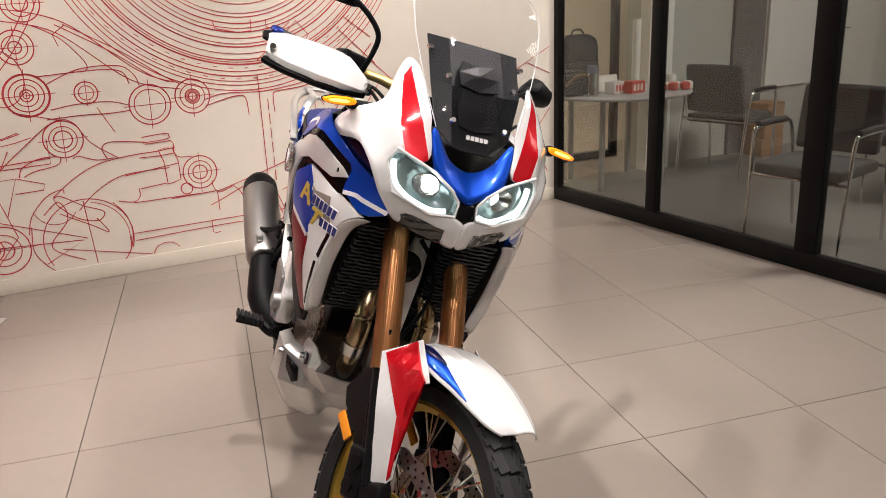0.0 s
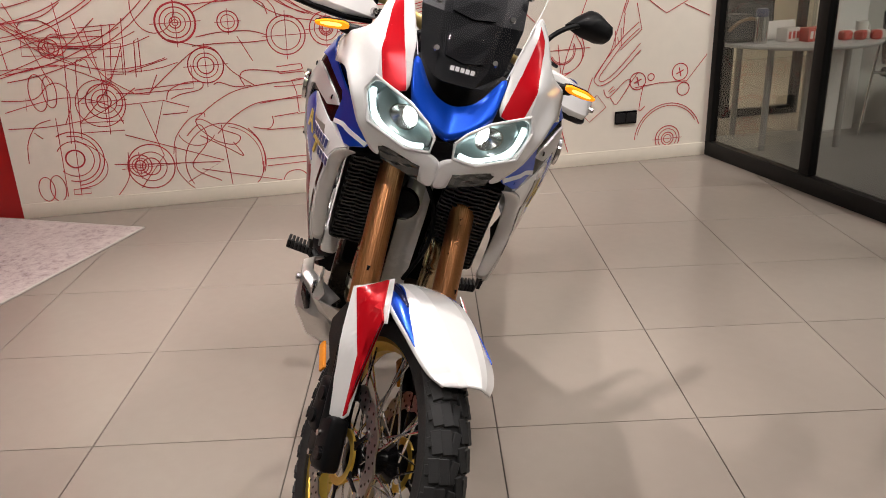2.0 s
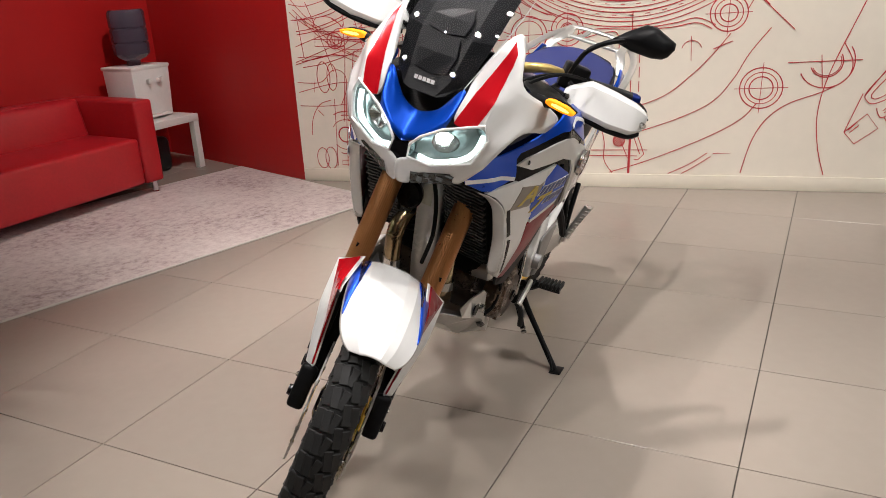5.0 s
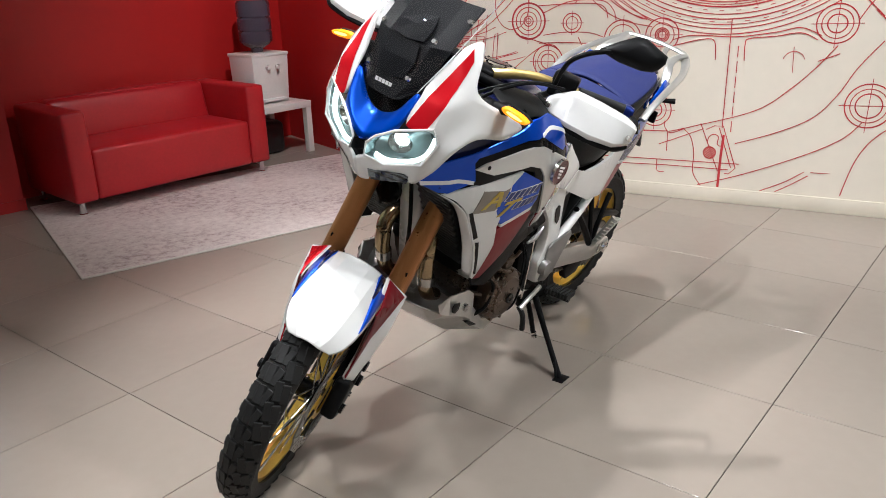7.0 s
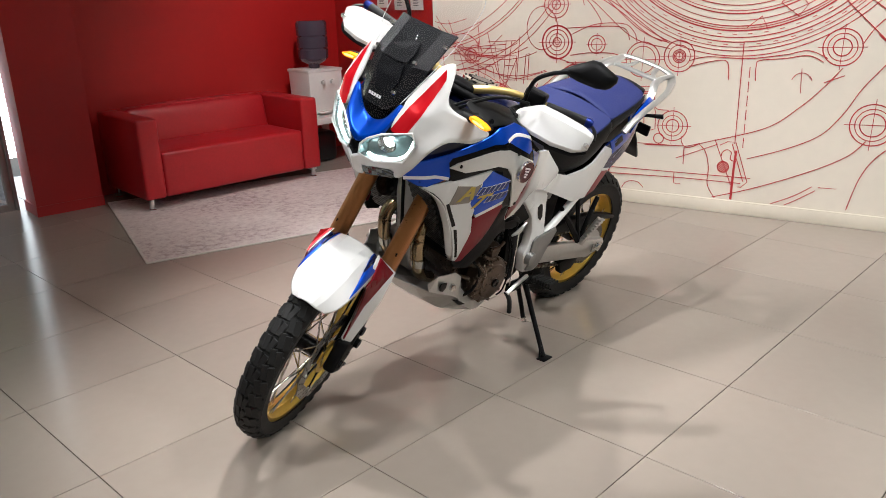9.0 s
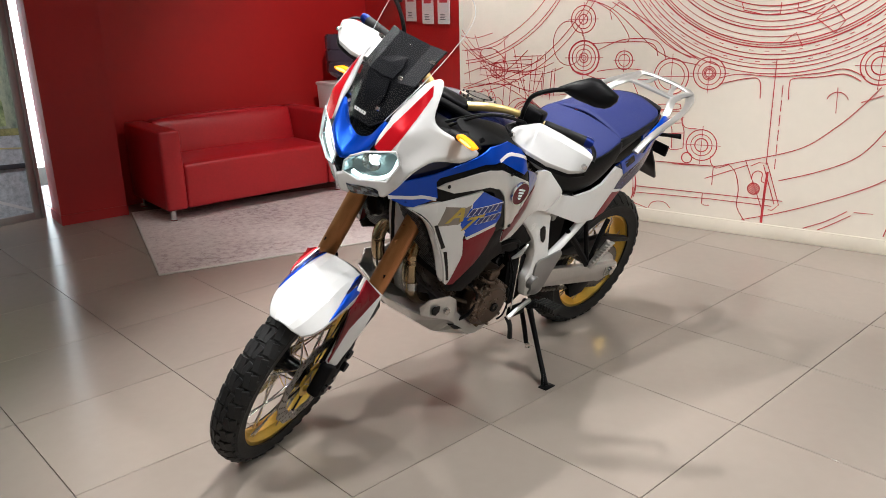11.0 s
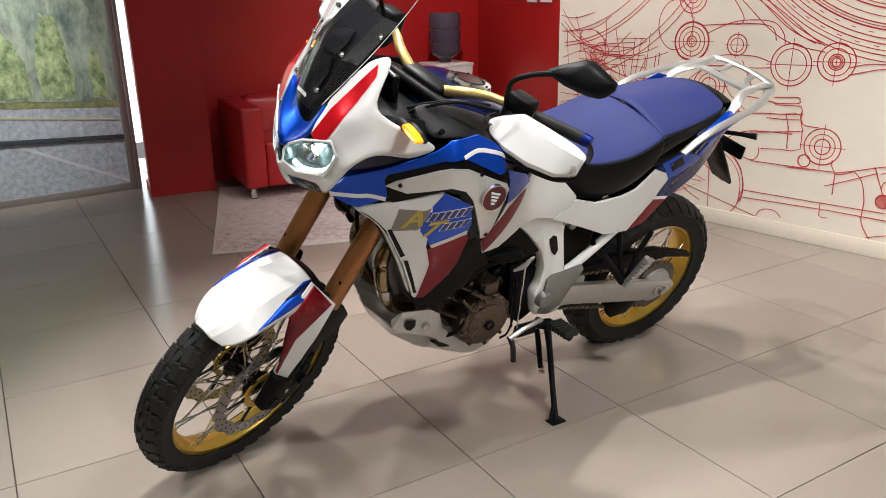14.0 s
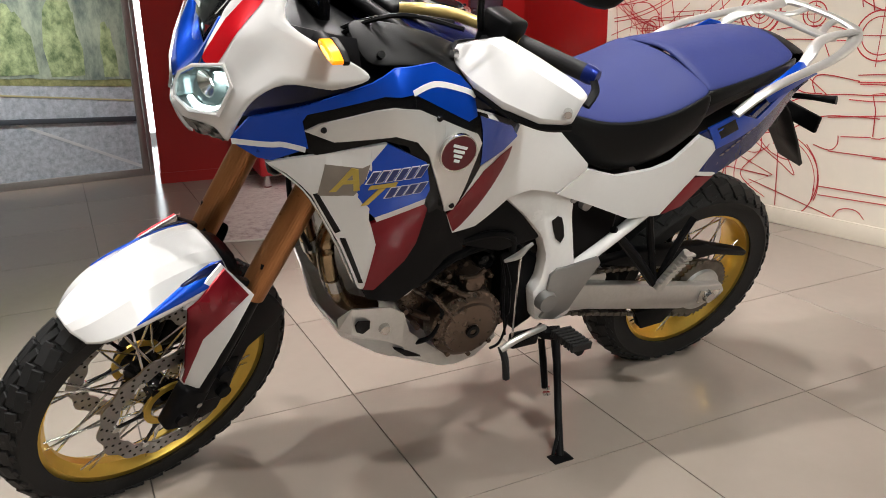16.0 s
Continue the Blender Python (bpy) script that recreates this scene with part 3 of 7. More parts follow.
for _side in (1, -1):
    bpart("fairing_line", ribbon([(1.118, 1.099), (1.073, 1.110), (1.016, 1.097), (.992, 1.085)], 0.009, 0.0056, _side), M_PRINTWHITE)
    bpart("fairing_line", ribbon([(1.401, .972), (1.345, .979), (1.323, .983), (1.289, .979)], 0.010, 0.0056, _side), M_PRINTWHITE)
    bpart("gold_mark", bars([[(x, z) if _side > 0 else (2.372 - x, z - 0.35 * (1.186 - x)) for x, z in q] for q in [[(1.247, .896), (1.236, .898), (1.205, .951), (1.214, .953)], [(1.214, .953), (1.203, .951), (1.196, .905), (1.206, .902)], [(1.232, .915), (1.206, .919), (1.207, .927), (1.226, .924)],
                            [(1.190, .868), (1.178, .871), (1.152, .912), (1.164, .909)], [(1.182, .906), (1.135, .917), (1.132, .927), (1.178, .916)]]], 0.0068, _side), M_GOLDPRINT, "gold part of the side graphic")
    for _s in [slab(1.186 - 0.0165 * k, .920 + 0.0035 * k, .011, .026) for k in range(6)] + [slab(1.150 - 0.017 * k, .889 + 0.004 * k, .012, .024) for k in range(4)]:
        if _side < 0:
            _s = [(2.372 - x, z - 0.35 * (1.186 - x)) for x, z in _s]
        _cx, _cz = sum(p[0] for p in _s) / 4, sum(p[1] for p in _s) / 4
        bpart("graphic_edge", bars([[(_cx + (x - _cx) * 1.25, _cz + (z - _cz) * 1.14) for x, z in _s]], 0.0058, _side), M_PRINTWHITE)
        bpart("graphic_bar", bars([_s], 0.0066, _side), M_NAVYPRINT)
    for _k in range(9):
        bpart("tail_mark", bars([slab(.19 - 0.015 * _k, .823 + 0.0105 * _k, .010, .0055, 0.8)], 0.0046, _side), M_TAUPE)
    # round emblem, three bolts
    _c, _q = on_body(1.034, .993, 0.009, _side), Matrix.Rotation(radians(-90 * _side), 4, "X")
    _gx, _gz = (body_y(1.05, .993) - body_y(1.018, .993)) / .032, (body_y(1.034, 1.009) - body_y(1.034, .977)) / .032
    _nrm = Vector((-_gx, 1, -_gz)).normalized()
    _r, _q = Matrix.Identity(4), to_z((_nrm.x, _side * _nrm.y, _nrm.z))
    _em = bpart("emblem", lathe([(0.001, 0.004), (0.035, 0.004), (0.035, -0.004)], 40, m=Matrix.Translation(_c) @ _r @ _q), M_EMBLEM, "round dark red emblem with a silver rim")
    bpart("emblem_rim", lathe([(0.035, -0.004), (0.0372, -0.004), (0.0372, 0.005), (0.035, 0.005)], 40, m=Matrix.Translation(_c) @ _r @ _q), M_STEEL, parent=_em)
    for _k in range(4):
        _len = 0.030 - 0.006 * _k
        _b = box(-_len + 0.012, -0.0028, 0.0042, 0.012, 0.0028, 0.0055, m=Matrix.Translation((0.004 - 0.004 * _k, 0, 0)) @ Matrix.Translation((0, 0.012 - 0.0085 * _k, 0)) @ Matrix.Rotation(radians(-18), 4, "Z"))
        _b.transform(Matrix.Translation(_c) @ _r @ _q)
        bpart("emblem_bar", _b, M_PRINTWHITE, parent=_em)
    for _x, _z in ((1.262, 1.022), (1.07, 1.055), (1.02, .868)):
        _p = on_body(_x, _z, 0.008, _side)
        bpart("bolt", rod(_p, _p + Vector((0, 0.003 * _side, 0)), 0.006, 0.005, 12), M_BLACKG)

# ---- front cowl ----
CAGE = {
    "peak": (1.472, 0, 1.046), "bo1": (1.466, .042, 1.070), "rl": (1.449, .083, 1.098), "vt": (1.399, .100, 1.192), "bi0": (1.416, 0, 1.106), "bi1": (1.413, .047, 1.124), "bi2": (1.403, .086, 1.185),
    "wi1": (1.396, .094, 1.200), "wi2": (1.318, .122, 1.300), "tip": (1.258, .136, 1.324), "wo2": (1.292, .160, 1.272), "re1": (1.335, .178, 1.205), "wm1": (1.392, .150, 1.175), "ht": (1.413, .143, 1.120),
    "re2": (1.269, .228, 1.172), "re3": (1.205, .246, 1.140), "ct": (1.176, .248, 1.116), "le1": (1.255, .240, 1.100), "le2": (1.335, .212, 1.112), "wm2": (1.33, .195, 1.16), "ho": (1.405, .157, 1.086),
    "le3": (1.383, .188, 1.070), "le4": (1.400, .158, 1.015), "le5": (1.404, .122, .968), "hb2": (1.424, .136, 1.027), "hb1": (1.458, .076, 1.008), "hi": (1.474, .024, 1.016), "hit": (1.470, .022, 1.046),
    "ft2": (1.424, .116, .995), "fb2": (1.406, .105, .958), "ft1": (1.464, .036, .980), "fb1": (1.444, .032, .944), "c1": (1.480, 0, 1.000), "c2": (1.452, 0, .934), "cc": (1.468, 0, 0.965),
}


def cage(faces, side=1, lift=0.0, both=False):
    bm = bmesh.new()
    for s in (1, -1) if both else (side,):
        made = {}
        for face in faces:
            f = bm.faces.new([made.setdefault(n, bm.verts.new((CAGE[n][0] + lift, s * CAGE[n][1], CAGE[n][2]))) if n not in made else made[n] for n in face.split()])
            if s < 0:
                f.normal_flip()
    bmesh.ops.remove_doubles(bm, verts=bm.verts, dist=1e-4)
    lay = bm.edges.layers.float.new("crease_edge")
    for e in bm.edges:
        e[lay] = 1.0 if e.is_boundary else 0.45
    bmesh.ops.recalc_face_normals(bm, faces=bm.faces)
    if sum(f.normal.x for f in bm.faces) < 0:
        bmesh.ops.reverse_faces(bm, faces=bm.faces)
    return bm


bpart("nose_cowl", cage(["peak bo1 bi1 bi0", "bo1 rl bi2 bi1", "rl vt bi2"], both=True), M_BLUE, "glossy blue nose panel under the screen", sub=2, solid=0.006)
CAGE.update({"r0": (1.440, .094, 1.108), "r1": (1.398, .112, 1.192), "r2": (1.296, .140, 1.304), "r3": (1.390, .148, 1.172), "r4": (1.421, .130, 1.112), "r5": (1.308, .155, 1.278)})
for _side in (1, -1):
    _wing = bpart("wing_cowl", cage(["rl ht wm1 vt", "vt wm1 re1 wi2", "wi1 vt wi2", "wi2 re1 wo2 tip", "ht ho wm2 wm1", "wm1 wm2 re2 re1", "ho le3 le2 wm2", "wm2 le2 le1 re2", "re2 le1 ct re3",
                             "ho hb2 le4 le3", "hb2 ft2 le5 le4", "ft2 fb2 le5", "hb1 ft1 ft2 hb2", "hi c1 ft1 hb1", "c1 cc fb1 ft1", "cc c2 fb1"], _side), M_WHITE, "white front cowl wing", sub=2, solid=0.006)
    _rm = cage(["r0 r4 r3 r1", "r1 r3 r5 r2"], _side, lift=0.009)
    bmesh.ops.subdivide_edges(_rm, edges=_rm.edges[:], cuts=7, use_grid_fill=True)
    _red = bpart("wing_red_panel", _rm, M_RED, "glossy red insert on the cowl wing")
    _sw = _red.modifiers.new("lie", "SHRINKWRAP")
    _sw.target, _sw.wrap_method, _sw.wrap_mode, _sw.offset = _wing, "NEAREST_SURFACEPOINT", "OUTSIDE_SURFACE", 0.0015
    # headlight: housing, reflector, ring, lamp, lens
    CAGE.update({"hx1": (1.40, .06, 1.06), "hx2": (1.385, .10, 1.065)})
    _back = Vector((-0.035, -0.012 * _side, -0.004))
    bm = bmesh.new()
    _rim = [Vector((CAGE[n][0], _side * CAGE[n][1], CAGE[n][2])) for n in ("hit", "bo1", "rl", "ht", "ho", "hb2", "hb1", "hi")]
    _mid = sum(_rim, Vector()) / len(_rim)
    _r0 = [bm.verts.new(p + Vector((-0.004, 0, 0))) for p in _rim]
    _r1 = [bm.verts.new(_mid + (p - _mid) * 0.78 + _back) for p in _rim]
    for _k in range(8):
        bm.faces.new((_r0[_k], _r0[(_k + 1) % 8], _r1[(_k + 1) % 8], _r1[_k]))
    _hl = bpart("headlight", bm, M_REFLECT, "lit headlight behind a clear lens", sharp=60)
    bm = bmesh.new()
    _a8 = [bm.verts.new(_mid + (p - _mid) * 0.80 + _back * 0.8) for p in _rim]
    _b8 = [bm.verts.new(_mid + (p - _mid) * 0.35 + _back * 1.15) for p in _rim]
    for _k in range(8):
        bm.faces.new((_a8[_k], _a8[(_k + 1) % 8], _b8[(_k + 1) % 8], _b8[_k]))
    bm.faces.new(_b8)
    bpart("headlight_reflector", bm, M_REFLECT, "pale mirrored headlight reflector", parent=_hl, sharp=60)
    bpart("headlight_rim", tube([*_rim, _rim[0]], 0.0035, 1, 8), M_WHITE, parent=_hl)
    bm = bmesh.new()
    _o8 = [bm.verts.new(_mid + (p - _mid) * 0.99 + Vector((0.001, 0, 0))) for p in _rim]
    _i8 = [bm.verts.new(_mid + (p - _mid) * 0.55 + Vector((0.005, 0, 0))) for p in _rim]
    _cv = bm.verts.new(_mid + Vector((0.0065, 0, 0)))
    for _k in range(8):
        bm.faces.new((_o8[_k], _o8[(_k + 1) % 8], _i8[(_k + 1) % 8], _i8[_k]))
        bm.faces.new((_i8[_k], _i8[(_k + 1) % 8], _cv))
    _lens = bpart("headlight_lens", bm, M_CLEAR, "clear headlight lens", parent=_hl, sharp=180)
    _lens.visible_shadow = False
    _c = _mid + Vector((-0.026, -0.004 * _side, 0.006))
    _axis = Matrix.Translation(_c) @ to_z((1, 0.38 * _side, -0.06))
    bpart("led_lamp", lathe([(0.001, -0.004), (0.007, -0.005), (0.011, -0.006)], 24, m=_axis), M_LED, parent=_hl)
    bpart("led_bowl", lathe([(0.011, -0.007), (0.024, 0.012), (0.026, 0.012), (0.014, -0.008)], 28, m=_axis), M_STEEL, "bright round headlight bowl", parent=_hl)
    _arc = [_mid + (Vector(p) - _mid) * 0.88 + Vector((-0.018, -0.004 * _side, 0)) for p in (_rim[3].lerp(_rim[4], 0.7), _rim[4].lerp(_rim[5], 0.6), _rim[5].lerp(_rim[6], 0.25), _rim[6], _rim[7].lerp(_rim[6], 0.25))]
    bpart("daylight_ring", tube(_arc, 0.0058, 6, 8), M_LEDRING, "white daytime running light", parent=_hl)
    # fog lamp
    bm = bmesh.new()
    _q4 = [Vector((CAGE[n][0] - 0.001, _side * CAGE[n][1], CAGE[n][2])) for n in ("ft1", "ft2", "fb2", "fb1")]
    bm.faces.new([bm.verts.new(p) for p in _q4])
    bmesh.ops.subdivide_edges(bm, edges=bm.edges[:], cuts=5, use_grid_fill=True)
    for v in bm.verts:
        v.co.x += 0.004 * ((round(v.co.y * 260) % 2) - 0.5)
    bpart("fog_lamp", bm, M_FOGLENS, "unlit fog lamp with a ribbed reflector", smooth=False, solid=0.004)
    # indicator
    _ib = Vector((1.265, _side * .20, 1.175))
    _it = Vector((1.262, _side * .268, 1.176))
    _tip = Matrix(((0, 0, 1, 0), (1, 0, 0, 0), (0, 1, 0, 0), (0, 0, 0, 1))) @ Matrix.Rotation(radians(-9 * _side), 4, "Z")
    _ind = bpart("front_indicator", tube([_ib, _ib.lerp(_it, 0.5), _it - Vector((0, 0.03 * _side, 0))], 0.011, 4, 12, radii=[0.016, 0.011, 0.012]), M_BLACKM, "lit amber turn indicator on a black stalk")
    _io = [(-.038, .005), (-.024, .0095), (.014, .0095), (.038, .003), (.034, -.005), (.012, -.0085), (-.026, -.008), (-.038, -.004)]
    bm = prism([(_side * u, v) for u, v in _io], 0.024, 0.0025, seg=1, m=Matrix.Translation(_it + Vector((-0.008, -0.004 * _side, 0))) @ _tip)
    bpart("indicator_housing", prism([(_side * u * 1.04, v * 1.25) for u, v in _io], 0.012, 0.003, m=Matrix.Translation(_it + Vector((-0.014, -0.004 * _side, 0))) @ _tip), M_BLACKM, parent=_ind)
    bpart("indicator_lens", bm, M_AMBER, "glowing amber lens", parent=_ind)
    bm = prism([(_side * u * 0.62, v * 0.42) for u, v in _io], 0.003, 0.001, seg=1, m=Matrix.Translation(_it + Vector((0.0146, -0.002 * _side, 0))) @ _tip)
    bpart("indicator_bulb", bm, M_AMBERDOT, parent=_ind)

M_BRACKET = mat("dark_grey_plastic", (0.007, 0.0075, 0.009), 0.40, vary=0.1, spec=0.12)
# black strip between the headlights, inner cowl, dash
bpart("nose_bridge", prism([(1.04, -0.022), (1.046, 0), (1.04, 0.022), (1.005, 0.024), (0.996, 0), (1.005, -0.024)], 0.02, 0.003, m=Matrix.Translation((1.449, 0, 0)) @ Matrix(((0, 0, 1, 0), (0, 1, 0, 0), (1, 0, 0, 0), (0, 0, 0, 1)))), M_BLACKG)

def loft(rows, close_ends=False, crease=(), hard=0.8):
    """A grid through rows of points of equal count; the columns in crease stay sharp when smoothed."""
    b = bmesh.new()
    lay = b.edges.layers.float.new("crease_edge") if crease else None
    vs = [[b.verts.new(p) for p in row] for row in rows]
    for r0, r1 in zip(vs, vs[1:]):
        for k in range(len(r0) - 1):
            b.faces.new((r0[k], r0[k + 1], r1[k + 1], r1[k]))
        for k in crease:
            b.edges.get((r0[k], r1[k]))[lay] = hard
    if close_ends:
        b.faces.new(vs[0][::-1])
        b.faces.new(vs[-1])
    return b


def arch(x, w, z0, z1, n=9, flat_top=0.5, lean=0.0):
    """A row across the bike: an arch of half width w from height z0 up to z1."""
    row = []
    for k in range(n):
        a = math.pi * k / (n - 1)
        c, s = math.cos(a), math.sin(a)
        row.append((x + lean * s, w * math.copysign(abs(c) ** flat_top, c), z0 + (z1 - z0) * s ** flat_top))
    return row


bpart("inner_cowl", loft([arch(1.375, .07, .97, 1.05), arch(1.345, .11, .97, 1.12), arch(1.29, .165, .96, 1.19), arch(1.20, .205, .97, 1.18), arch(1.10, .21, .98, 1.14)]), M_BLACKM, "black inner cowl and dash surround", sub=1)
bpart("instrument", box(1.20, -0.09, 1.14, 1.225, 0.09, 1.245, 0.008, m=None), M_BLACKG, "black instrument display")
def screen_row(x, z, w, bow, back=0.0, droop=0.0):
    return [(x - bow * y * y - back, y, z - droop * abs(y)) for y in (-w, -w * .5, 0, w * .5, w)]


def bracket_row(x, z, w, bow, back=0.0, droop=0.0, k=.62):
    """A row of the bracket: a flat middle and two flanks that fall back."""
    return [(x - bow * max(abs(u) * w, 0) ** 2 - back, u * w, z - droop * abs(u) * w) for u in (-1, -k, k, 1)]


bpart("screen_bracket", loft([bracket_row(1.430, 1.146, .052, 2.0, .010, -.25), bracket_row(1.418, 1.192, .088, 3.0, .011), bracket_row(1.378, 1.285, .104, 3.0, .013), bracket_row(1.316, 1.352, .106, 2.5, .020), bracket_row(1.262, 1.392, .108, 2.0, .0, .10)]), M_BRACKET, "black screen bracket panel with folded edges", smooth=False, solid=0.006)
for _w0, _z0, _w1, _z1, _x0, _x1 in ((.040, 1.205, .050, 1.283, 1.3995, 1.3645), (.046, 1.292, .050, 1.345, 1.3580, 1.3095)):
    bpart("bracket_panel", loft([[(_x0, -_w0, _z0), (_x0 + .001, 0, _z0 - .008), (_x0, _w0, _z0)], [(_x0 * .5 + _x1 * .5 + .001, -_w1, (_z0 + _z1) / 2), (_x0 * .5 + _x1 * .5 + .002, 0, (_z0 + _z1) / 2), (_x0 * .5 + _x1 * .5 + .001, _w1, (_z0 + _z1) / 2)], [(_x1, -_w1 * .8, _z1), (_x1 + .001, 0, _z1 - .006), (_x1, _w1 * .8, _z1)]]), M_BRACKET, "raised middle panel of the screen bracket", smooth=False, solid=0.004)
for _side in (1, -1):
    for _p in ((1.412, .062, 1.214), (1.362, .078, 1.304), (1.285, .106, 1.352)):
        bpart("screen_bolt", rod((_p[0] - 0.003, _side * _p[1], _p[2] - .001), (_p[0] + 0.003, _side * _p[1], _p[2] + 0.002), 0.0072, 0.0055, 14), M_STEEL)
_scr = bpart("windscreen", loft([[(1.432 - 9.0 * y * y * 0.35, y, 1.112 + abs(y) * 0.4) for y in (-.05, -.025, 0, .025, .05)], [(1.418 - 3.2 * y * y, y, 1.19) for y in (-.092, -.046, 0, .046, .092)], [(1.378 - 3.2 * y * y, y, 1.29) for y in (-.118, -.06, 0, .06, .118)],
                                  [(1.322 - 3.0 * y * y, y, 1.39) for y in (-.142, -.07, 0, .07, .142)], [(1.262 - 2.6 * y * y, y, 1.48) for y in (-.15, -.075, 0, .075, .15)], [(1.212 - 2.4 * y * y, y, 1.555 - abs(y) * 0.2) for y in (-.105, -.055, 0, .055, .105)]]), M_SMOKE, "smoked windscreen", sub=2)
_scr.visible_shadow = False
M_SCREENEDGE = mat("polished_screen_edge", (0.55, 0.56, 0.57), 0.15, vary=0.05)
_edge = [(1.409, .092, 1.19), (1.333, .118, 1.29), (1.262, .141, 1.39), (1.206, .147, 1.475), (1.187, .107, 1.53), (1.205, .05, 1.543), (1.211, 0, 1.554)]
bpart("screen_edge", tube([*_edge, *[(x, -y, z) for x, y, z in _edge[-2::-1]]], 0.0010, 6, 6), M_SCREENEDGE, parent=_scr)
_mk = bmesh.new()
for _k in range(5):
    _y = -.0215 + .0108 * _k
    _mk.faces.new([_mk.verts.new(p) for p in ((1.4225, _y - .0042, 1.181), (1.4225, _y + .0042, 1.181), (1.4200, _y + .0042, 1.190), (1.4200, _y - .0042, 1.190))])
bpart("screen_mark", _mk, M_PRINTWHITE, "row of small white printed bars", smooth=False, solid=0.0008)

# ---- wheels ----
FRONT_AXLE, REAR_AXLE = Vector((1.575, 0, .348)), Vector((0, 0, .334))
ON_AXLE = Matrix.Rotation(radians(-90), 4, "X")  # turned shapes about z come to lie about the axle, z towards the left side


def tyre_shape(R, rim, w):
    """Half torus-like section of the tyre: (radius, sideways)."""
    pts = []
    for k in range(17):
        a = -math.pi * 0.60 + math.pi * 1.20 * k / 16
        pts.append((rim + 0.006 + (R - rim - 0.006) * (0.42 + 0.58 * math.cos(a)) if math.cos(a) > -0.3 else rim, w / 2 * math.sin(a) * (1.0 if abs(a) < 1.6 else 0.93)))
    return pts


def wheel(name, axle, m, R, rim, w, rim_w, hub_r, hub_w, knobs, seed):
    hub = bpart(name, lathe([(0.012, -hub_w), (hub_r * 0.7, -hub_w), (hub_r, -hub_w + 0.006), (hub_r, -hub_w + 0.012), (hub_r * 0.62, -hub_w * 0.5), (hub_r * 0.62, hub_w * 0.5), (hub_r, hub_w - 0.012), (hub_r, hub_w - 0.006), (hub_r * 0.7, hub_w), (0.012, hub_w)], 40, m=ON_AXLE), M_BLACKG, "spoked wheel with a gold rim and knobbly tyre", low=True)
    hub.matrix_basis = m @ Matrix.Translation(axle)
    prof = tyre_shape(R, rim, w)
    part("tyre", lathe(prof + [(rim + 0.004, w * 0.36), (rim + 0.004, -w * 0.36), prof[0]], 96, m=ON_AXLE), M_RUBBER, hub, "black tyre carcass")
    # rim with flanges and a well
    hw = rim_w / 2
    part("rim", lathe([(rim + 0.006, -hw), (rim + 0.006, -hw + 0.005), (rim - 0.004, -hw + 0.012), (rim - 0.010, -hw * 0.45), (rim - 0.020, -hw * 0.25), (rim - 0.020, hw * 0.25), (rim - 0.010, hw * 0.45), (rim - 0.004, hw - 0.012), (rim + 0.006, hw - 0.005), (rim + 0.006, hw),
                       (rim - 0.010, hw), (rim - 0.018, hw * 0.6), (rim - 0.027, hw * 0.3), (rim - 0.027, -hw * 0.3), (rim - 0.018, -hw * 0.6), (rim - 0.010, -hw), (rim + 0.006, -hw)], 96, m=ON_AXLE), M_GOLD, hub, "gold anodised rim")
    # tread blocks
    bm = bmesh.new()
    n, offs = knobs
    for k in range(n):
        for j, (side, ln, wd) in enumerate(offs):
            a = 2 * math.pi * (k + (0.5 if j % 2 else 0.0)) / n
            phi = side * 1.05
            rr = rim + 0.006 + (R - rim - 0.006) * (0.42 + 0.58 * math.cos(phi))
            yy = w / 2 * math.sin(phi)
            blk = box(-ln / 2, -wd / 2, -0.006, ln / 2, wd / 2, 0.0052, 0.0014, 1)
            tilt = Matrix.Rotation(-phi * 0.92, 4, "X")
            skew = Matrix.Rotation(0.28 * (1 if side >= 0 else -1) * (1 if j % 2 else -0.6), 4, "Z")
            mm = Matrix.Rotation(a, 4, "Y") @ Matrix.Translation((0, yy, rr)) @ tilt @ skew
            merge(bm, blk, mm)
    tagged(part("tread", bm, M_RUBBER, hub, "moulded tread blocks of the tyre", smooth=False), kind="stuff")
    # spokes: crossed pairs from both hub flanges
    ms = {}
    for s in (1, -1):
        for d in (1, -1):
            a = Vector((hub_r * 0.93, s * (hub_w - 0.009), 0))
            ang = d * radians(38)
            b = Vector(((rim - 0.018) * math.cos(ang), s * hw * 0.55, (rim - 0.018) * math.sin(ang)))
            ms[s, d] = mesh_of("spoke", rod(a, b, 0.0027, seg=6), M_STEEL)
    for k in range(9):
        for q, (s, d) in enumerate(ms):
            o = new("spoke", ms[s, d])
            o.parent = hub
            o.matrix_basis = Matrix.Rotation(2 * math.pi * (k + q * 0.25) / 9, 4, "Y")
    return hub


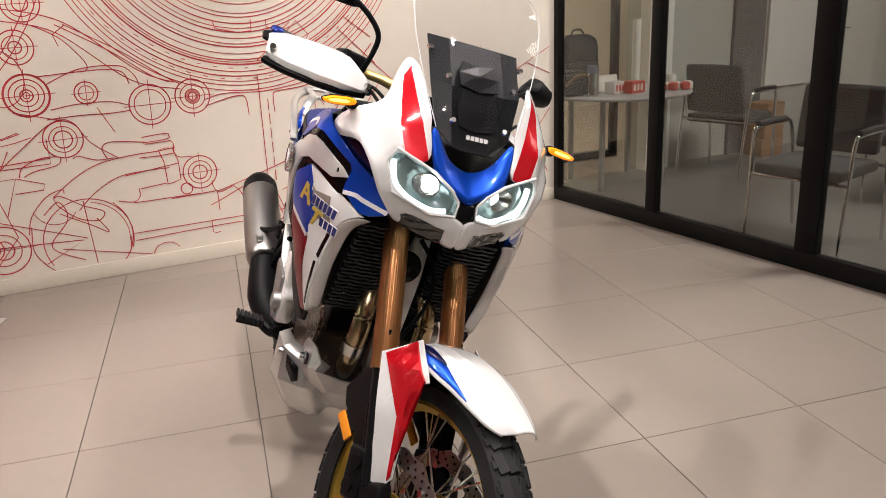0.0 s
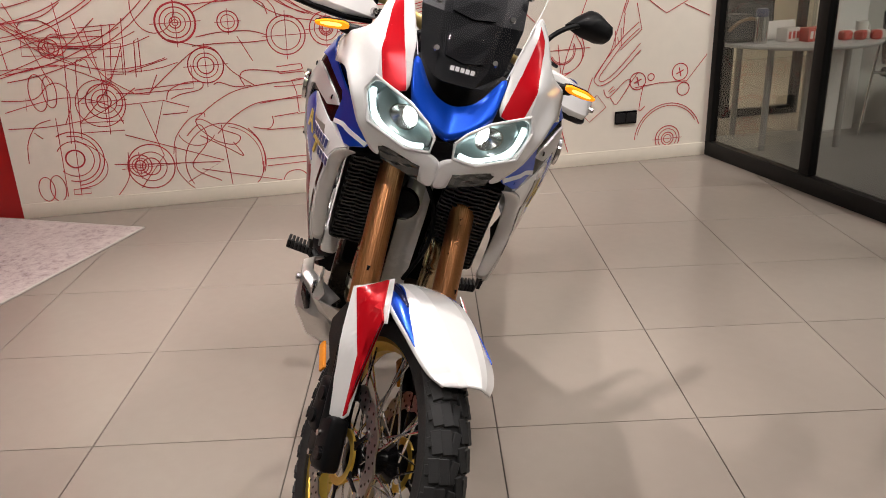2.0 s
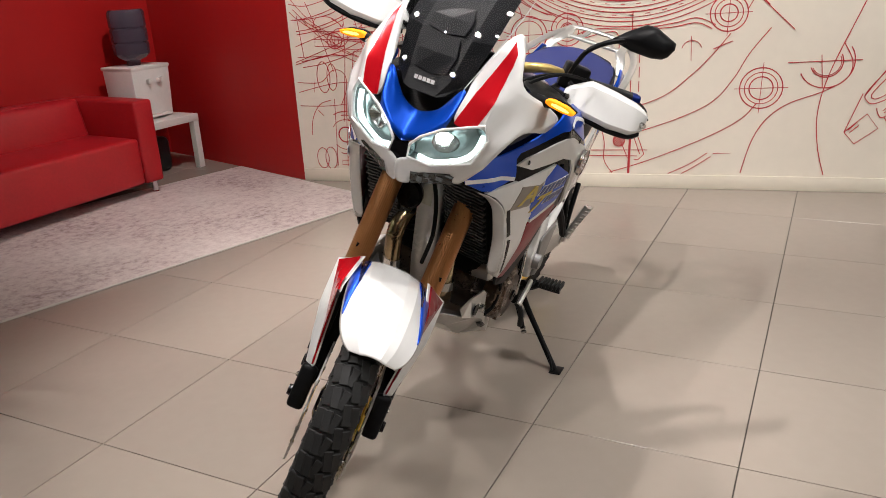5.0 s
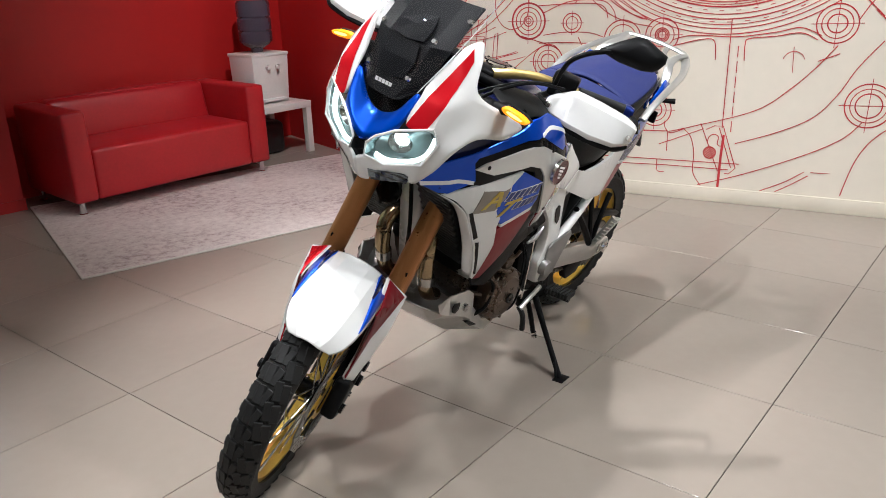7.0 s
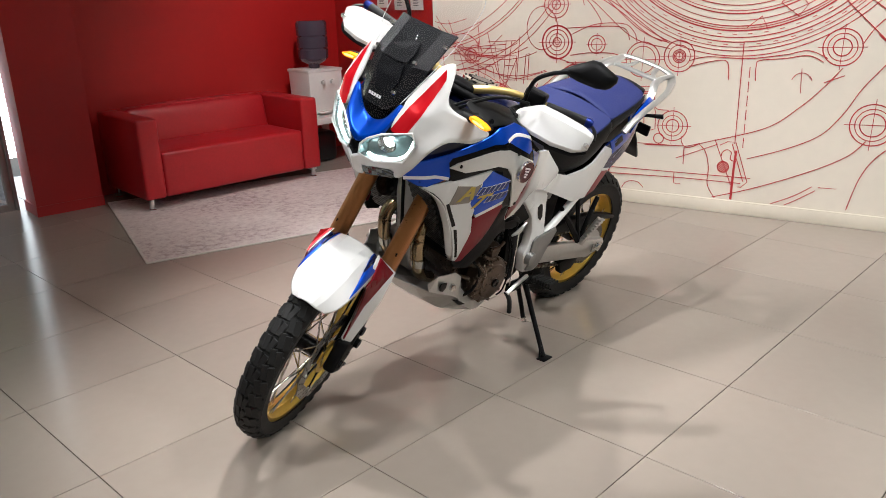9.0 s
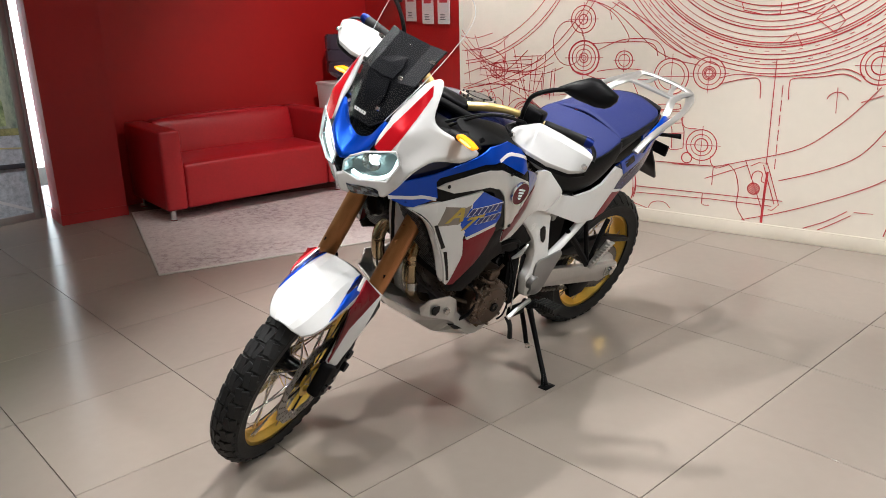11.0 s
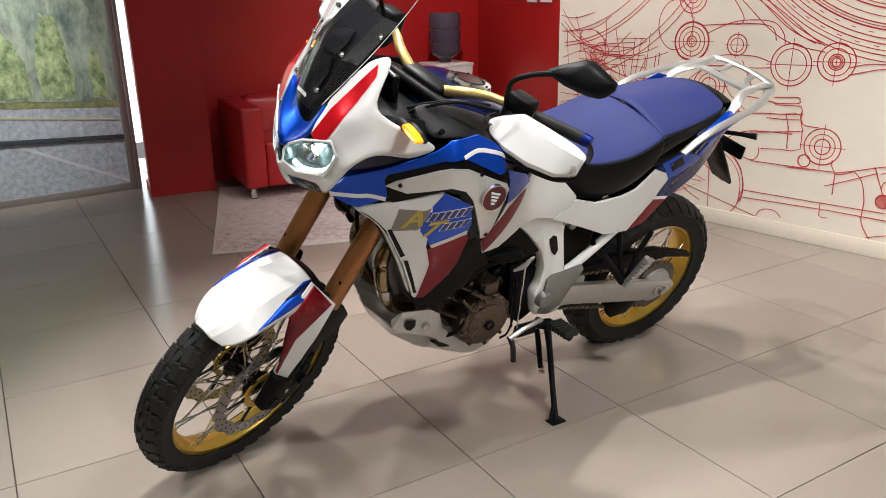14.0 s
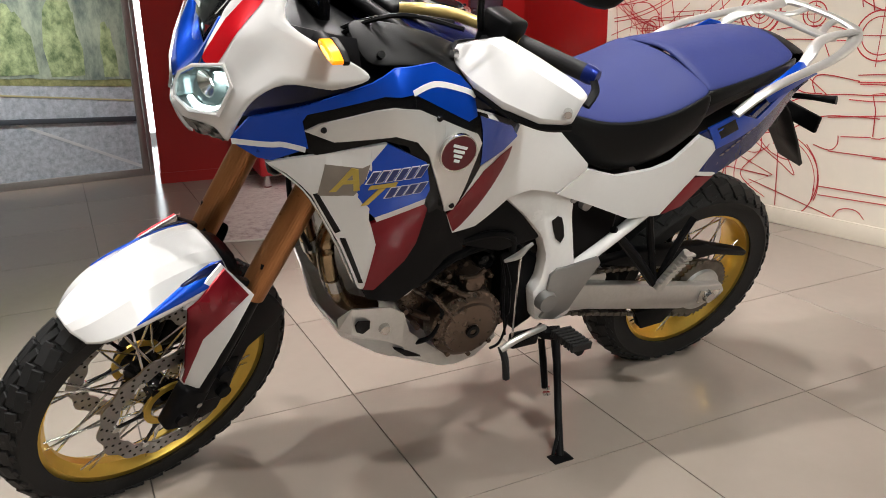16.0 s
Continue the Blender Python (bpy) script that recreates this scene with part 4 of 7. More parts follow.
def brake_disc(hub, y, r, r_in, n_petals, carrier_mat):
    seg = 120
    bm = bmesh.new()
    rows = []
    for z in (-0.0022, 0.0022):
        rows.append(([bm.verts.new(((r - 0.004 + 0.004 * math.cos(n_petals * t)) * math.cos(t), (r - 0.004 + 0.004 * math.cos(n_petals * t)) * math.sin(t), z)) for t in [2 * math.pi * k / seg for k in range(seg)]],
                     [bm.verts.new(((r_in + 0.003 * math.cos(n_petals * t + 1)) * math.cos(t), (r_in + 0.003 * math.cos(n_petals * t + 1)) * math.sin(t), z)) for t in [2 * math.pi * k / seg for k in range(seg)]]))
    for k in range(seg):
        j = (k + 1) % seg
        bm.faces.new((rows[1][0][k], rows[1][0][j], rows[1][1][j], rows[1][1][k]))
        bm.faces.new((rows[0][0][j], rows[0][0][k], rows[0][1][k], rows[0][1][j]))
        bm.faces.new((rows[0][0][k], rows[0][0][j], rows[1][0][j], rows[1][0][k]))
        bm.faces.new((rows[0][1][j], rows[0][1][k], rows[1][1][k], rows[1][1][j]))
    at = Matrix.Translation((0, y, 0)) @ ON_AXLE
    bm.transform(at)
    disc = part("brake_disc", bm, M_DISC, hub, "drilled petal brake disc")
    # drillings are black pins showing the dark of the holes, nothing is cut
    bm = bmesh.new()
    for k in range(n_petals * 6):
        t = 2 * math.pi * k / (n_petals * 6)
        rr = r_in + (r - r_in) * (0.22 + 0.27 * ((k * 2) % 3))
        rod((rr * math.cos(t), rr * math.sin(t), -0.0026), (rr * math.cos(t), rr * math.sin(t), 0.0026), 0.0036, seg=8, bm=bm)
    bm.transform(at)
    tagged(part("disc_drilling", bm, M_BLACKG, hub), kind="stuff")
    bm = lathe([(0.045, -0.003), (0.062, -0.003), (0.062, 0.003), (0.045, 0.003), (0.045, -0.003)], 36)
    bm.transform(at)
    carrier = part("disc_carrier", bm, carrier_mat, hub, "gold disc carrier")
    for k in range(6):
        t = 2 * math.pi * k / 6
        arm = prism([(0.056, -0.013), (0.075, -0.004), (r_in + 0.004, -0.004), (r_in + 0.004, 0.004), (0.075, 0.004), (0.056, 0.013)], 0.005, 0.001, m=at @ Matrix.Rotation(t, 4, "Z") @ Matrix.Translation((0, 0, -0.0025)))
        part("carrier_arm", arm, M_BLACKG, carrier)
        part("disc_button", rod(at @ Vector(((r_in + 0.003) * math.cos(t), (r_in + 0.003) * math.sin(t), -0.005)), at @ Vector(((r_in + 0.003) * math.cos(t), (r_in + 0.003) * math.sin(t), 0.005)), 0.008, seg=12), M_STEEL, carrier)
    return disc


_fo = [(0.0, 0.043, 0.017), (0.36, 0.047, 0.0215), (-0.36, 0.047, 0.0215), (0.74, 0.045, 0.0225), (-0.74, 0.045, 0.0225), (1.03, 0.020, 0.012), (-1.03, 0.020, 0.012)]
front_wheel = wheel("front_wheel", FRONT_AXLE, TURNED, .339, .272, .096, .066, .046, .055, (40, _fo), 1)
brake_disc(front_wheel, .072, .166, .122, 14, M_GOLD)
brake_disc(front_wheel, -.072, .166, .122, 14, M_GOLD)
_ro = [(0.0, 0.048, 0.029), (0.36, 0.052, 0.034), (-0.36, 0.052, 0.034), (0.74, 0.048, 0.035), (-0.74, 0.048, 0.035), (1.03, 0.024, 0.016), (-1.03, 0.024, 0.016)]
rear_wheel = wheel("rear_wheel", REAR_AXLE, Matrix.Identity(4), .327, .236, .150, .112, .060, .075, (36, _ro), 2)
brake_disc(rear_wheel, -.090, .128, .090, 12, M_BLACKG)
# rear sprocket
bm = bmesh.new()
_o = [((.098 if k % 2 else .106) * math.cos(math.pi * k / 42), (.098 if k % 2 else .106) * math.sin(math.pi * k / 42)) for k in range(84)]
prism(_o, 0.006, bm=bm, m=Matrix.Translation((0, .098, 0)) @ ON_AXLE)
part("sprocket", bm, M_CHAIN, rear_wheel, "rear chain sprocket")
part("sprocket_carrier", lathe([(.02, .02), (.07, .02), (.075, .0), (.075, -.03), (.02, -.03)], 30, m=Matrix.Translation((0, .094, 0)) @ ON_AXLE), M_ALU, rear_wheel)

# ---- fork, guards and front mudguard (all turned with the bars) ----
UP = _ax.copy()
for _side in (1, -1):
    _foot = Vector((1.548, _side * .103, .348))
    _flute = [((.0305 if k % 4 < 2 else .0300) * math.cos(2 * math.pi * k / 144), (.0305 if k % 4 < 2 else .0300) * math.sin(2 * math.pi * k / 144)) for k in range(144)]
    bpart("fork_tube", prism(_flute, .417, m=Matrix.Translation(_foot + UP * .318) @ to_z(UP)), M_FORK, "copper-gold upside-down fork tube", turned=True)
    bpart("fork_collar", rod(_foot + UP * .715, _foot + UP * .80, .036, seg=24), M_BLACKM, turned=True)
    bpart("fork_upper", rod(_foot + UP * .80, _foot + UP * .95, .0285, seg=20), M_BLACKM, turned=True)
    bpart("fork_lower", rod(_foot + UP * .06, _foot + UP * .33, .0245, seg=20), M_BLACKM, turned=True)
    _bm = box(-0.034, -0.022, -0.045, 0.04, 0.022, 0.075, 0.012, 3, m=Matrix.Translation(_foot + Vector((0.012, 0, 0))) @ Matrix.Rotation(radians(-27.5), 4, "Y"))
    bpart("axle_clamp", _bm, M_BLACKM, turned=True)
    bpart("axle_nut", rod((1.575, _side * .112, .348), (1.575, _side * .134, .348), .017, .014, 18), M_BLACKG, turned=True)
    for _dz in (-0.03, 0.022):
        bpart("clamp_bolt", rod((1.562 - 0.028, _side * .124, .348 + _dz), (1.562 - 0.028, _side * .131, .348 + _dz), .007, seg=10), M_STEEL, turned=True)
    # black fork guard, shell round the leg
    rows = []
    for _k in range(9):
        _t = 0.02 + 0.34 * _k / 8
        _c = _foot + UP * _t + Vector((-0.012, -_side * 0.018, 0))
        _wd = 0.026 + 0.008 * math.sin(math.pi * _k / 8)
        rows.append([_c + Vector((math.cos(a) * (_wd + 0.008), _side * math.sin(a) * _wd, 0.45 * math.cos(a) * _wd)) for a in [radians(x) for x in (-35, 0, 35, 70, 105, 140, 175, 205)]])
    bpart("fork_guard", loft(rows), M_BLACKM, "black plastic fork guard", turned=True, sub=1, solid=0.004)
    _gp = [(1.452, .712), (1.400, .672), (1.335, .585), (1.308, .535), (1.330, .50), (1.40, .465), (1.445, .36), (1.476, .29), (1.531, .28), (1.578, .33), (1.570, .385), (1.530, .41), (1.49, .54), (1.45, .66)]
    bpart("guard_plate", prism(_gp, .016, .004, m=Matrix.Translation((0, .094 if _side > 0 else -.110, 0)) @ Matrix(((1, 0, 0, 0), (0, 0, 1, 0), (0, 1, 0, 0), (0, 0, 0, 1)))), M_BLACKM, "black plastic fork guard plate", turned=True)
    # caliper and reflector
    _bm = box(-0.036, -0.028, -0.062, 0.036, 0.020, 0.062, 0.012, 3, m=Matrix.Translation((1.470, _side * .098, .40)) @ Matrix.Rotation(radians(-14), 4, "Y"))
    for _z in (-0.03, 0.03):
        rod((1.470, _side * .11, .40 + _z), (1.470, _side * .132, .40 + _z), .019, .016, 18, bm=_bm)
    bpart("brake_caliper", _bm, M_BLACKM, "black radial brake caliper", turned=True)
    _bm = box(-0.013, -0.004, -0.035, 0.013, 0.004, 0.035, 0.003, 2, m=Matrix.Translation((1.372, _side * (.120 if _side < 0 else .088), .466)) @ Matrix.Rotation(radians(32 - 90), 4, "Y"))
    bpart("reflector", _bm, M_REFLECTOR, "amber side reflector", turned=True)

    def guard_y(x, z):
        """The white rear part flares outwards, the red front part runs along the wheel."""
        xb, yb = np.interp(z, [.432, .574, .686], [1.556, 1.523, 1.440]), np.interp(z, [.432, .574, .686, .74], [.100, .112, .133, .092])
        return float(yb + (.8 * (xb - x) if x < xb else -.2 * (x - xb)))

    bpart("guard_white_panel", skin([(1.424, .680), (1.478, .570), (1.538, .394), (1.563, .445), (1.541, .575), (1.535, .621), (1.528, .652), (1.560, .676), (1.548, .690), (1.466, .738)], 0.0, 0.005, _side, guard_y), M_WHITE, "white fork guard panel", turned=True)
    # mirrored panel: the left one takes the darker red, the right the brighter
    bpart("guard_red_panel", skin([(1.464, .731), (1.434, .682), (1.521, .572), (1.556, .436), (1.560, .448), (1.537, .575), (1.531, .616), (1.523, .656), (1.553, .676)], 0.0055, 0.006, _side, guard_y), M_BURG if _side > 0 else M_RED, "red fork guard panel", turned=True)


def fender_row(x, z, half, drop, flat_half):
    """One section across the mudguard: two steep sides, two shoulders, a flat top."""
    tip = 0.030 * max(0.0, (x - 1.62) / 0.13) ** 2
    rows = [(-half, z - drop), (-half * .97, z - drop * .86), (-flat_half, z - 0.009), (-flat_half * .55, z - .0015), (0, z), (flat_half * .55, z - .0015), (flat_half, z - 0.009), (half * .97, z - drop * .86), (half, z - drop)]
    return [(x - tip * max(0.0, abs(y) / half - .45), y + .07 * max(0.0, x - 1.45), h) for y, h in rows]


FEND = [(1.448, .732, .100, .034, .062), (1.50, .744, .104, .047, .062), (1.56, .745, .104, .055, .061), (1.62, .735, .101, .050, .058), (1.68, .716, .093, .042, .052), (1.725, .699, .078, .036, .044), (1.760, .684, .056, .026, .030)]


def fend_at(u):
    """The mudguard's section at u from 0 (rear) to 1 (tip)."""
    k = min(len(FEND) - 2, int(u * (len(FEND) - 1)))
    t = u * (len(FEND) - 1) - k
    p0, p1, p2, p3 = [np.array(FEND[i]) for i in (max(k - 1, 0), k, k + 1, min(k + 2, len(FEND) - 1))]
    return 0.5 * (2 * p1 + (p2 - p0) * t + (2 * p0 - 5 * p1 + 4 * p2 - p3) * t * t + (3 * p1 - p0 - 3 * p2 + p3) * t ** 3)


bpart("front_mudguard", loft([fender_row(*fend_at(k / 30)) for k in range(31)]), M_WHITE, "white front mudguard with blue and red stripes", turned=True, solid=0.004, sharp=10)
for _side in (1, -1):
    def _sd(u, t, out=0.0018):
        row = fender_row(*fend_at(u))
        a, b = [Vector(q) for q in ((row[7], row[6]) if _side > 0 else (row[1], row[2]))]
        return a.lerp(b, t) + Vector((0, out * _side, out))
    bpart("mudguard_blue_stripe", loft([[_sd(u, 0.02), _sd(u, 0.5 * w), _sd(u, w)] for u, w in ((k / 60, 0.94 - 0.94 * max(0, k - 6) / 32) for k in range(1, 37))]), M_BLUE, "blue stripe along the mudguard side", turned=True, solid=0.002)
    bpart("mudguard_navy_stripe", loft([[_sd(u, 0.42 + .1 * k / 20, .0026), _sd(u, 0.95 - .36 * k / 20, .0026)] for k, u in ((k, k / 60) for k in range(1, 20))]), M_NAVY, turned=True, solid=0.002)
    bpart("mudguard_brace", tube([(1.46, _side * .075, .705), (1.44, _side * .092, .68), (1.43, _side * .10, .65)], 0.011, 4, 8), M_BLACKM, turned=True)
bpart("mudguard_stay", loft([fender_row(1.405, .698, .080, .045, .05), fender_row(1.435, .716, .086, .040, .055), fender_row(1.48, .728, .084, .040, .055)]), M_BLACKM, "black mudguard stay", turned=True, solid=0.006)

# ---- steering head, bars ----
for _t, _h in ((.775, .03), (.955, .026)):
    _c = Vector((1.548, 0, .348)) + UP * _t
    _bm = box(-0.075, -0.135, -_h / 2, 0.036, 0.135, _h / 2, 0.012, 3, m=Matrix.Translation(_c) @ Matrix.Rotation(radians(-27.5), 4, "Y"))
    bpart("triple_clamp", _bm, M_BLACKM, "black fork clamp", turned=True)
bpart("steering_stem", rod((1.22, 0, .90), (1.115, 0, 1.10), .03, seg=20), M_BLACKM)
_bars = [(1.005, -.40, 1.205), (1.005, -.27, 1.20), (1.04, -.175, 1.215), (1.062, -.12, 1.218), (1.075, -.05, 1.205), (1.077, 0, 1.203), (1.075, .05, 1.205), (1.062, .12, 1.218), (1.04, .175, 1.215), (1.005, .27, 1.20), (1.005, .40, 1.205)]
_bars = [(x - 0.115 * max(0, abs(y) - 0.12) / 0.28 * 0.6, y, z + 0.032 * min(1, max(0, abs(y) - 0.05) / 0.15)) for x, y, z in _bars]
bpart("handlebar", tube(_bars, 0.013, 6, 14, radii=[.011, .011, .012, .014, .0145, .0145, .0145, .014, .012, .011, .011]), M_BAR, "gold tapered handlebar", turned=True)
bpart("bar_clamp", box(1.05, -0.07, 1.16, 1.105, 0.07, 1.222, 0.01, 3), M_BLACKM, turned=True)
for _side in (1, -1):
    _g0, _g1 = Vector((.972, _side * .285, 1.2335)), Vector((.945, _side * .418, 1.2395))
    bpart("grip", tube([_g0, _g0.lerp(_g1, .5), _g1], 0.0165, 4, 18), M_RUBBER, "black rubber grip", turned=True)
    bpart("bar_end", tube([_g1, _g1 + (_g1 - _g0).normalized() * 0.014, _g1 + (_g1 - _g0).normalized() * 0.026], 0.017, 3, 16, radii=[.0175, .0175, .014]), mat("blue_anodised", (0.006, 0.018, 0.16), 0.3, 0.7) if _side > 0 else MATS["blue_anodised"], "blue bar end", turned=True)
    _bm = box(-0.028, -0.036, -0.038, 0.03, 0.036, 0.034, 0.009, 3, m=Matrix.Translation((.985, _side * .243, 1.24)) @ Matrix.Rotation(radians(-8), 4, "Y"))
    _sw = bpart("switch_block", _bm, M_BLACKM, "black switch block with buttons", turned=True)
    for _k in range(3):
        part("switch", box(-0.034, -0.028 + 0.02 * _k, 0.0 - 0.018 * (_k % 2), -0.026, -0.014 + 0.02 * _k, 0.014 - 0.018 * (_k % 2), 0.002, 1, m=Matrix.Translation((.985, _side * .243, 1.246))), M_BLACKG, _sw)
    bpart("lever", tube([(1.02, _side * .235, 1.225), (1.045, _side * .28, 1.220), (1.02, _side * .36, 1.216), (.995, _side * .425, 1.218)], 0.006, 6, 8, radii=[.010, .007, .006, .007]), M_BLACKM, "black hand lever", turned=True)
    _bk = [(1.052, .228, 1.226), (1.036, .287, 1.262), (1.022, .36, 1.258), (1.004, .43, 1.248), (.988, .470, 1.232)]
    _up = [(1.080, .224, 1.221), (1.068, .287, 1.256), (1.056, .36, 1.252), (1.038, .43, 1.242), (1.012, .474, 1.228)]
    _md = [(1.092, .224, 1.196), (1.106, .294, 1.192), (1.097, .367, 1.187), (1.069, .436, 1.186), (1.023, .474, 1.190)]
    _lo = [(1.088, .230, 1.191), (1.100, .300, 1.178), (1.092, .37, 1.172), (1.064, .435, 1.171), (1.020, .467, 1.176)]
    _hg = [[(x, _side * y, z) for x, y, z in r] for r in (_bk, _up, _md, _lo)]
    _gm = loft([[r[k] for r in _hg] for k in range(5)], crease=(0, 1, 2, 3))
    for _e in _gm.edges:
        _e[_gm.edges.layers.float["crease_edge"]] = 1.0 if _e.is_boundary else 0.8
    _guard = bpart("hand_guard", _gm, M_WHITE, "white hand guard", turned=True, sub=2, solid=0.005)
    _rim = [(x - 0.008, y, z - 0.004) for x, y, z in _hg[3]]
    bpart("guard_rim", tube(_rim, 0.009, 5, 8), M_BLACKM, "black lower edge of the hand guard", turned=True)
    for _p, _d in (((1.090, _side * .236, 1.209), (.010, -_side * .002, .002)), ((1.030, _side * .462, 1.205), (.010, _side * .008, .001))):
        bpart("guard_bolt", rod(_p, Vector(_p) + Vector(_d), .0085, .007, 14), M_STEEL, turned=True)
    bpart("guard_arm", tube([(1.0, _side * .21, 1.20), (1.05, _side * .20, 1.20), (1.085, _side * .232, 1.205)], 0.010, 4, 8), M_BLACKM, turned=True)
    bpart("guard_stay", tube([_g1 + Vector((-.006, _side * .012, 0)), (.965, _side * .462, 1.232), (1.000, _side * .474, 1.216)], 0.008, 4, 8, squash=0.5), M_BLACKM, turned=True)
    # mirror
    bpart("mirror_stem", tube([(1.021, _side * .222, 1.24), (1.045, _side * .226, 1.295), (1.055, _side * .238, 1.335), (1.040, _side * .275, 1.368), (1.015, _side * .325, 1.392)], 0.0068, 6, 10), M_BLACKM, turned=True)
    _out = [(-.099, .005), (-.062, .023), (-.017, .040), (.006, .038), (.061, .007), (.059, -.007), (.044, -.022), (.030, -.028), (.003, -.028), (-.050, -.017), (-.090, -.002)]
    _b = bmesh.new()
    _rings4 = [[_b.verts.new((d, _side * (u * k - .012 * (1 - k)), v * k)) for u, v in _out] for d, k in ((0.0, .97), (.006, 1.0), (.016, .96), (.028, .74), (.034, .40))]
    _b.faces.new(_rings4[0])
    for _r0, _r1 in zip(_rings4, _rings4[1:]):
        for _k in range(len(_out)):
            _b.faces.new((_r0[_k], _r0[(_k + 1) % len(_out)], _r1[(_k + 1) % len(_out)], _r1[_k]))
    _b.faces.new(_rings4[-1])
    _nx = Vector((.87, _side * .15, .48)).normalized()
    _ny = Vector((-.293 * _side, .93, .223 * _side))
    _ny = (_ny - _nx * _ny.dot(_nx)).normalized()
    _nz = _nx.cross(_ny)
    _at = Matrix.Translation((.975, _side * .390, 1.395)) @ Matrix((_nx, _ny, _nz)).transposed().to_4x4()
    _b.transform(_at @ Matrix.Diagonal((1.2, 1.12, 1.25, 1)))
    _mir = bpart("mirror", _b, M_BLACKM, "black angular rear-view mirror", turned=True, sharp=50)
    _b = bmesh.new()
    _b.faces.new([_b.verts.new((-0.0015, _side * u * 0.92, v * 0.9)) for u, v in _out])
    _b.transform(_at @ Matrix.Diagonal((1.2, 1.12, 1.25, 1)))
    part("mirror_glass", _b, mat("mirror_silver", (0.8, 0.8, 0.8), 0.03, 1.0, vary=0.0) if _side > 0 else MATS["mirror_silver"], _mir, smooth=False)
# cables in front of the bars
for _k, (_y, _s) in enumerate(((.16, 1), (.19, 1), (-.16, -1), (-.20, -1))):
    bpart("cable", tube([(1.02, _y * 1.3, 1.20), (1.12, _y, 1.20 + 0.01 * _k), (1.20, _y * .6, 1.15), (1.24, _y * .5, 1.05), (1.25, _y * .4, .98)], 0.0045, 8, 6), M_BLACKM, "black control cable")
for _side in (1, -1):
    bpart("brake_hose", tube([(1.385, _side * .115, .72), (1.395, _side * .118, .66), (1.42, _side * .12, .56), (1.46, _side * .115, .46)], 0.0042, 8, 6), M_BLACKM, turned=True)

# ---- seat and tank ----
def across(x, w, z, rise, n=9, power=2.2):
    """A row from the right edge to the left: flat in the middle, rolled down at the edges."""
    return [(x, w * (2 * k / (n - 1) - 1), z + rise * (1 - abs(2 * k / (n - 1) - 1) ** power)) for k in range(n)]


def wall_rows(rows, low):
    """The two skirts under a seat sheet: from the sheet's edges down to the heights low."""
    out = []
    for s in (0, -1):
        top = [r[s] for r in rows]
        sg = 1 if s else -1
        out.append([top, [(p[0], p[1] + sg * 0.010, p[2] * 0.6 + z * 0.4) for p, z in zip(top, low)], [(p[0], p[1] * 0.93, z) for p, z in zip(top, low)]])
    return out


_rider = [across(.705, .075, .985, .025), across(.655, .115, .962, .030), across(.59, .140, .945, .028), across(.52, .152, .940, .028), across(.44, .162, .948, .032), across(.37, .166, .966, .036), across(.310, .163, .992, .038), across(.282, .160, 1.004, .038)]
bpart("rider_seat", loft(_rider), M_SEATBLUE, "blue fabric rider seat", sub=2, solid=0.01)
for _r in wall_rows(_rider, [.90, .868, .825, .805, .815, .840, .875, .90]):
    bpart("seat_side", loft(_r), M_SEATBLACK, "black vinyl seat side", sub=1, solid=0.006)
_pill = [across(.290, .152, .998, .048), across(.278, .155, 1.004, .054), across(.24, .153, 1.008, .052), across(.15, .145, 1.022, .044), across(.02, .130, 1.046, .036), across(-.045, .108, 1.060, .026)]
bpart("passenger_seat", loft(_pill), M_SEATBLUE, "blue fabric passenger seat", sub=2, solid=0.01)
for _r in wall_rows(_pill, [.905, .915, .935, .965, .99, 1.01]):
    bpart("seat_side", loft(_r), M_SEATBLACK, "black vinyl seat side", sub=1, solid=0.006)
bpart("seat_end", loft([across(.288, .146, .93, .02), across(.2895, .150, .996, .044)]), M_SEATBLACK)
bpart("tail_cover", loft([across(-.035, .112, 1.055, .026), across(-.09, .095, 1.062, .014), across(-.135, .075, 1.045, .008), across(-.15, .07, .99, 0)]), M_BLACKM, "black plastic tail cover", sub=1, solid=0.006)
for _side in (1, -1):
    bpart("tail_blue_cover", loft([[(.115, _side * .152, .987), (.05, _side * .148, 1.022), (-.003, _side * .140, 1.053), (-.052, _side * .128, 1.045)], [(.080, _side * .164, .960), (.02, _side * .160, .985), (-.03, _side * .154, 1.005), (-.085, _side * .143, 1.018)]]), M_BLUE, "glossy blue cover beside the passenger seat", solid=0.004)
bpart("under_seat", box(-.10, -.10, .84, .62, .10, .93, 0.02), M_BLACKM)
bpart("rear_fender", loft([across(.30, .095, .70, .03), across(.10, .10, .80, .03), across(-.10, .09, .90, .03), across(-.16, .08, .97, .02)]), M_BLACKM, "black inner mudguard", solid=0.006)

_tank = [arch(1.125, .150, 1.06, 1.150, 11, .6), arch(1.06, .172, 1.05, 1.178, 11, .6), arch(.97, .178, 1.03, 1.180, 11, .6), arch(.88, .168, 1.0, 1.158, 11, .6), arch(.80, .150, .96, 1.105, 11, .6), arch(.735, .125, .92, 1.040, 11, .6), arch(.69, .10, .90, .995, 11, .6)]
bpart("fuel_tank", loft(_tank), M_NAVY, "dark navy fuel tank", sub=1)
_cap = Matrix.Translation((.928, -.004, 1.168)) @ Matrix.Rotation(radians(-10), 4, "Y")
_fc = bpart("fuel_cap", lathe([(.001, .010), (.036, .010), (.040, .006), (.040, -.01)], 36, m=_cap), M_BLACKG, "round fuel cap with a steel rim")
_rim2 = bpart("cap_ring", lathe([(.047, -.01), (.047, .009), (.063, .006), (.066, -.01)], 36, m=_cap), M_STEEL, parent=_fc)
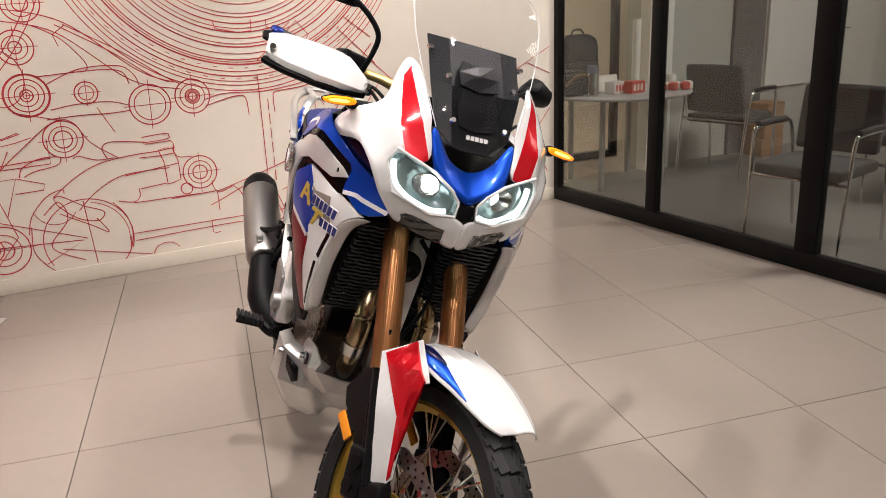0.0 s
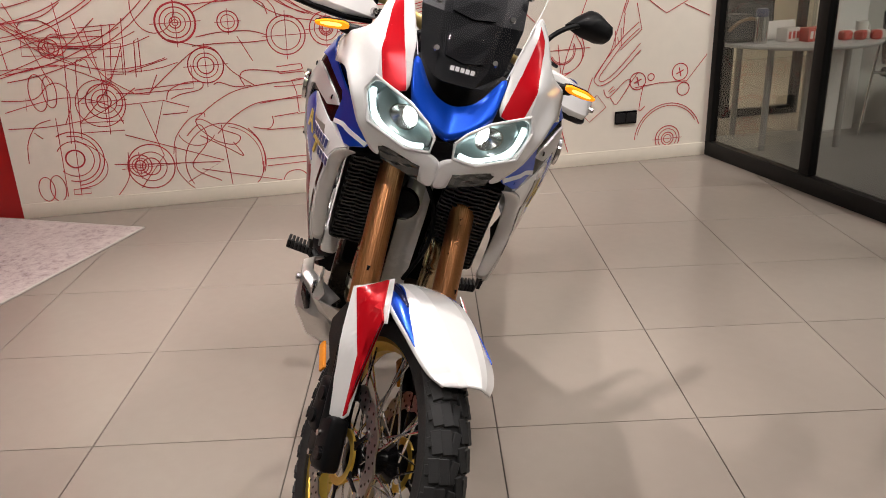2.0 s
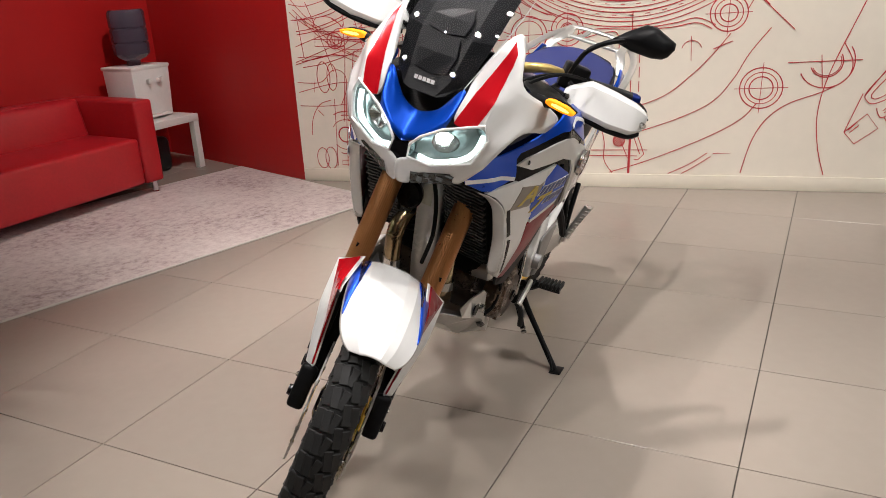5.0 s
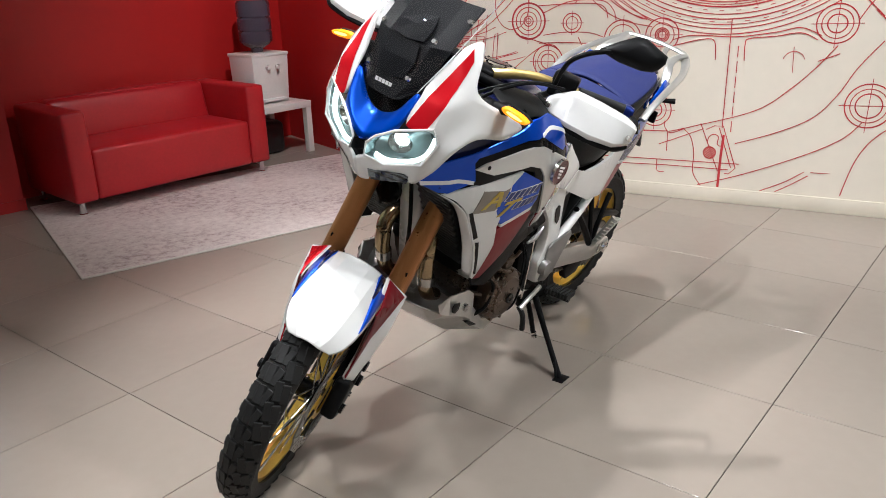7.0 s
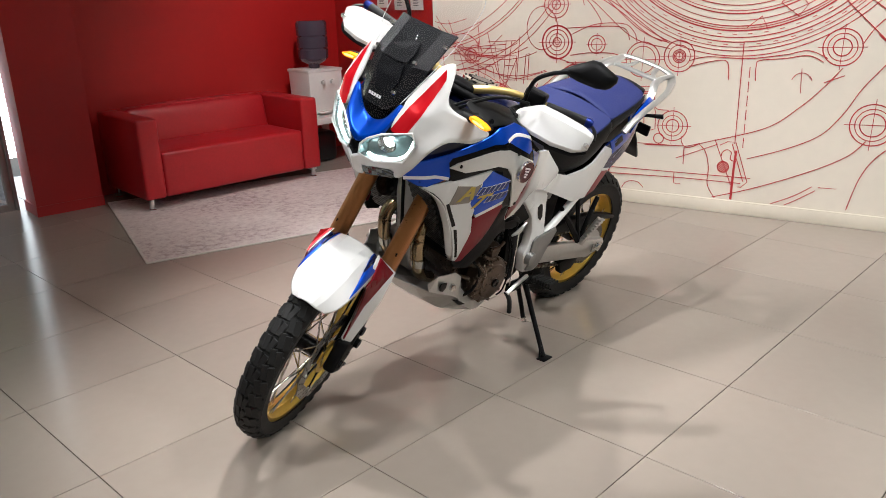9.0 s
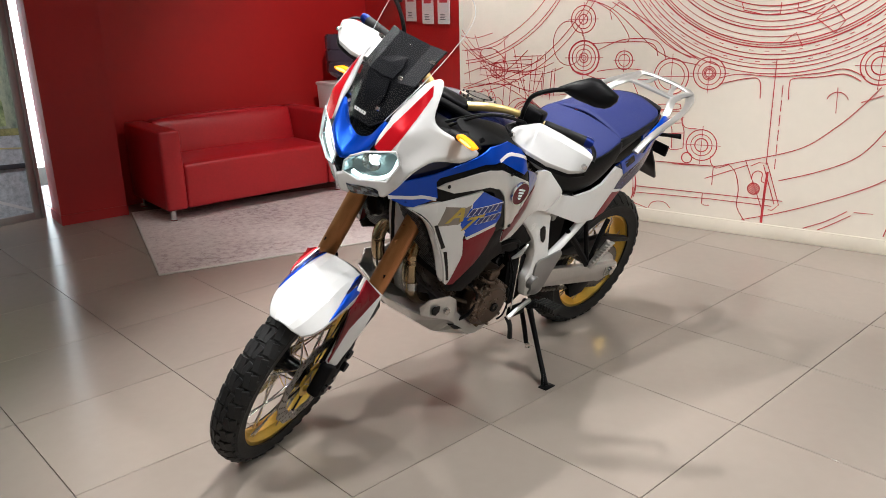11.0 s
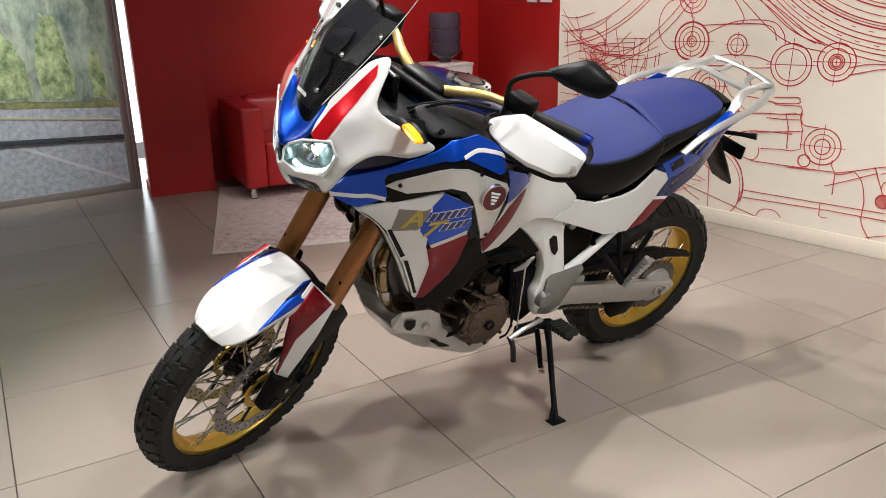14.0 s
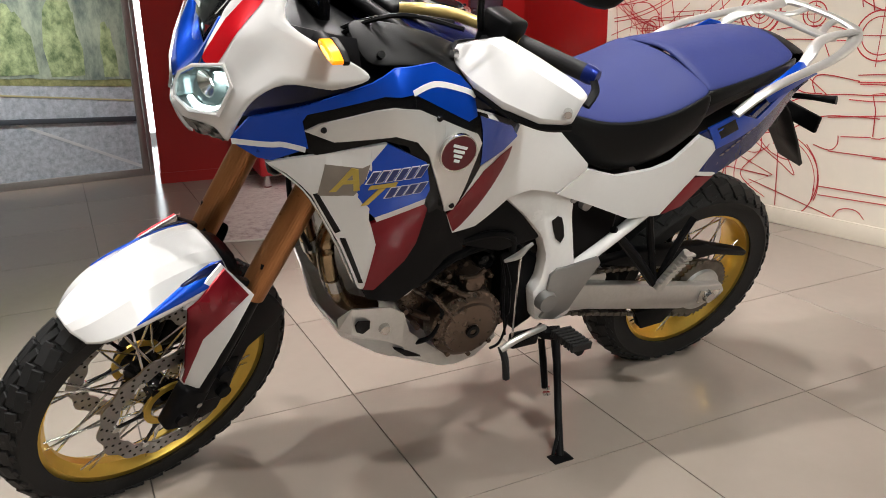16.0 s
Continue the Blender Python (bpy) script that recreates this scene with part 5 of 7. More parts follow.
for _k in range(6):
    _a = 2 * math.pi * _k / 6
    bpart("cap_bolt", rod(_cap @ Vector((.055 * math.cos(_a), .055 * math.sin(_a), .007)), _cap @ Vector((.055 * math.cos(_a), .055 * math.sin(_a), .010)), .0035, seg=8), M_BLACKG, parent=_fc)
for _side in (1, -1):
    bpart("tank_shoulder", loft([[(1.21, _side * .13, 1.195), (1.20, _side * .18, 1.165), (1.19, _side * .225, 1.125)], [(1.12, _side * .14, 1.19), (1.12, _side * .20, 1.170), (1.11, _side * .236, 1.142)], [(1.02, _side * .15, 1.165), (1.02, _side * .205, 1.150), (1.01, _side * .245, 1.112)],
                                 [(.93, _side * .15, 1.12), (.92, _side * .20, 1.09), (.91, _side * .243, 1.035)], [(.83, _side * .14, 1.055), (.82, _side * .18, 1.035), (.82, _side * .205, .985)], [(.72, _side * .11, .985), (.72, _side * .145, .975), (.715, _side * .165, .95)]]), M_SEATBLACK, "black plastic cover beside the tank", sub=2, solid=0.006)
    bpart("cowl_inner_side", loft([[(1.33, _side * .175, 1.20), (1.335, _side * .18, 1.115)], [(1.27, _side * .20, 1.19), (1.265, _side * .22, 1.10)], [(1.20, _side * .20, 1.175), (1.195, _side * .23, 1.11)]]), M_BLACKM, solid=0.005)
    bpart("shoulder_bolt", rod((1.165, _side * .222, 1.150), (1.165, _side * .230, 1.156), .007, seg=12), M_BLACKG)

# ---- luggage rack and tail ----
_half = [(.205, .178, .945), (.150, .180, .985), (.07, .180, 1.022), (-.08, .165, 1.058), (-.165, .143, 1.080), (-.216, .122, 1.098), (-.233, .106, 1.117), (-.240, .075, 1.124), (-.242, .03, 1.126)]
_rail = [*_half, *[(x, -y, z) for x, y, z in _half[::-1]]]
_rack = bpart("luggage_rack", tube(_rail, 0.0140, 6, 14, squash=0.6), M_ALU, "cast aluminium luggage rack")
for _side in (1, -1):
    bpart("rack_strut", tube([(-.226, _side * .112, 1.112), (-.16, _side * .106, 1.102), (-.10, _side * .112, 1.088), (-.06, _side * .125, 1.06), (-.03, _side * .13, 1.02)], 0.012, 5, 10, squash=0.7), M_ALU, parent=_rack)
    bpart("rack_strut", tube([(-.12, _side * .11, 1.092), (-.19, _side * .06, 1.104), (-.240, _side * .05, 1.124)], 0.011, 5, 10, squash=0.6), M_ALU, parent=_rack)
bpart("rack_plate", box(-.165, -.115, 1.088, -.125, .115, 1.100, 0.004), M_ALU, parent=_rack)
bpart("tail_light", box(-.215, -.05, .955, -.165, .05, .995, .012, 3), mat("red_tail_lens", (0.30, 0.01, 0.01), 0.15), "red tail light")
bpart("plate_holder", loft([[(-.12, y, .93) for y in (-.045, 0, .045)], [(-.20, y, .86) for y in (-.05, 0, .05)], [(-.28, y, .76) for y in (-.055, 0, .055)], [(-.355, y, .672) for y in (-.045, 0, .045)]]), M_BLACKM, "black number plate holder", solid=0.012)
bpart("plate_bracket", box(-.30, -.085, .80, -.285, .085, .85, .004), M_BLACKM)
for _side in (1, -1):
    bpart("rear_indicator", tube([(-.185, _side * .05, .91), (-.20, _side * .10, .925), (-.213, _side * .136, .934)], 0.011, 4, 12, radii=[.008, .008, .012]), M_BLACKM, "rear turn indicator")

# ---- engine and frame ----
XZ = Matrix(((1, 0, 0, 0), (0, 0, 1, 0), (0, 1, 0, 0), (0, 0, 0, 1)))


def plate(outline, y0, y1, bevel=0.004):
    """A plate from an (x, z) outline between two sideways positions."""
    return prism(outline, y1 - y0, bevel, m=Matrix.Translation((0, y0, 0)) @ XZ)


bpart("crankcase", plate([(1.05, .575), (.99, .63), (.90, .655), (.80, .635), (.735, .58), (.715, .46), (.739, .358), (.803, .325), (.891, .345), (.985, .435), (1.02, .497)], -.125, .110, .014), M_BRONZE, "bronze-brown engine crankcase")
bpart("cylinder_block", plate([(1.12, .82), (1.00, .86), (.90, .68), (.98, .60), (1.06, .56)], -.12, .12, .012), M_BLACKM, "black cylinder block")
bpart("gearbox_cover", plate([(.80, .62), (.70, .60), (.66, .50), (.665, .38), (.72, .35), (.76, .42)], -.12, .11, .012), M_BLACKM)
_cc = Matrix.Translation((.855, .118, .440)) @ ON_AXLE @ Matrix.Diagonal((.84, .84, 1, 1))
_cl = bpart("clutch_cover", lathe([(.115, .0), (.113, .028), (.100, .040), (.086, .043), (.082, .050), (.050, .054), (.022, .055), (.020, .061), (.001, .061)], 48, m=_cc), M_BRONZE, "round bronze engine cover with ribs")
bpart("cover_plug", lathe([(.022, .054), (.020, .064), (.010, .064), (.009, .058), (.001, .058)], 20, m=_cc), M_BLACKG, parent=_cl)
for _k in range(9):
    _a = 2 * math.pi * _k / 9 + 0.3
    bpart("cover_bolt", rod(_cc @ Vector((.106 * math.cos(_a), .106 * math.sin(_a), .03)), _cc @ Vector((.106 * math.cos(_a), .106 * math.sin(_a), .042)), .007, .006, 10), M_BRONZE, parent=_cl)
for _k in range(3):
    bpart("cover_rib", tube([(.955 - .03 * _k, .148, .545 + .02 * _k), (.92 - .03 * _k, .160, .500 + .045 * _k), (.90 - .03 * _k, .165, .47 + .07 * _k)], .006, 4, 8), M_BRONZE, parent=_cl)
bpart("generator_cover", lathe([(.055, 0), (.053, .03), (.04, .04), (.001, .042)], 32, m=Matrix.Translation((.847, .105, .559)) @ ON_AXLE @ Matrix.Diagonal((.62, .62, 1, 1))), M_BRONZE)
bpart("engine_boss", lathe([(.030, 0), (.030, .035), (.022, .042), (.012, .042), (.012, .03), (.001, .03)], 24, m=Matrix.Translation((1.035, .105, .585)) @ ON_AXLE), M_ALU, "bare metal engine boss")
bpart("engine_hose", tube([(1.04, .12, .56), (.99, .15, .60), (.93, .15, .64), (.86, .14, .66)], .010, 6, 8), M_BLACKM)
bpart("engine_hose", tube([(.99, .13, .40), (.95, .15, .43), (.93, .15, .50), (.97, .14, .55)], .006, 6, 8), M_BLACKM)
for _x, _z in ((1.005, .485), (.965, .555), (.90, .567), (.86, .595), (.805, .585), (.782, .545), (.76, .44), (.748, .372), (.80, .335), (.97, .43)):
    bpart("case_bolt", rod((_x, .108, _z), (_x, .122, _z), .0085, .007, 12), M_BRONZE)
for _a, _b2 in (((1.0, .545), (.91, .50)), ((.985, .47), (.93, .455)), ((.80, .575), (.835, .53)), ((.96, .57), (.885, .54))):
    bpart("case_rib", tube([(_a[0], .105, _a[1]), ((_a[0] + _b2[0]) / 2, .122, (_a[1] + _b2[1]) / 2), (_b2[0], .128, _b2[1])], .008, 4, 8), M_BRONZE)
bpart("timing_plug", lathe([(.024, 0), (.022, .022), (.016, .024), (.012, .018), (.001, .018)], 20, m=Matrix.Translation((.812, .108, .60)) @ ON_AXLE), M_BLACKG)
bpart("oil_line", tube([(.80, .125, .625), (.85, .145, .655), (.93, .15, .64), (1.0, .135, .63), (1.05, .12, .65)], .007, 6, 8), M_BLACKM)
bpart("vent_hose", tube([(.755, .14, .63), (.775, .155, .68), (.83, .16, .70), (.90, .15, .69)], .009, 6, 8), M_BLACKM)
bpart("wire", tube([(.765, .13, .60), (.752, .15, .54), (.742, .152, .44), (.748, .148, .36), (.77, .14, .335)], .0035, 6, 6), M_BLACKM)
bpart("wire", tube([(.775, .13, .61), (.768, .148, .55), (.757, .15, .46), (.738, .15, .38)], .003, 6, 6), M_BLACKM)
bpart("battery_box", plate([(.94, .80), (.83, .83), (.70, .79), (.69, .66), (.80, .64), (.92, .68)], -.15, .155, .012), M_BLACKM, "black plastic box behind the engine")
bpart("side_cover_low", plate([(.78, .62), (.73, .63), (.655, .58), (.65, .40), (.70, .37), (.75, .42)], .10, .135, .008), M_BLACKM)
bpart("brake_pipe", tube([(.735, .15, .62), (.735, .155, .56), (.725, .158, .42), (.715, .155, .36)], .0032, 4, 6), M_STEEL)
bpart("sensor", tube([(.78, .15, .61), (.75, .158, .625), (.73, .16, .645), (.715, .16, .655)], .007, 4, 8, radii=[.004, .009, .006, .004]), M_ALU)
for _side in (1, -1):
    bpart("main_frame", plate([(.85, .82), (.74, .838), (.628, .80), (.620, .723), (.604, .666), (.580, .580), (.562, .50), (.556, .418), (.591, .402), (.668, .417), (.692, .51), (.676, .54), (.674, .612), (.700, .673), (.758, .738)], _side * .125 if _side > 0 else -.168, .168 if _side > 0 else -.125, .012), M_FRAME, "white painted frame side")
    # black plate puts the dark of the frame hole into colour
    bpart("frame_opening", plate([(.681, .716), (.667, .727), (.655, .722), (.646, .701), (.636, .667), (.643, .650), (.660, .664), (.672, .69)], _side * .169 if _side > 0 else -.171, .171 if _side > 0 else -.169, .0), M_BLACKG)
    bpart("frame_bolt", rod((.630, _side * .165, .765), (.630, _side * .170, .765), .011, .009, 14), M_HEEL)
    bpart("pivot_plate", plate([(.656, .562), (.637, .577), (.608, .578), (.520, .592), (.506, .570), (.548, .496), (.575, .442), (.62, .418), (.663, .432), (.648, .461), (.657, .52)], _side * .168 if _side > 0 else -.178, .178 if _side > 0 else -.168, .004), M_HEEL, "satin grey aluminium heel plate")
    bpart("pivot_cap", rod((.654, _side * .17, .487), (.654, _side * .192, .487), .030, .025, 28), M_HEEL)
    bpart("subframe_tube", tube([(.575, _side * .156, .558), (.50, _side * .156, .606), (.40, _side * .150, .670), (.31, _side * .14, .728)], .0155, 5, 12), M_FRAME, "white subframe tube")
    # passenger footrest
    _hang = bpart("passenger_hanger", tube([(.47, _side * .15, .648), (.38, _side * .16, .555), (.292, _side * .166, .458)], .011, 4, 8, radii=[.010, .014, .013]), M_BLACKM, "black passenger footrest hanger")
    bpart("hanger_arm", tube([(.355, _side * .145, .665), (.33, _side * .158, .57), (.292, _side * .166, .458)], .010, 4, 8), M_BLACKM, parent=_hang)
    bpart("hanger_arm", tube([(.20, _side * .15, .64), (.245, _side * .158, .56), (.285, _side * .168, .462)], .010, 4, 8), M_BLACKM, parent=_hang)
    _peg = bpart("passenger_peg", rod((.288, _side * .180, .452), (.268, _side * .222, .588), .014, .012, 12), M_ALU, "folded aluminium passenger footrest")
    for _k in range(9):
        _c = Vector((.288, _side * .186, .475)).lerp(Vector((.268, _side * .228, .585)), _k / 8)
        bpart("peg_tooth", box(-.016, -.004, -.0035, .016, .012, .0035, .001, 1, m=Matrix.Translation(_c)), M_ALU, parent=_peg)
    # rider footrest
    _fp = bpart("footrest", rod((.605, _side * .175, .380), (.592, _side * .275, .386), .013, .015, 12), M_BLACKM, "black serrated rider footrest")
    for _k in range(7):
        _c = Vector((.600, _side * .198, .392)).lerp(Vector((.590, _side * .272, .398)), _k / 6)
        bpart("footrest_tooth", box(-.030, -.0045, -.012, .030, .0045, .010, .0015, 1, m=Matrix.Translation(_c)), M_RUBBER, parent=_fp)
    bpart("footrest_bracket", tube([(.64, _side * .15, .375), (.62, _side * .168, .37), (.60, _side * .19, .38)], .018, 4, 10), M_BLACKM)
    # radiators with mesh guards
    _rad = box(1.125, .045, .62, 1.165, .150, .935, .006, m=None)
    _tilt = Matrix.Translation((0.058, 0, 0.01)) @ Matrix.Translation((1.165, _side * .175, .77)) @ Matrix.Rotation(radians(30), 4, "Y") @ Matrix.Rotation(radians(-13 * _side), 4, "Z") @ Matrix.Translation((-1.165, -_side * .175, -.77))
    _rad.transform(Matrix.Diagonal((1, _side, 1, 1)))
    _rad.transform(_tilt)
    _ro2 = bpart("radiator", _rad, M_BLACKM, "black radiator behind a mesh guard")
    _b = bmesh.new()
    for _i in range(24):
        for _j in range(8):
            _z, _y = .632 + .0128 * _i, .052 + .0122 * _j + (.006 if _i % 2 else 0)
            box(-.003, -.0058, -.0028, .003, .0058, .0028, bm=_b, m=Matrix.Translation((1.170, _side * _y, _z)) @ Matrix.Rotation(radians(_side * (18 if _j % 2 else -18)), 4, "X"))
    _b.transform(_tilt)
    bpart("mesh_guard", _b, M_MESHGREY, "black woven mesh guard", parent=_ro2, smooth=False)["kind"] = "stuff"
    _ro2.matrix_basis = BODY
    _front = [(1.345, .940), (1.319, .925), (1.296, .905), (1.274, .881), (1.246, .824), (1.217, .769), (1.167, .644)]
    bpart("shroud_front", loft([[(x, _side * (body_y(x, z) + .003), z), (x + .003, _side * (body_y(x, z) - .014), z), (x - .002, _side * (body_y(x, z) - .034), z - .002)] for x, z in _front]), M_WHITE, "white front edge of the radiator shroud", sub=1, solid=0.004)
    # exhaust headers
    bpart("exhaust_header", tube([(1.09, _side * .055, .74), (1.15, _side * .068, .737), (1.185, _side * .078, .69), (1.184, _side * .08, .63), (1.166, _side * .08, .565), (1.13, _side * .078, .50), (1.05, _side * .06, .45)], .0205, 7, 14), M_HEADER, "heat-tinted exhaust header pipe")
    bpart("header_clamp", tube([(1.172, _side * .08, .585), (1.162, _side * .08, .553)], .0235, 1, 16), M_STEEL, "steel clamp of the exhaust pipe")
bpart("down_tube", loft([[(1.225, y, .96) for y in (-.030, .030)], [(1.212, y, .80) for y in (-.031, .031)], [(1.165, y, .60) for y in (-.029, .029)], [(1.125, y, .48) for y in (-.027, .027)]]), M_FRAME, "white frame down tube", solid=0.05)
bpart("tube_label", loft([[(1.2275, y, .93) for y in (-.02, .012)], [(1.2165, y, .80) for y in (-.02, .012)]]), mat("label_beige", (0.62, 0.62, 0.52), 0.5), solid=0.001)
bpart("horn", lathe([(.001, .012), (.016, .014), (.034, .010), (.040, .0), (.036, -.016), (.001, -.02)], 32, m=Matrix.Translation((1.27, -.035, .835)) @ to_z((1, 0, .1))), M_BLACKG, "round black horn")
for _k, _p in enumerate([[(1.25, -.03, .92), (1.28, -.05, .88), (1.26, -.06, .78)], [(1.23, .0, .90), (1.26, .04, .84), (1.25, .05, .74), (1.2, .02, .62)]]):
    bpart("wiring_hose", tube(_p, .006, 6, 7), M_BLACKM)

# skid plate
_xs = [(1.180, .512, .464, .134), (1.155, .545, .418, .148), (1.062, .533, .345, .150), (1.024, .505, .322, .148), (1.004, .445, .313, .146), (.908, .352, .276, .138), (.856, .331, .262, .130), (.79, .328, .258, .120), (.715, .338, .290, .105)]
_rows = []
for _x, _zt, _zb, _w in _xs:
    _rows.append([(_x, -_w * .95, _zt), (_x, -_w, (_zt + _zb) / 2), (_x, -_w * .72, _zb + .012), (_x + .01, 0, _zb), (_x, _w * .72, _zb + .012), (_x, _w, (_zt + _zb) / 2), (_x, _w * .95, _zt)])
_sk = bpart("skid_plate", loft(_rows), M_ALU, "brushed aluminium skid plate", smooth=False, solid=0.005)
for _side in (1, -1):
    # hole and slot are black plates that carry the shade inside them
    bpart("skid_opening", plate([(1.150, .508), (1.142, .519), (1.114, .514), (1.114, .492), (1.130, .481), (1.145, .489)], .149 if _side > 0 else -.1535, .1535 if _side > 0 else -.149, .001), M_BLACKG, parent=_sk)
    bpart("skid_bolt", rod((1.076, _side * .145, .481), (1.076, _side * .158, .481), .014, .012, 18), M_STEEL, parent=_sk)
    bpart("skid_slot", plate([(1.045, .409), (1.017, .402), (.970, .368), (1.012, .379)], .136 if _side > 0 else -.1475, .1475 if _side > 0 else -.136, .001), M_BLACKG, parent=_sk)

# alloy shell of the guard on the exhaust side
_rows = [[(.86, -.19, .50), (.86, -.225, .48), (.86, -.225, .40), (.86, -.18, .32), (.86, -.13, .30)], [(.95, -.215, .53), (.95, -.242, .515), (.95, -.243, .40), (.95, -.19, .312), (.95, -.13, .29)],
         [(1.03, -.21, .525), (1.03, -.236, .505), (1.03, -.236, .41), (1.03, -.185, .33), (1.03, -.13, .31)], [(1.09, -.16, .515), (1.095, -.19, .49), (1.095, -.188, .42), (1.09, -.15, .36), (1.08, -.11, .34)], [(1.12, -.12, .50), (1.13, -.14, .48), (1.13, -.14, .43), (1.12, -.12, .40), (1.11, -.10, .38)]]
_wing = bpart("engine_guard", loft(_rows), M_ALU, "cast aluminium engine guard with an opening", low=True, solid=0.006, sharp=22)
_wing.matrix_basis = BODY
# a black sheet just off the shell stands for the shaded opening
_a, _b2, _c2, _d2 = [Vector(_rows[i][j]) for i, j in ((2, 1), (3, 1), (3, 2), (2, 2))]
_quad = [_a.lerp(_b2, u).lerp(_d2.lerp(_c2, u), v) + Vector((.003, -.003, 0)) for u, v in ((.25, .12), (.85, .25), (.95, .75), (.7, .9), (.3, .5))]
_ob = bmesh.new()
_ob.faces.new([_ob.verts.new(p) for p in _quad])
bpart("guard_opening", _ob, M_BLACKG, parent=_wing, solid=0.002)
bpart("guard_bolt", rod((1.02, -.236, .488), (1.02, -.248, .488), .014, .012, 16), M_STEEL, parent=_wing)

# swingarm, chain, stand, silencer
for _side in (1, -1):
    _o = [(.60, .475), (.50, .478), (.02, .376), (-.055, .366), (-.075, .338), (-.05, .308), (.0, .300), (.10, .305), (.46, .385), (.60, .40)]
    bpart("swingarm", plate(_o, .112 if _side > 0 else -.142, .142 if _side > 0 else -.112, .008), M_ALU, "aluminium swingarm", low=True)
    bpart("axle_nut", rod((0, _side * .14, .338), (0, _side * .160, .338), .022, .018, 6), M_STEEL, low=True)
    bpart("axle_block", plate([(.035, .362), (-.045, .352), (-.045, .322), (.035, .318)], .143 if _side > 0 else -.148, .148 if _side > 0 else -.143, .002), M_STEEL, low=True)
bpart("swingarm_bridge", box(.38, -.115, .40, .50, .115, .48, .02), M_ALU, low=True)
_b = bmesh.new()
for _z0, _z1 in ((.435, .500), (.234, .378)):
    for _k in range(46):
        _t = _k / 45
        box(-.0062, -.009, -.006, .0062, .009, .006, .0015, 1, bm=_b, m=Matrix.Translation((.0 + .60 * _t, .100, _z0 + (_z1 - _z0) * _t)) @ Matrix.Rotation(-math.atan2(_z1 - _z0, .6), 4, "Y") @ Matrix.Diagonal((1, 1 if _k % 2 else .62, 1, 1)))
bpart("chain", _b, M_CHAIN, "oiled drive chain", low=True, smooth=False)["kind"] = "stuff"
bpart("chain_guard", plate([(.44, .515), (.28, .530), (.05, .512), (-.145, .452), (-.132, .438), (.0, .468), (.16, .455), (.30, .48)], .082, .118, .006), M_BLACKM, "black chain guard", low=True)
bpart("hugger", loft([[(.36, y, .50) for y in (-.085, 0, .085)], [(.30, y, .575) for y in (-.088, 0, .088)], [(.21, y, .635) for y in (-.088, 0, .088)], [(.10, y, .672) for y in (-.08, 0, .08)]]), M_BLACKM, "black rear tyre hugger", low=True, solid=0.006)
bpart("chain_guide", plate([(.24, .305), (.11, .318), (.085, .285), (.12, .240), (.20, .235)], .086, .118, .004), M_BLACKM, low=True)
bpart("shock_absorber", rod((.52, 0, .45), (.64, 0, .76), .032, seg=18), M_BLACKM)
bpart("inner_rear", box(.40, -.11, .52, .62, .11, .80, .02), M_BLACKM)
bpart("lock", rod((.55, .12, .715), (.55, .131, .715), .015, .014, 18), M_HEEL)
_stand = bpart("side_stand", tube([(.555, .145, .355), (.572, .21, .285), (.608, .30, .210), (.642, .390, .134)], .010, 5, 12, radii=[.015, .011, .010, .0105]), M_BLACKM, "black side stand", low=True)
bpart("stand_foot", box(-.024, -.016, -.006, .034, .026, .005, .003, 2, m=Matrix.Translation((.642, .393, .134)) @ Matrix.Rotation(radians(17.4), 4, "X")), M_BLACKM, parent=_stand)
bpart("stand_brace", tube([(.618, .325, .19), (.632, .35, .175), (.662, .385, .140)], .005, 4, 8), M_BLACKM, parent=_stand)
_sp = bpart("stand_spring", tube([(.600, .15, .345), (.602, .19, .28), (.604, .225, .215)], .010, 4, 10, radii=[.009, .010, .009]), M_BLACKM, parent=_stand)
for _k, (_y, _z) in enumerate(((.145, .354), (.152, .340), (.224, .216), (.231, .203))):
    bpart("spring_coil", rod((.600, _y, _z), (.600, _y + .0035, _z - .0065), .0105, seg=12), M_STEEL, parent=_stand)
bpart("shift_lever", tube([(.638, .175, .400), (.69, .182, .394), (.724, .184, .386), (.768, .186, .366)], .0085, 5, 8), M_ALU, "bare metal shift lever")
bpart("shift_lever_tip", tube([(.762, .175, .368), (.758, .198, .340), (.750, .206, .284)], .0095, 3, 10), M_RUBBER)
bpart("pedal_bracket", box(.64, .14, .335, .72, .165, .375, .006), M_BLACKM)
_sil0, _sil1 = Vector((.285, -.185, .50)), Vector((-.045, -.212, .675))
_dir = (_sil1 - _sil0).normalized()
_sil = bpart("silencer", tube([_sil0, _sil0.lerp(_sil1, .08), _sil0.lerp(_sil1, .5), _sil1], .066, 5, 28, radii=[.050, .064, .068, .068]), M_DISC, "brushed steel silencer")
bpart("silencer_cap", tube([_sil1, _sil1 + _dir * .05, _sil1 + _dir * .09], .066, 4, 28, radii=[.069, .064, .040]), M_BLACKM, parent=_sil)
bpart("middle_pipe", tube([(.60, -.12, .36), (.50, -.15, .37), (.40, -.175, .41), (.285, -.185, .50)], .045, 6, 20, radii=[.030, .045, .058, .050]), M_BLACKM, "black exhaust middle pipe")
bpart("silencer_bracket", tube([(.35, -.16, .66), (.22, -.21, .60), (.10, -.245, .62), (.30, -.17, .55)], .010, 4, 8), M_BLACKM)

# ---- mural drawing ----
LAYER = [0]


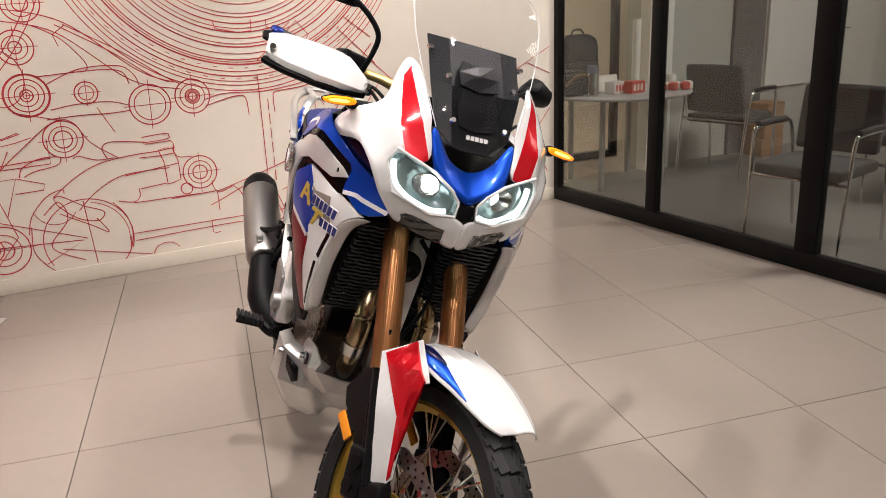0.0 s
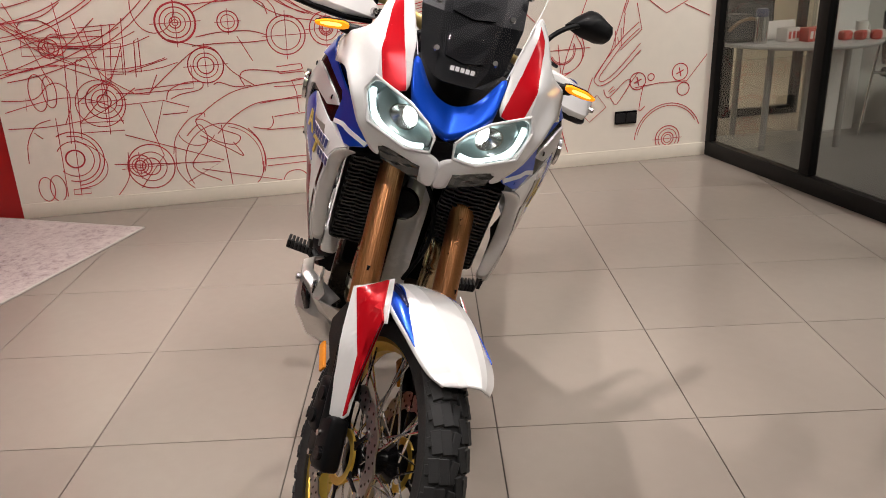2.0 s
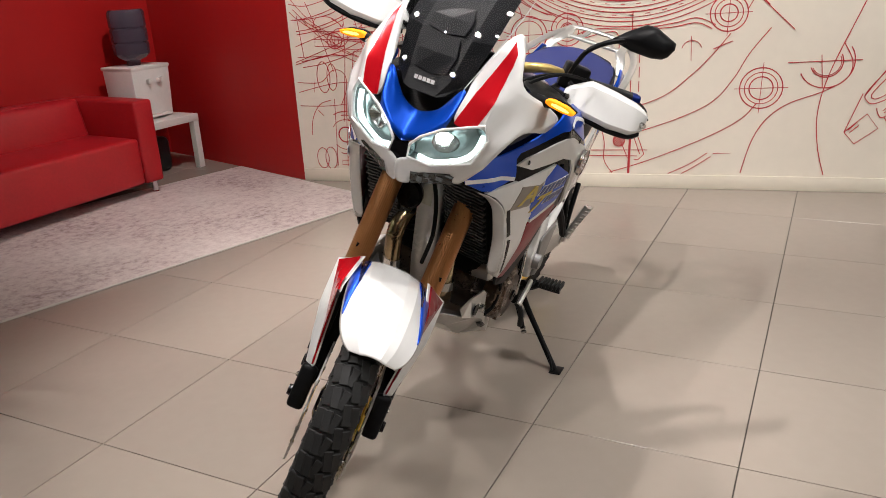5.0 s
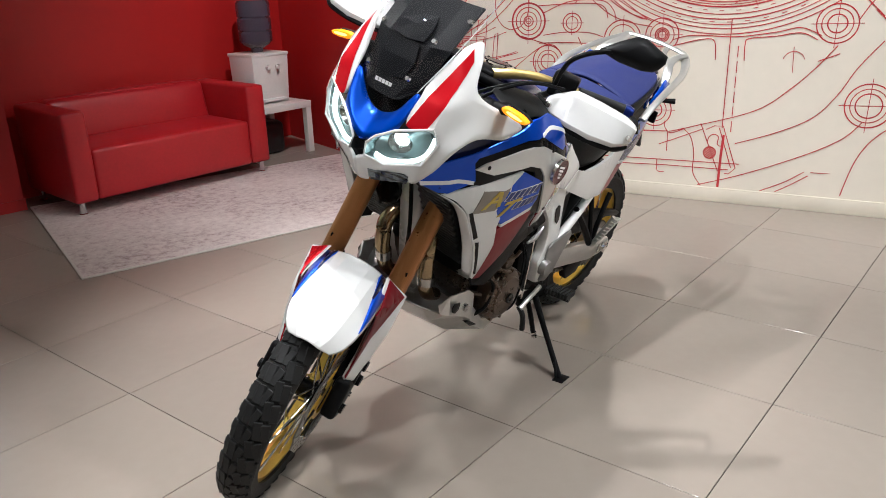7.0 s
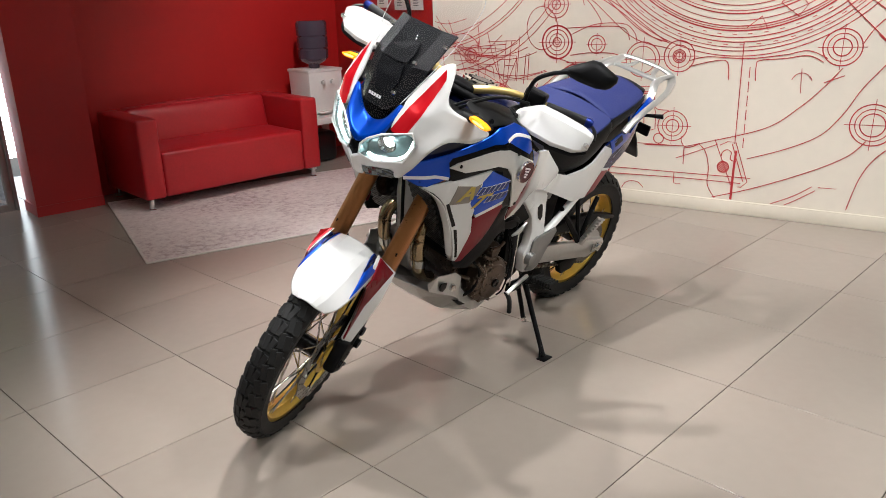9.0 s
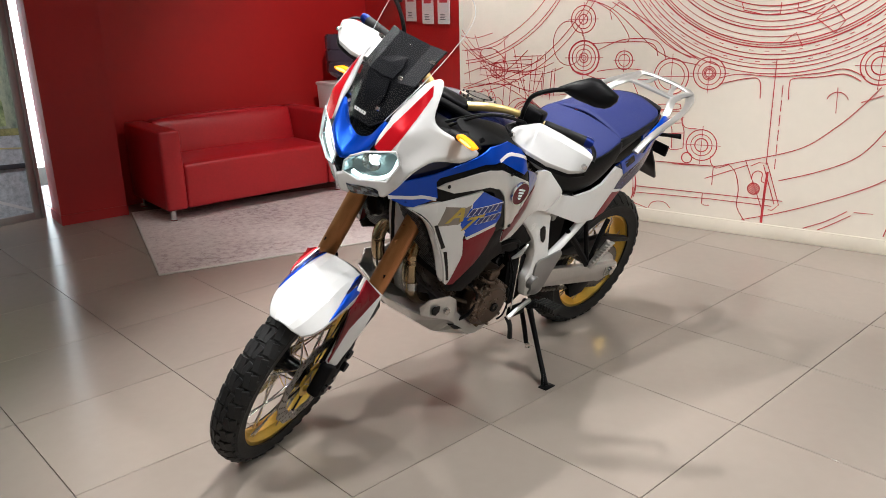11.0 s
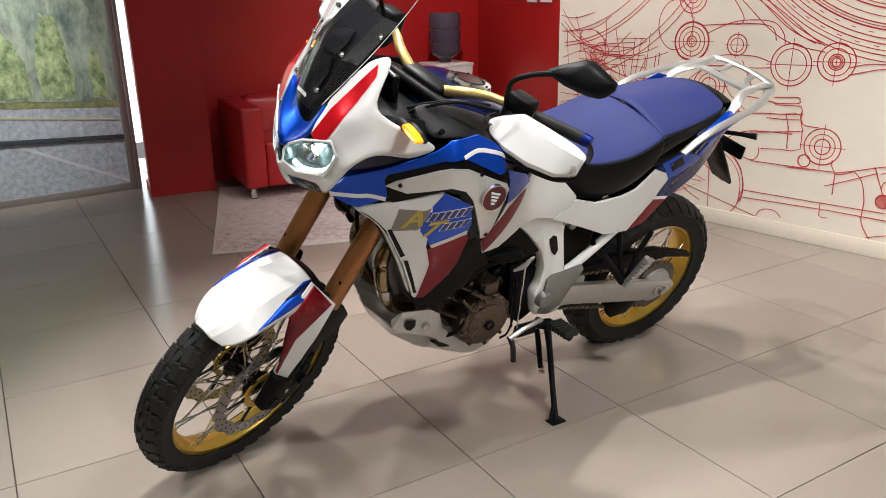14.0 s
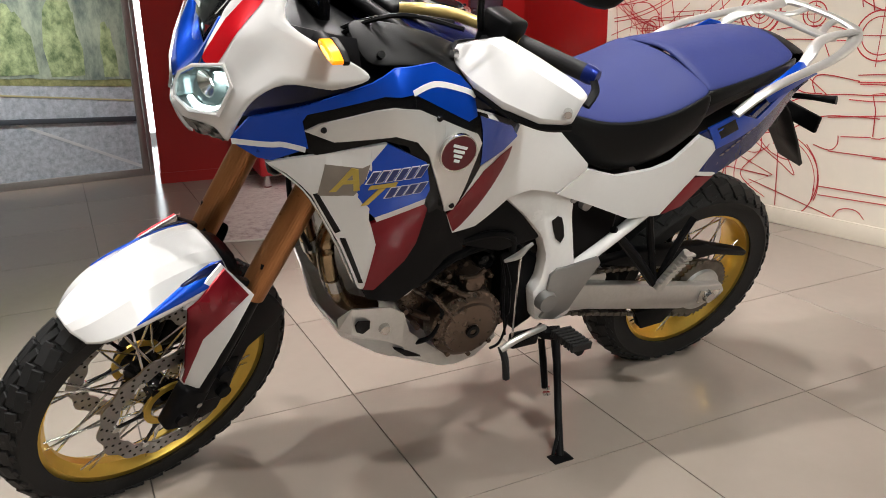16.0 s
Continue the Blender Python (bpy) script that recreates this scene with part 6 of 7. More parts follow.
def stroke(bm, pts, width, bends=1, dash=0):
    """A flat printed line on the mural wall through (x, z) points."""
    path = smooth_path([(x, 0, z) for x, z in pts], bends) if bends > 1 else [Vector((x, 0, z)) for x, z in pts]
    rows = []
    for i, p in enumerate(path):
        d = (path[min(i + 1, len(path) - 1)] - path[max(i - 1, 0)])
        if d.length < 1e-6:
            continue
        d.normalize()
        w = Vector((-d.z, 0, d.x)) * width * 0.49
        rows.append([(p + w), (p - w)])
    LAYER[0] += 1
    for i, (a, b) in enumerate(zip(rows, rows[1:])):
        if dash and i % dash == dash - 1:
            continue
        q = [a[0], a[1], b[1], b[0]]
        if all(-1.0 < v.x < 3.24 and 0.085 < v.z < 2.95 for v in q):
            top = [bm.verts.new((v.x, 4.2985 - 0.00001 * LAYER[0], v.z)) for v in q]
            bm.faces.new(top)


def ring_line(bm, x, z, r, width, a0=0.0, a1=360.0, n=40, squash=1.0):
    m = max(6, int(n * abs(a1 - a0) / 360))
    stroke(bm, [(x + r * squash * math.cos(radians(a0 + (a1 - a0) * k / m)), z + r * math.sin(radians(a0 + (a1 - a0) * k / m))) for k in range(m + 1)], width)


bm = bmesh.new()
_rings = [(1.89, .60, (.115, .089, .064)), (1.69, 1.02, (.10, .075, .047)), (.79, .955, (.094, .067, .039, .03, .022)), (.775, .525, (.094, .065, .04)), (-.03, 1.03, (.109, .104, .082, .055, .03, .016)),
          (-.04, 1.27, (.085, .058, .03)), (.25, 1.02, (.057, .037)), (.56, .93, (.108, .082)), (.10, .79, (.097, .068, .045)), (.69, .44, (.032,)), (-.28, .24, (.129, .085, .05)), (.02, 1.48, (.089, .063, .036)),
          (-.47, .63, (.096, .066, .037)), (-.70, .93, (.05, .03)), (-.34, .25, (.063, .045, .03)), (2.73, .52, (.054,)), (3.02, .56, (.054,)), (2.82, .54, (.022,)), (3.05, .45, (.042,)), (2.96, .13, (.085, .065, .042, .027))]
for _x, _z, _rs in _rings:
    for _k, _r in enumerate(_rs):
        ring_line(bm, _x, _z, _r, 0.0065 if _k % 2 == 0 else 0.005)
    if len(_rs) > 1:
        _r = _rs[0] * 1.25
        stroke(bm, [(_x - _r, _z - 0.02 * _r), (_x + _r, _z + 0.02 * _r)], 0.0035)
        stroke(bm, [(_x - 0.03 * _r, _z - _r), (_x + 0.03 * _r, _z + _r)], 0.0035)
for _x, _z in ((2.73, .52), (3.02, .56)):
    stroke(bm, [(_x - .025, _z - .012), (_x + .025, _z + .012)], 0.008)
    stroke(bm, [(_x + .008, _z - .028), (_x - .008, _z + .028)], 0.008)
ring_line(bm, 2.96, .13, .234, .006, 20, 178)
ring_line(bm, 2.96, .13, .219, .005, 30, 170)
ring_line(bm, 2.22, .74, .142, .006, 205, 395)
ring_line(bm, 2.22, .74, .083, .006, 200, 390)
ring_line(bm, 2.22, .74, .074, .004, 205, 385)
ring_line(bm, .14, .23, .229, .005, -20, 210)
ring_line(bm, .14, .23, .209, .004, -10, 80)
ring_line(bm, -.68, .32, .154, .006, -90, 120)
ring_line(bm, -.68, .32, .131, .006, -110, 100)
ring_line(bm, -.68, .32, .10, .005, -140, 150)
ring_line(bm, -.68, .32, .05, .009)
part("boss_drawing", bm, M_INK, wall_mural, "red printed rings of bolt bosses", smooth=False)["kind"] = "stuff"
bm = bmesh.new()
# the large wheel, drawn as many arcs
for _k, (_r, _w) in enumerate(((1.023, .005), (.994, .005), (.972, .004), (.943, .006), (.917, .005), (.878, .008), (.865, .004), (.852, .006), (.82, .004), (.782, .007), (.765, .004), (.735, .005), (.701, .006), (.68, .004), (.654, .006), (.62, .005), (.60, .004), (.55, .005), (.50, .004))):
    ring_line(bm, 1.12, 1.985, _r, _w, 170 + 3 * (_k % 4), 368 - 5 * (_k % 3), 120)
for _k in range(60):
    ring_line(bm, 1.12, 1.985, .958 if _k % 2 else .898, .004, 190 + 2.8 * _k, 191.6 + 2.8 * _k, 200)
for _r in (.96, 1.03, 1.05, 1.22, 1.26):
    ring_line(bm, -1.05, 2.02, _r, .005, 275, 350, 90)
part("wheel_drawing", bm, M_INK, wall_mural, "red printed arcs of a large wheel", smooth=False)["kind"] = "stuff"
bm = bmesh.new()
for _c in ([(1.81, .085), (1.86, .29), (1.93, .42), (2.04, .51), (2.22, .58), (2.33, .65), (2.35, .74), (2.3, .84)], [(2.42, 1.16), (2.35, .98), (2.24, .68), (2.2, .46), (2.22, .26), (2.27, .085)], [(1.39, .085), (1.52, .15), (1.62, .22)], [(.02, 1.12), (.4, 1.13), (.47, 1.05)], [(-.08, 1.4), (.16, 1.33), (.48, 1.07), (.73, 1.0)], [(-.08, 1.46), (.2, 1.38), (.52, 1.12), (.7, 1.04)], [(-.06, .4), (.02, .46), (.05, .36), (-.05, .22), (.1, .12)], [(.3, .66), (.28, .72), (.33, .75), (.5, .73)],):
    stroke(bm, _c, .0052, 8)
for _c in ([(1.86, 1.09), (2.04, .92)], [(2.66, 1.12), (2.54, .72), (2.43, .55)], [(2.71, .48), (2.88, .5), (3.07, .5), (3.2, .66)], [(2.02, .74), (2.4, .75)], [(2.21, .6), (2.19, .78)], [(2.74, 1.04), (2.9, .93), (3.2, 1.08)], [(3.02, .98), (3.2, .9)], [(2.58, .8), (2.6, .72), (2.74, .84), (2.7, 1.0)],):
    stroke(bm, _c, .0048, 1)
for _c in ([(-.11, .95), (.14, .88)], [(0.0, .2), (.45, .09)], [(.14, .45), (.16, .09)], [(-.28, .6), (-.2, .3), (-.35, .12)], [(.36, .8), (.29, .94)], [(-.32, .78), (-.1, .84)], [(-.3, .68), (.02, .7)], [(-.3, .66), (.02, .67), (.02, .8)],):
    stroke(bm, _c, .0048, 1)
ring_line(bm, 1.50, .82, .055, .004, 15, 165)
stroke(bm, [(1.50, .76), (1.495, .90)], .0035)
ring_line(bm, .0, .45, .11, .004, 200, 330)
part("curve_drawing", bm, M_INK, wall_mural, "red printed long curves", smooth=False)["kind"] = "stuff"
bm = bmesh.new()
# pipes, bands, housings and the plug, drawn line by line
for _c in ([(.114, .399), (.207, .484), (.339, .555), (.485, .571), (.611, .572)], [(.001, .489), (.123, .580), (.251, .640), (.416, .665), (.561, .672), (.658, .684)], [(.000, .485), (.021, .433), (.107, .356), (.203, .331), (.235, .376), (.137, .424), (.040, .488), (.000, .485)], [(.195, .344), (.243, .259), (.160, .311), (.015, .397)], [(.062, 1.076), (.233, 1.144), (.426, 1.148), (.498, 1.097), (.519, 1.034)], [(.068, .947), (.204, .966), (.359, .964), (.455, .936)], [(.041, .899), (.195, .906), (.350, .903), (.451, .909)], [(-.222, .662), (-.114, .752), (.025, .860), (.107, .893), (.169, .863), (.230, .759), (.354, .661)],):
    stroke(bm, _c, 0.0050, 8)
for _c in ([(-.138, .615), (-.115, .666), (-.030, .702), (.065, .700), (.051, .660), (-.059, .639), (-.116, .616)], [(.129, .681), (.161, .692), (.244, .662), (.334, .663)], [(-.146, .304), (-.120, .398), (-.037, .493), (.046, .526), (.056, .503)], [(.288, .419), (.347, .334), (.364, .218), (.325, .110), (.271, .068)], [(.319, .422), (.399, .405), (.434, .434), (.434, .478)], [(-.129, .345), (-.140, .216), (-.098, .132), (-.048, .079)],):
    stroke(bm, _c, 0.0050, 8)
for _c in ([(-.392, .435), (.129, .242), (-.088, .130)], [(.129, .242), (.269, .084)], [(.107, .356), (.103, .077)], [(.158, 1.265), (.140, 1.323), (.203, 1.368)], [(-.405, .601), (-.157, .613), (-.230, .413)], [(-.157, .613), (-.024, .566), (-.039, .536), (-.172, .532)], [(-.478, .269), (-.240, .253), (.107, .234)], [(-.279, .749), (-.260, .945), (-.236, .958), (-.247, .775)], [(-.400, .671), (-.224, .652), (-.168, .757)],):
    stroke(bm, _c, 0.0050, 1)
for _c in ([(.157, 1.372), (.395, 1.228), (.577, 1.092), (.677, 1.042)], [(.196, 1.371), (.446, 1.223), (.651, 1.077), (.726, 1.031)], [(.050, 1.374), (.172, 1.301), (.268, 1.181), (.265, 1.133), (.191, 1.133)], [(.851, .929), (.965, .955), (1.189, .949), (1.399, .975), (1.519, .999), (1.623, .959)], [(.854, .895), (1.013, .933), (1.081, .924), (1.094, .822)], [(1.248, .821), (1.245, .906), (1.265, .940), (1.401, .954), (1.522, .972), (1.605, .937)], [(1.706, .909), (1.620, .799), (1.511, .684), (1.334, .549), (1.004, .441), (.863, .401)], [(1.918, .935), (1.815, .797), (1.736, .653), (1.630, .525), (1.453, .431), (1.241, .354)],):
    stroke(bm, _c, 0.0050, 8)
for _c in ([(1.869, .510), (1.783, .415), (1.592, .306), (1.257, .162), (.887, .043)], [(1.887, 1.177), (1.833, 1.117), (1.787, 1.035)], [(1.413, .055), (1.526, .120), (1.641, .199)],):
    stroke(bm, _c, 0.0050, 8)
for _c in ([(1.653, .219), (1.751, .221), (1.754, .057)], [(1.794, .062), (1.854, .399)], [(.947, 1.354), (.961, 1.311), (1.085, 1.283), (1.159, 1.290), (1.161, 1.350)], [(1.249, 1.348), (1.247, 1.306), (1.328, 1.283), (1.385, 1.324)],):
    stroke(bm, _c, 0.0050, 1)
for _c in ([(1.350, 1.262), (1.424, 1.333), (1.492, 1.250), (1.449, 1.188), (1.350, 1.262)], [(1.174, 1.124), (1.253, 1.189), (1.292, 1.114)], [(1.684, 1.268), (1.902, 1.057)], [(1.618, .825), (1.721, .867)], [(1.722, 1.337), (1.882, 1.216)],):
    stroke(bm, _c, 0.0050, 1)
for _c in ([(-1.005, 1.168), (-.883, 1.150), (-.728, 1.185)], [(-1.019, 1.066), (-.855, 1.071), (-.701, 1.100), (-.601, 1.164)], [(-1.027, .785), (-.805, .862), (-.606, .944), (-.445, 1.075)], [(-1.009, .778), (-.731, .843), (-.584, .804), (-.405, .713)], [(-.705, 1.066), (-.653, 1.031), (-.640, .979)], [(-.835, 1.019), (-.826, 1.060), (-.797, 1.079), (-.722, 1.077), (-.670, 1.048), (-.636, 1.013)], [(-1.004, .670), (-.828, .667), (-.743, .737), (-.685, .743), (-.644, .699), (-.650, .610), (-.691, .520)], [(-1.036, .516), (-.769, .513), (-.533, .554), (-.295, .693)], [(-.923, .316), (-.905, .429), (-.846, .521), (-.765, .550)], [(-.862, .485), (-.824, .447)],):
    stroke(bm, _c, 0.0046, 8)
for _c in ([(-.623, .427), (-.582, .822), (-.552, .856), (-.522, .855), (-.510, .785)], [(-1.034, .878), (-.715, .981), (-.414, 1.013)], [(-1.013, .597), (-.675, .664), (-.452, .607), (-.387, .498)], [(-.662, .427), (-.571, .371), (-.520, .296), (-.527, .221), (-.592, .164), (-.692, .145)], [(-.614, .627), (-.519, .697), (-.400, .765)], [(-.614, .519), (-.444, .696), (-.331, .919)], [(-.503, .068), (-.414, .183), (-.394, .333)], [(-.634, 1.030), (-.636, .840), (-.683, .409)], [(-.561, 1.095), (-.471, .802), (-.298, .658)],):
    stroke(bm, _c, 0.0046, 8)
for _c in ([(-.947, 1.091), (-.924, .829)], [(-.879, 1.174), (-.794, .949), (-.724, .736)], [(-.838, .991), (-.417, .979)], [(-.844, .943), (-.422, .932)], [(-.827, .991), (-.839, .898), (-.631, .892)], [(-.970, .830), (-.580, .839)], [(-.638, 1.165), (-.621, .978)], [(-.646, .927), (-.441, .922)], [(-.651, .876), (-.465, .871)], [(-.560, 1.028), (-.339, 1.038)], [(-.412, 1.040), (-.468, .444)], [(-.368, 1.039), (-.408, .765)], [(-.614, .519), (-.385, .516)], [(-.619, .464), (-.390, .462)], [(-1.001, .688), (-.866, .675), (-.875, .602), (-1.011, .615)], [(-1.019, .553), (-.842, .558)], [(-1.034, .290), (-.874, .290)], [(-1.031, .252), (-.967, .252)], [(-1.015, .190), (-.700, .252)], [(-1.021, .144), (-.889, .163)],):
    stroke(bm, _c, 0.0042, 1)
for _c in ([(-.737, .557), (-.756, .106)], [(-.652, .592), (-.684, .106)], [(-.645, .145), (-.637, .068)], [(-.414, .938), (-.330, .936), (-.344, .771), (-.429, .773)], [(-.420, .870), (-.336, .868)], [(-1.013, .742), (-.991, .058)], [(-1.034, .706), (-1.016, .058)], [(-1.023, .065), (-.464, .065)], [(-.741, .059), (-.473, .389)], [(-.720, .145), (-.629, .145), (-.632, .114), (-.723, .114), (-.720, .145)], [(-.505, 1.026), (-.447, .660)], [(-.307, 1.070), (-.333, .764)],):
    stroke(bm, _c, 0.0042, 1)
for _c in ([(2.717, .884), (2.614, .796), (2.512, .674), (2.436, .565), (2.447, .523), (2.487, .510), (2.585, .563), (2.739, .716)], [(2.722, .847), (2.619, .759), (2.530, .649), (2.466, .561), (2.493, .536), (2.581, .595), (2.734, .756)], [(2.421, .565), (2.348, .348)], [(2.623, .946), (2.614, .796)], [(2.646, 1.028), (2.617, .946)], [(2.565, .842), (2.564, .735)], [(2.600, .857), (2.605, .750)], [(2.499, .484), (2.509, .452), (2.541, .435), (2.648, .530), (2.679, .514), (2.605, .402), (2.577, .386), (2.541, .435)], [(2.667, .498), (2.729, .577)], [(2.769, .497), (2.747, .336), (2.788, .359)],):
    stroke(bm, _c, 0.0050, 8)
for _c in ([(2.348, .348), (2.407, .282), (2.519, .370), (2.455, .452), (2.348, .348)], [(2.368, .361), (2.409, .404), (2.420, .387), (2.376, .345)], [(2.468, .338), (2.705, .081)], [(2.504, .370), (2.766, .081)], [(2.442, .295), (2.516, .079)], [(2.531, .468), (2.563, .499), (2.577, .483), (2.538, .458)],):
    stroke(bm, _c, 0.0050, 1)
part("pipe_drawing", bm, M_INK, wall_mural, "red printed pipes, housings and a plug", smooth=False)["kind"] = "stuff"
bm = bmesh.new()
# housing with a hatched bolt, bands and long parallel lines
for _c in [[(.791, .365), (.903, .055)], [(.811, .323), (.878, .350), (1.062, .430)], [(.858, .401), (.858, .285), (.854, .057)], [(1.044, .460), (1.159, .184), (1.185, .058)], [(1.077, .426), (1.121, .450), (1.170, .451), (1.255, .210), (1.221, .174), (1.198, .175)], [(1.149, .440), (1.230, .211)], [(1.170, .441), (1.161, .060)], [(1.185, .411), (1.177, .057)], [(1.068, .256), (1.080, .059)], [(1.117, .261), (1.138, .066)], [(.373, .226), (.804, .230), (1.273, .236)], [(.374, .184), (.856, .198), (1.216, .198)], [(.829, .232), (.804, .230), (.804, .162), (.822, .154), (.850, .157)], [(.901, .085), (1.038, .129)], [(.915, .056), (1.048, .102)], [(.541, .299), (.537, .055)], [(.451, .063), (.671, .062)], [(.602, .394), (.858, .404)], [(1.166, 1.047), (1.164, .441)]]:
    stroke(bm, _c, .0050, 1)
for _c in [[(.501, .718), (.641, .723), (.650, .705), (.648, .655)], [(.461, .646), (.568, .645), (.648, .652)], [(.591, .490), (.587, .607), (.565, .677), (.608, .685), (.641, .679), (.664, .600), (.664, .499), (.621, .484), (.584, .482)], [(.375, .557), (.662, .592)], [(.446, .474), (.583, .487)], [(.397, .400), (.839, .402)], [(.552, 1.040), (.538, .073)], [(.084, .194), (.250, .074)], [(.311, .161), (.258, .080)]]:
    stroke(bm, _c, .0050, 1)
for _c in [[(.944, .427), (.991, .379), (1.017, .284), (1.019, .169), (1.073, .083)], [(1.089, .355), (1.096, .384), (1.122, .401), (1.148, .386), (1.145, .344), (1.174, .330)], [(.459, .091), (.484, .129), (.528, .144), (.572, .138), (.605, .107)], [(.835, .464), (.841, .424), (.875, .394), (.945, .420)], [(.648, .655), (.673, .626), (.745, .622)], [(.353, .215), (.338, .134), (.285, .060)], [(.489, .757), (.615, .766), (.631, .753), (.621, .735), (.492, .726)]]:
    stroke(bm, _c, .0050, 8)
stroke(bm, [(1.212, .901 - .503 * k / 24) for k in range(25)], .0048, 1, 4)
ring_line(bm, 1.105, .292, .034, .006)
for _k in range(6):
    _u = -.026 + .0104 * _k
    _h = math.sqrt(.034 ** 2 - _u ** 2)
    stroke(bm, [(1.105 + (_u - _h) * .7071, .292 + (-_u - _h) * .7071), (1.105 + (_u + _h) * .7071, .292 + (-_u + _h) * .7071)], .006)
stroke(bm, [(1.176, .40), (1.170, .29), (1.166, .09)], .014)
part("housing_drawing", bm, M_INK, wall_mural, "red printed housing with a hatched bolt", smooth=False)["kind"] = "stuff"
bm = bmesh.new()
# crowded corner beside the red wall
for _x, _z, _r, _sq in ((-.80, .70, .10, .45), (-.74, .70, .085, .4), (-.86, .16, .07, .6), (-.80, .16, .075, .55), (-.66, .95, .055, 1), (-.49, .62, .13, 1), (-.14, 1.12, .14, .8)):
    ring_line(bm, _x, _z, _r, .005, squash=_sq)
for _k in range(5):
    ring_line(bm, -.60 + .08 * _k, 1.50 + .03 * (_k % 3), .55 + .05 * _k, .0042, 205 + 4 * _k, 300 - 3 * _k, 60)
mural_ink = part("mural_drawing", bm, M_INK, wall_mural, "red printed engine line drawing", smooth=False)
mural_ink["kind"] = "stuff"

# wall socket
sock = empty("wall_socket", pose(2.655, 4.295, .295))
part("cover", box(-.075, -.010, -.042, .075, 0, .042, .003), M_BLACKG, sock)
for _k in (-1, 1):
    part("insert", box(-.034 + .036 * _k, -.013, -.030, .034 + .036 * _k - .002, -.008, .030, .002), M_BLACKPL, sock)
tagged(sock, "black double wall socket on the mural wall", "socket")

# ---- rug ----
M_RUG = mat("worn_beige_rug", (0.47, 0.40, 0.36), 0.95, vary=0.0, bump=0.5, bscale=260)
_nt = M_RUG.node_tree
_b = _nt.nodes["Principled BSDF"]
_tc = _nt.nodes["Texture Coordinate"]
_n1, _n2 = _nt.nodes.new("ShaderNodeTexNoise"), _nt.nodes.new("ShaderNodeTexNoise")
_n1.inputs["Scale"].default_value, _n1.inputs["Detail"].default_value, _n1.inputs["Roughness"].default_value = 22.0, 9, 0.8
_n2.inputs["Scale"].default_value, _n2.inputs["Detail"].default_value = 1.4, 4
for _n in (_n1, _n2):
    _nt.links.new(_tc.outputs["Object"], _n.inputs["Vector"])
_cr = _nt.nodes.new("ShaderNodeValToRGB")
_cr.color_ramp.elements[0].position, _cr.color_ramp.elements[0].color = 0.34, (0.22, 0.15, 0.15, 1)
_cr.color_ramp.elements[1].position, _cr.color_ramp.elements[1].color = 0.62, (0.66, 0.58, 0.55, 1)
_e = _cr.color_ramp.elements.new(0.47)
_e.color = (0.52, 0.43, 0.415, 1)
_mx = _nt.nodes.new("ShaderNodeMath")
_mx.operation = "MULTIPLY_ADD"
_mx.inputs[1].default_value, _mx.inputs[2].default_value = 0.35, -0.02
_nt.links.new(_n2.outputs["Fac"], _mx.inputs[0])
_ad = _nt.nodes.new("ShaderNodeMath")
_ad.operation = "MULTIPLY_ADD"
_ad.inputs[1].default_value = 0.68
_nt.links.new(_n1.outputs["Fac"], _ad.inputs[0])
_nt.links.new(_mx.outputs[0], _ad.inputs[2])
_nt.links.new(_ad.outputs[0], _cr.inputs[0])
_nt.links.new(_cr.outputs[0], _b.inputs["Base Color"])
rug = empty("rug", flat((-1.363, 1.880), (-.300, 3.888)))
part("rug_field", box(.012, .012, .001, 2.258, 1.558, .008, .002, 1), M_RUG, rug)
for _a in ((0, 0, 2.27, .014), (0, 1.556, 2.27, 1.57), (0, .014, .014, 1.556), (2.256, .014, 2.27, 1.556)):
    part("edge_binding", box(_a[0], _a[1], .001, _a[2], _a[3], .009, .002, 1), mat("rug_binding", (0.55, 0.50, 0.46), 0.9) if "rug_binding" not in MATS else MATS["rug_binding"], rug)
tagged(rug, "worn beige and mauve short-pile rug with a pale edge", "rug")

# ---- sofa ----
SOFA = flat((-2.235, 2.574), (-1.881, 3.946))
sofa = empty("sofa", SOFA)
tagged(sofa, "red leatherette two-seat sofa with chrome legs", "sofa")
SL, SD = 1.417, .70


def cushion(x0, y0, z0, x1, y1, z1, bevel=.022, puff=0.0):
    b = box(x0, y0, z0, x1, y1, z1)
    bmesh.ops.subdivide_edges(b, edges=b.edges[:], cuts=5, use_grid_fill=True)
    c = Vector(((x0 + x1) / 2, (y0 + y1) / 2, (z0 + z1) / 2))
    h = Vector(((x1 - x0) / 2, (y1 - y0) / 2, (z1 - z0) / 2))
    for v in b.verts:
        u = [(v.co[i] - c[i]) / h[i] for i in range(3)]
        for i in range(3):
            if abs(abs(u[i]) - 1) < 1e-4:
                j, k = [a for a in range(3) if a != i]
                v.co[i] += math.copysign(puff * (1 - u[j] ** 2) * (1 - u[k] ** 2), u[i])
    sharp = [e for e in b.edges if e.calc_face_angle(0) > 1.2]
    bmesh.ops.bevel(b, geom=sharp, offset=bevel, segments=3, affect="EDGES", profile=.5)
    return b


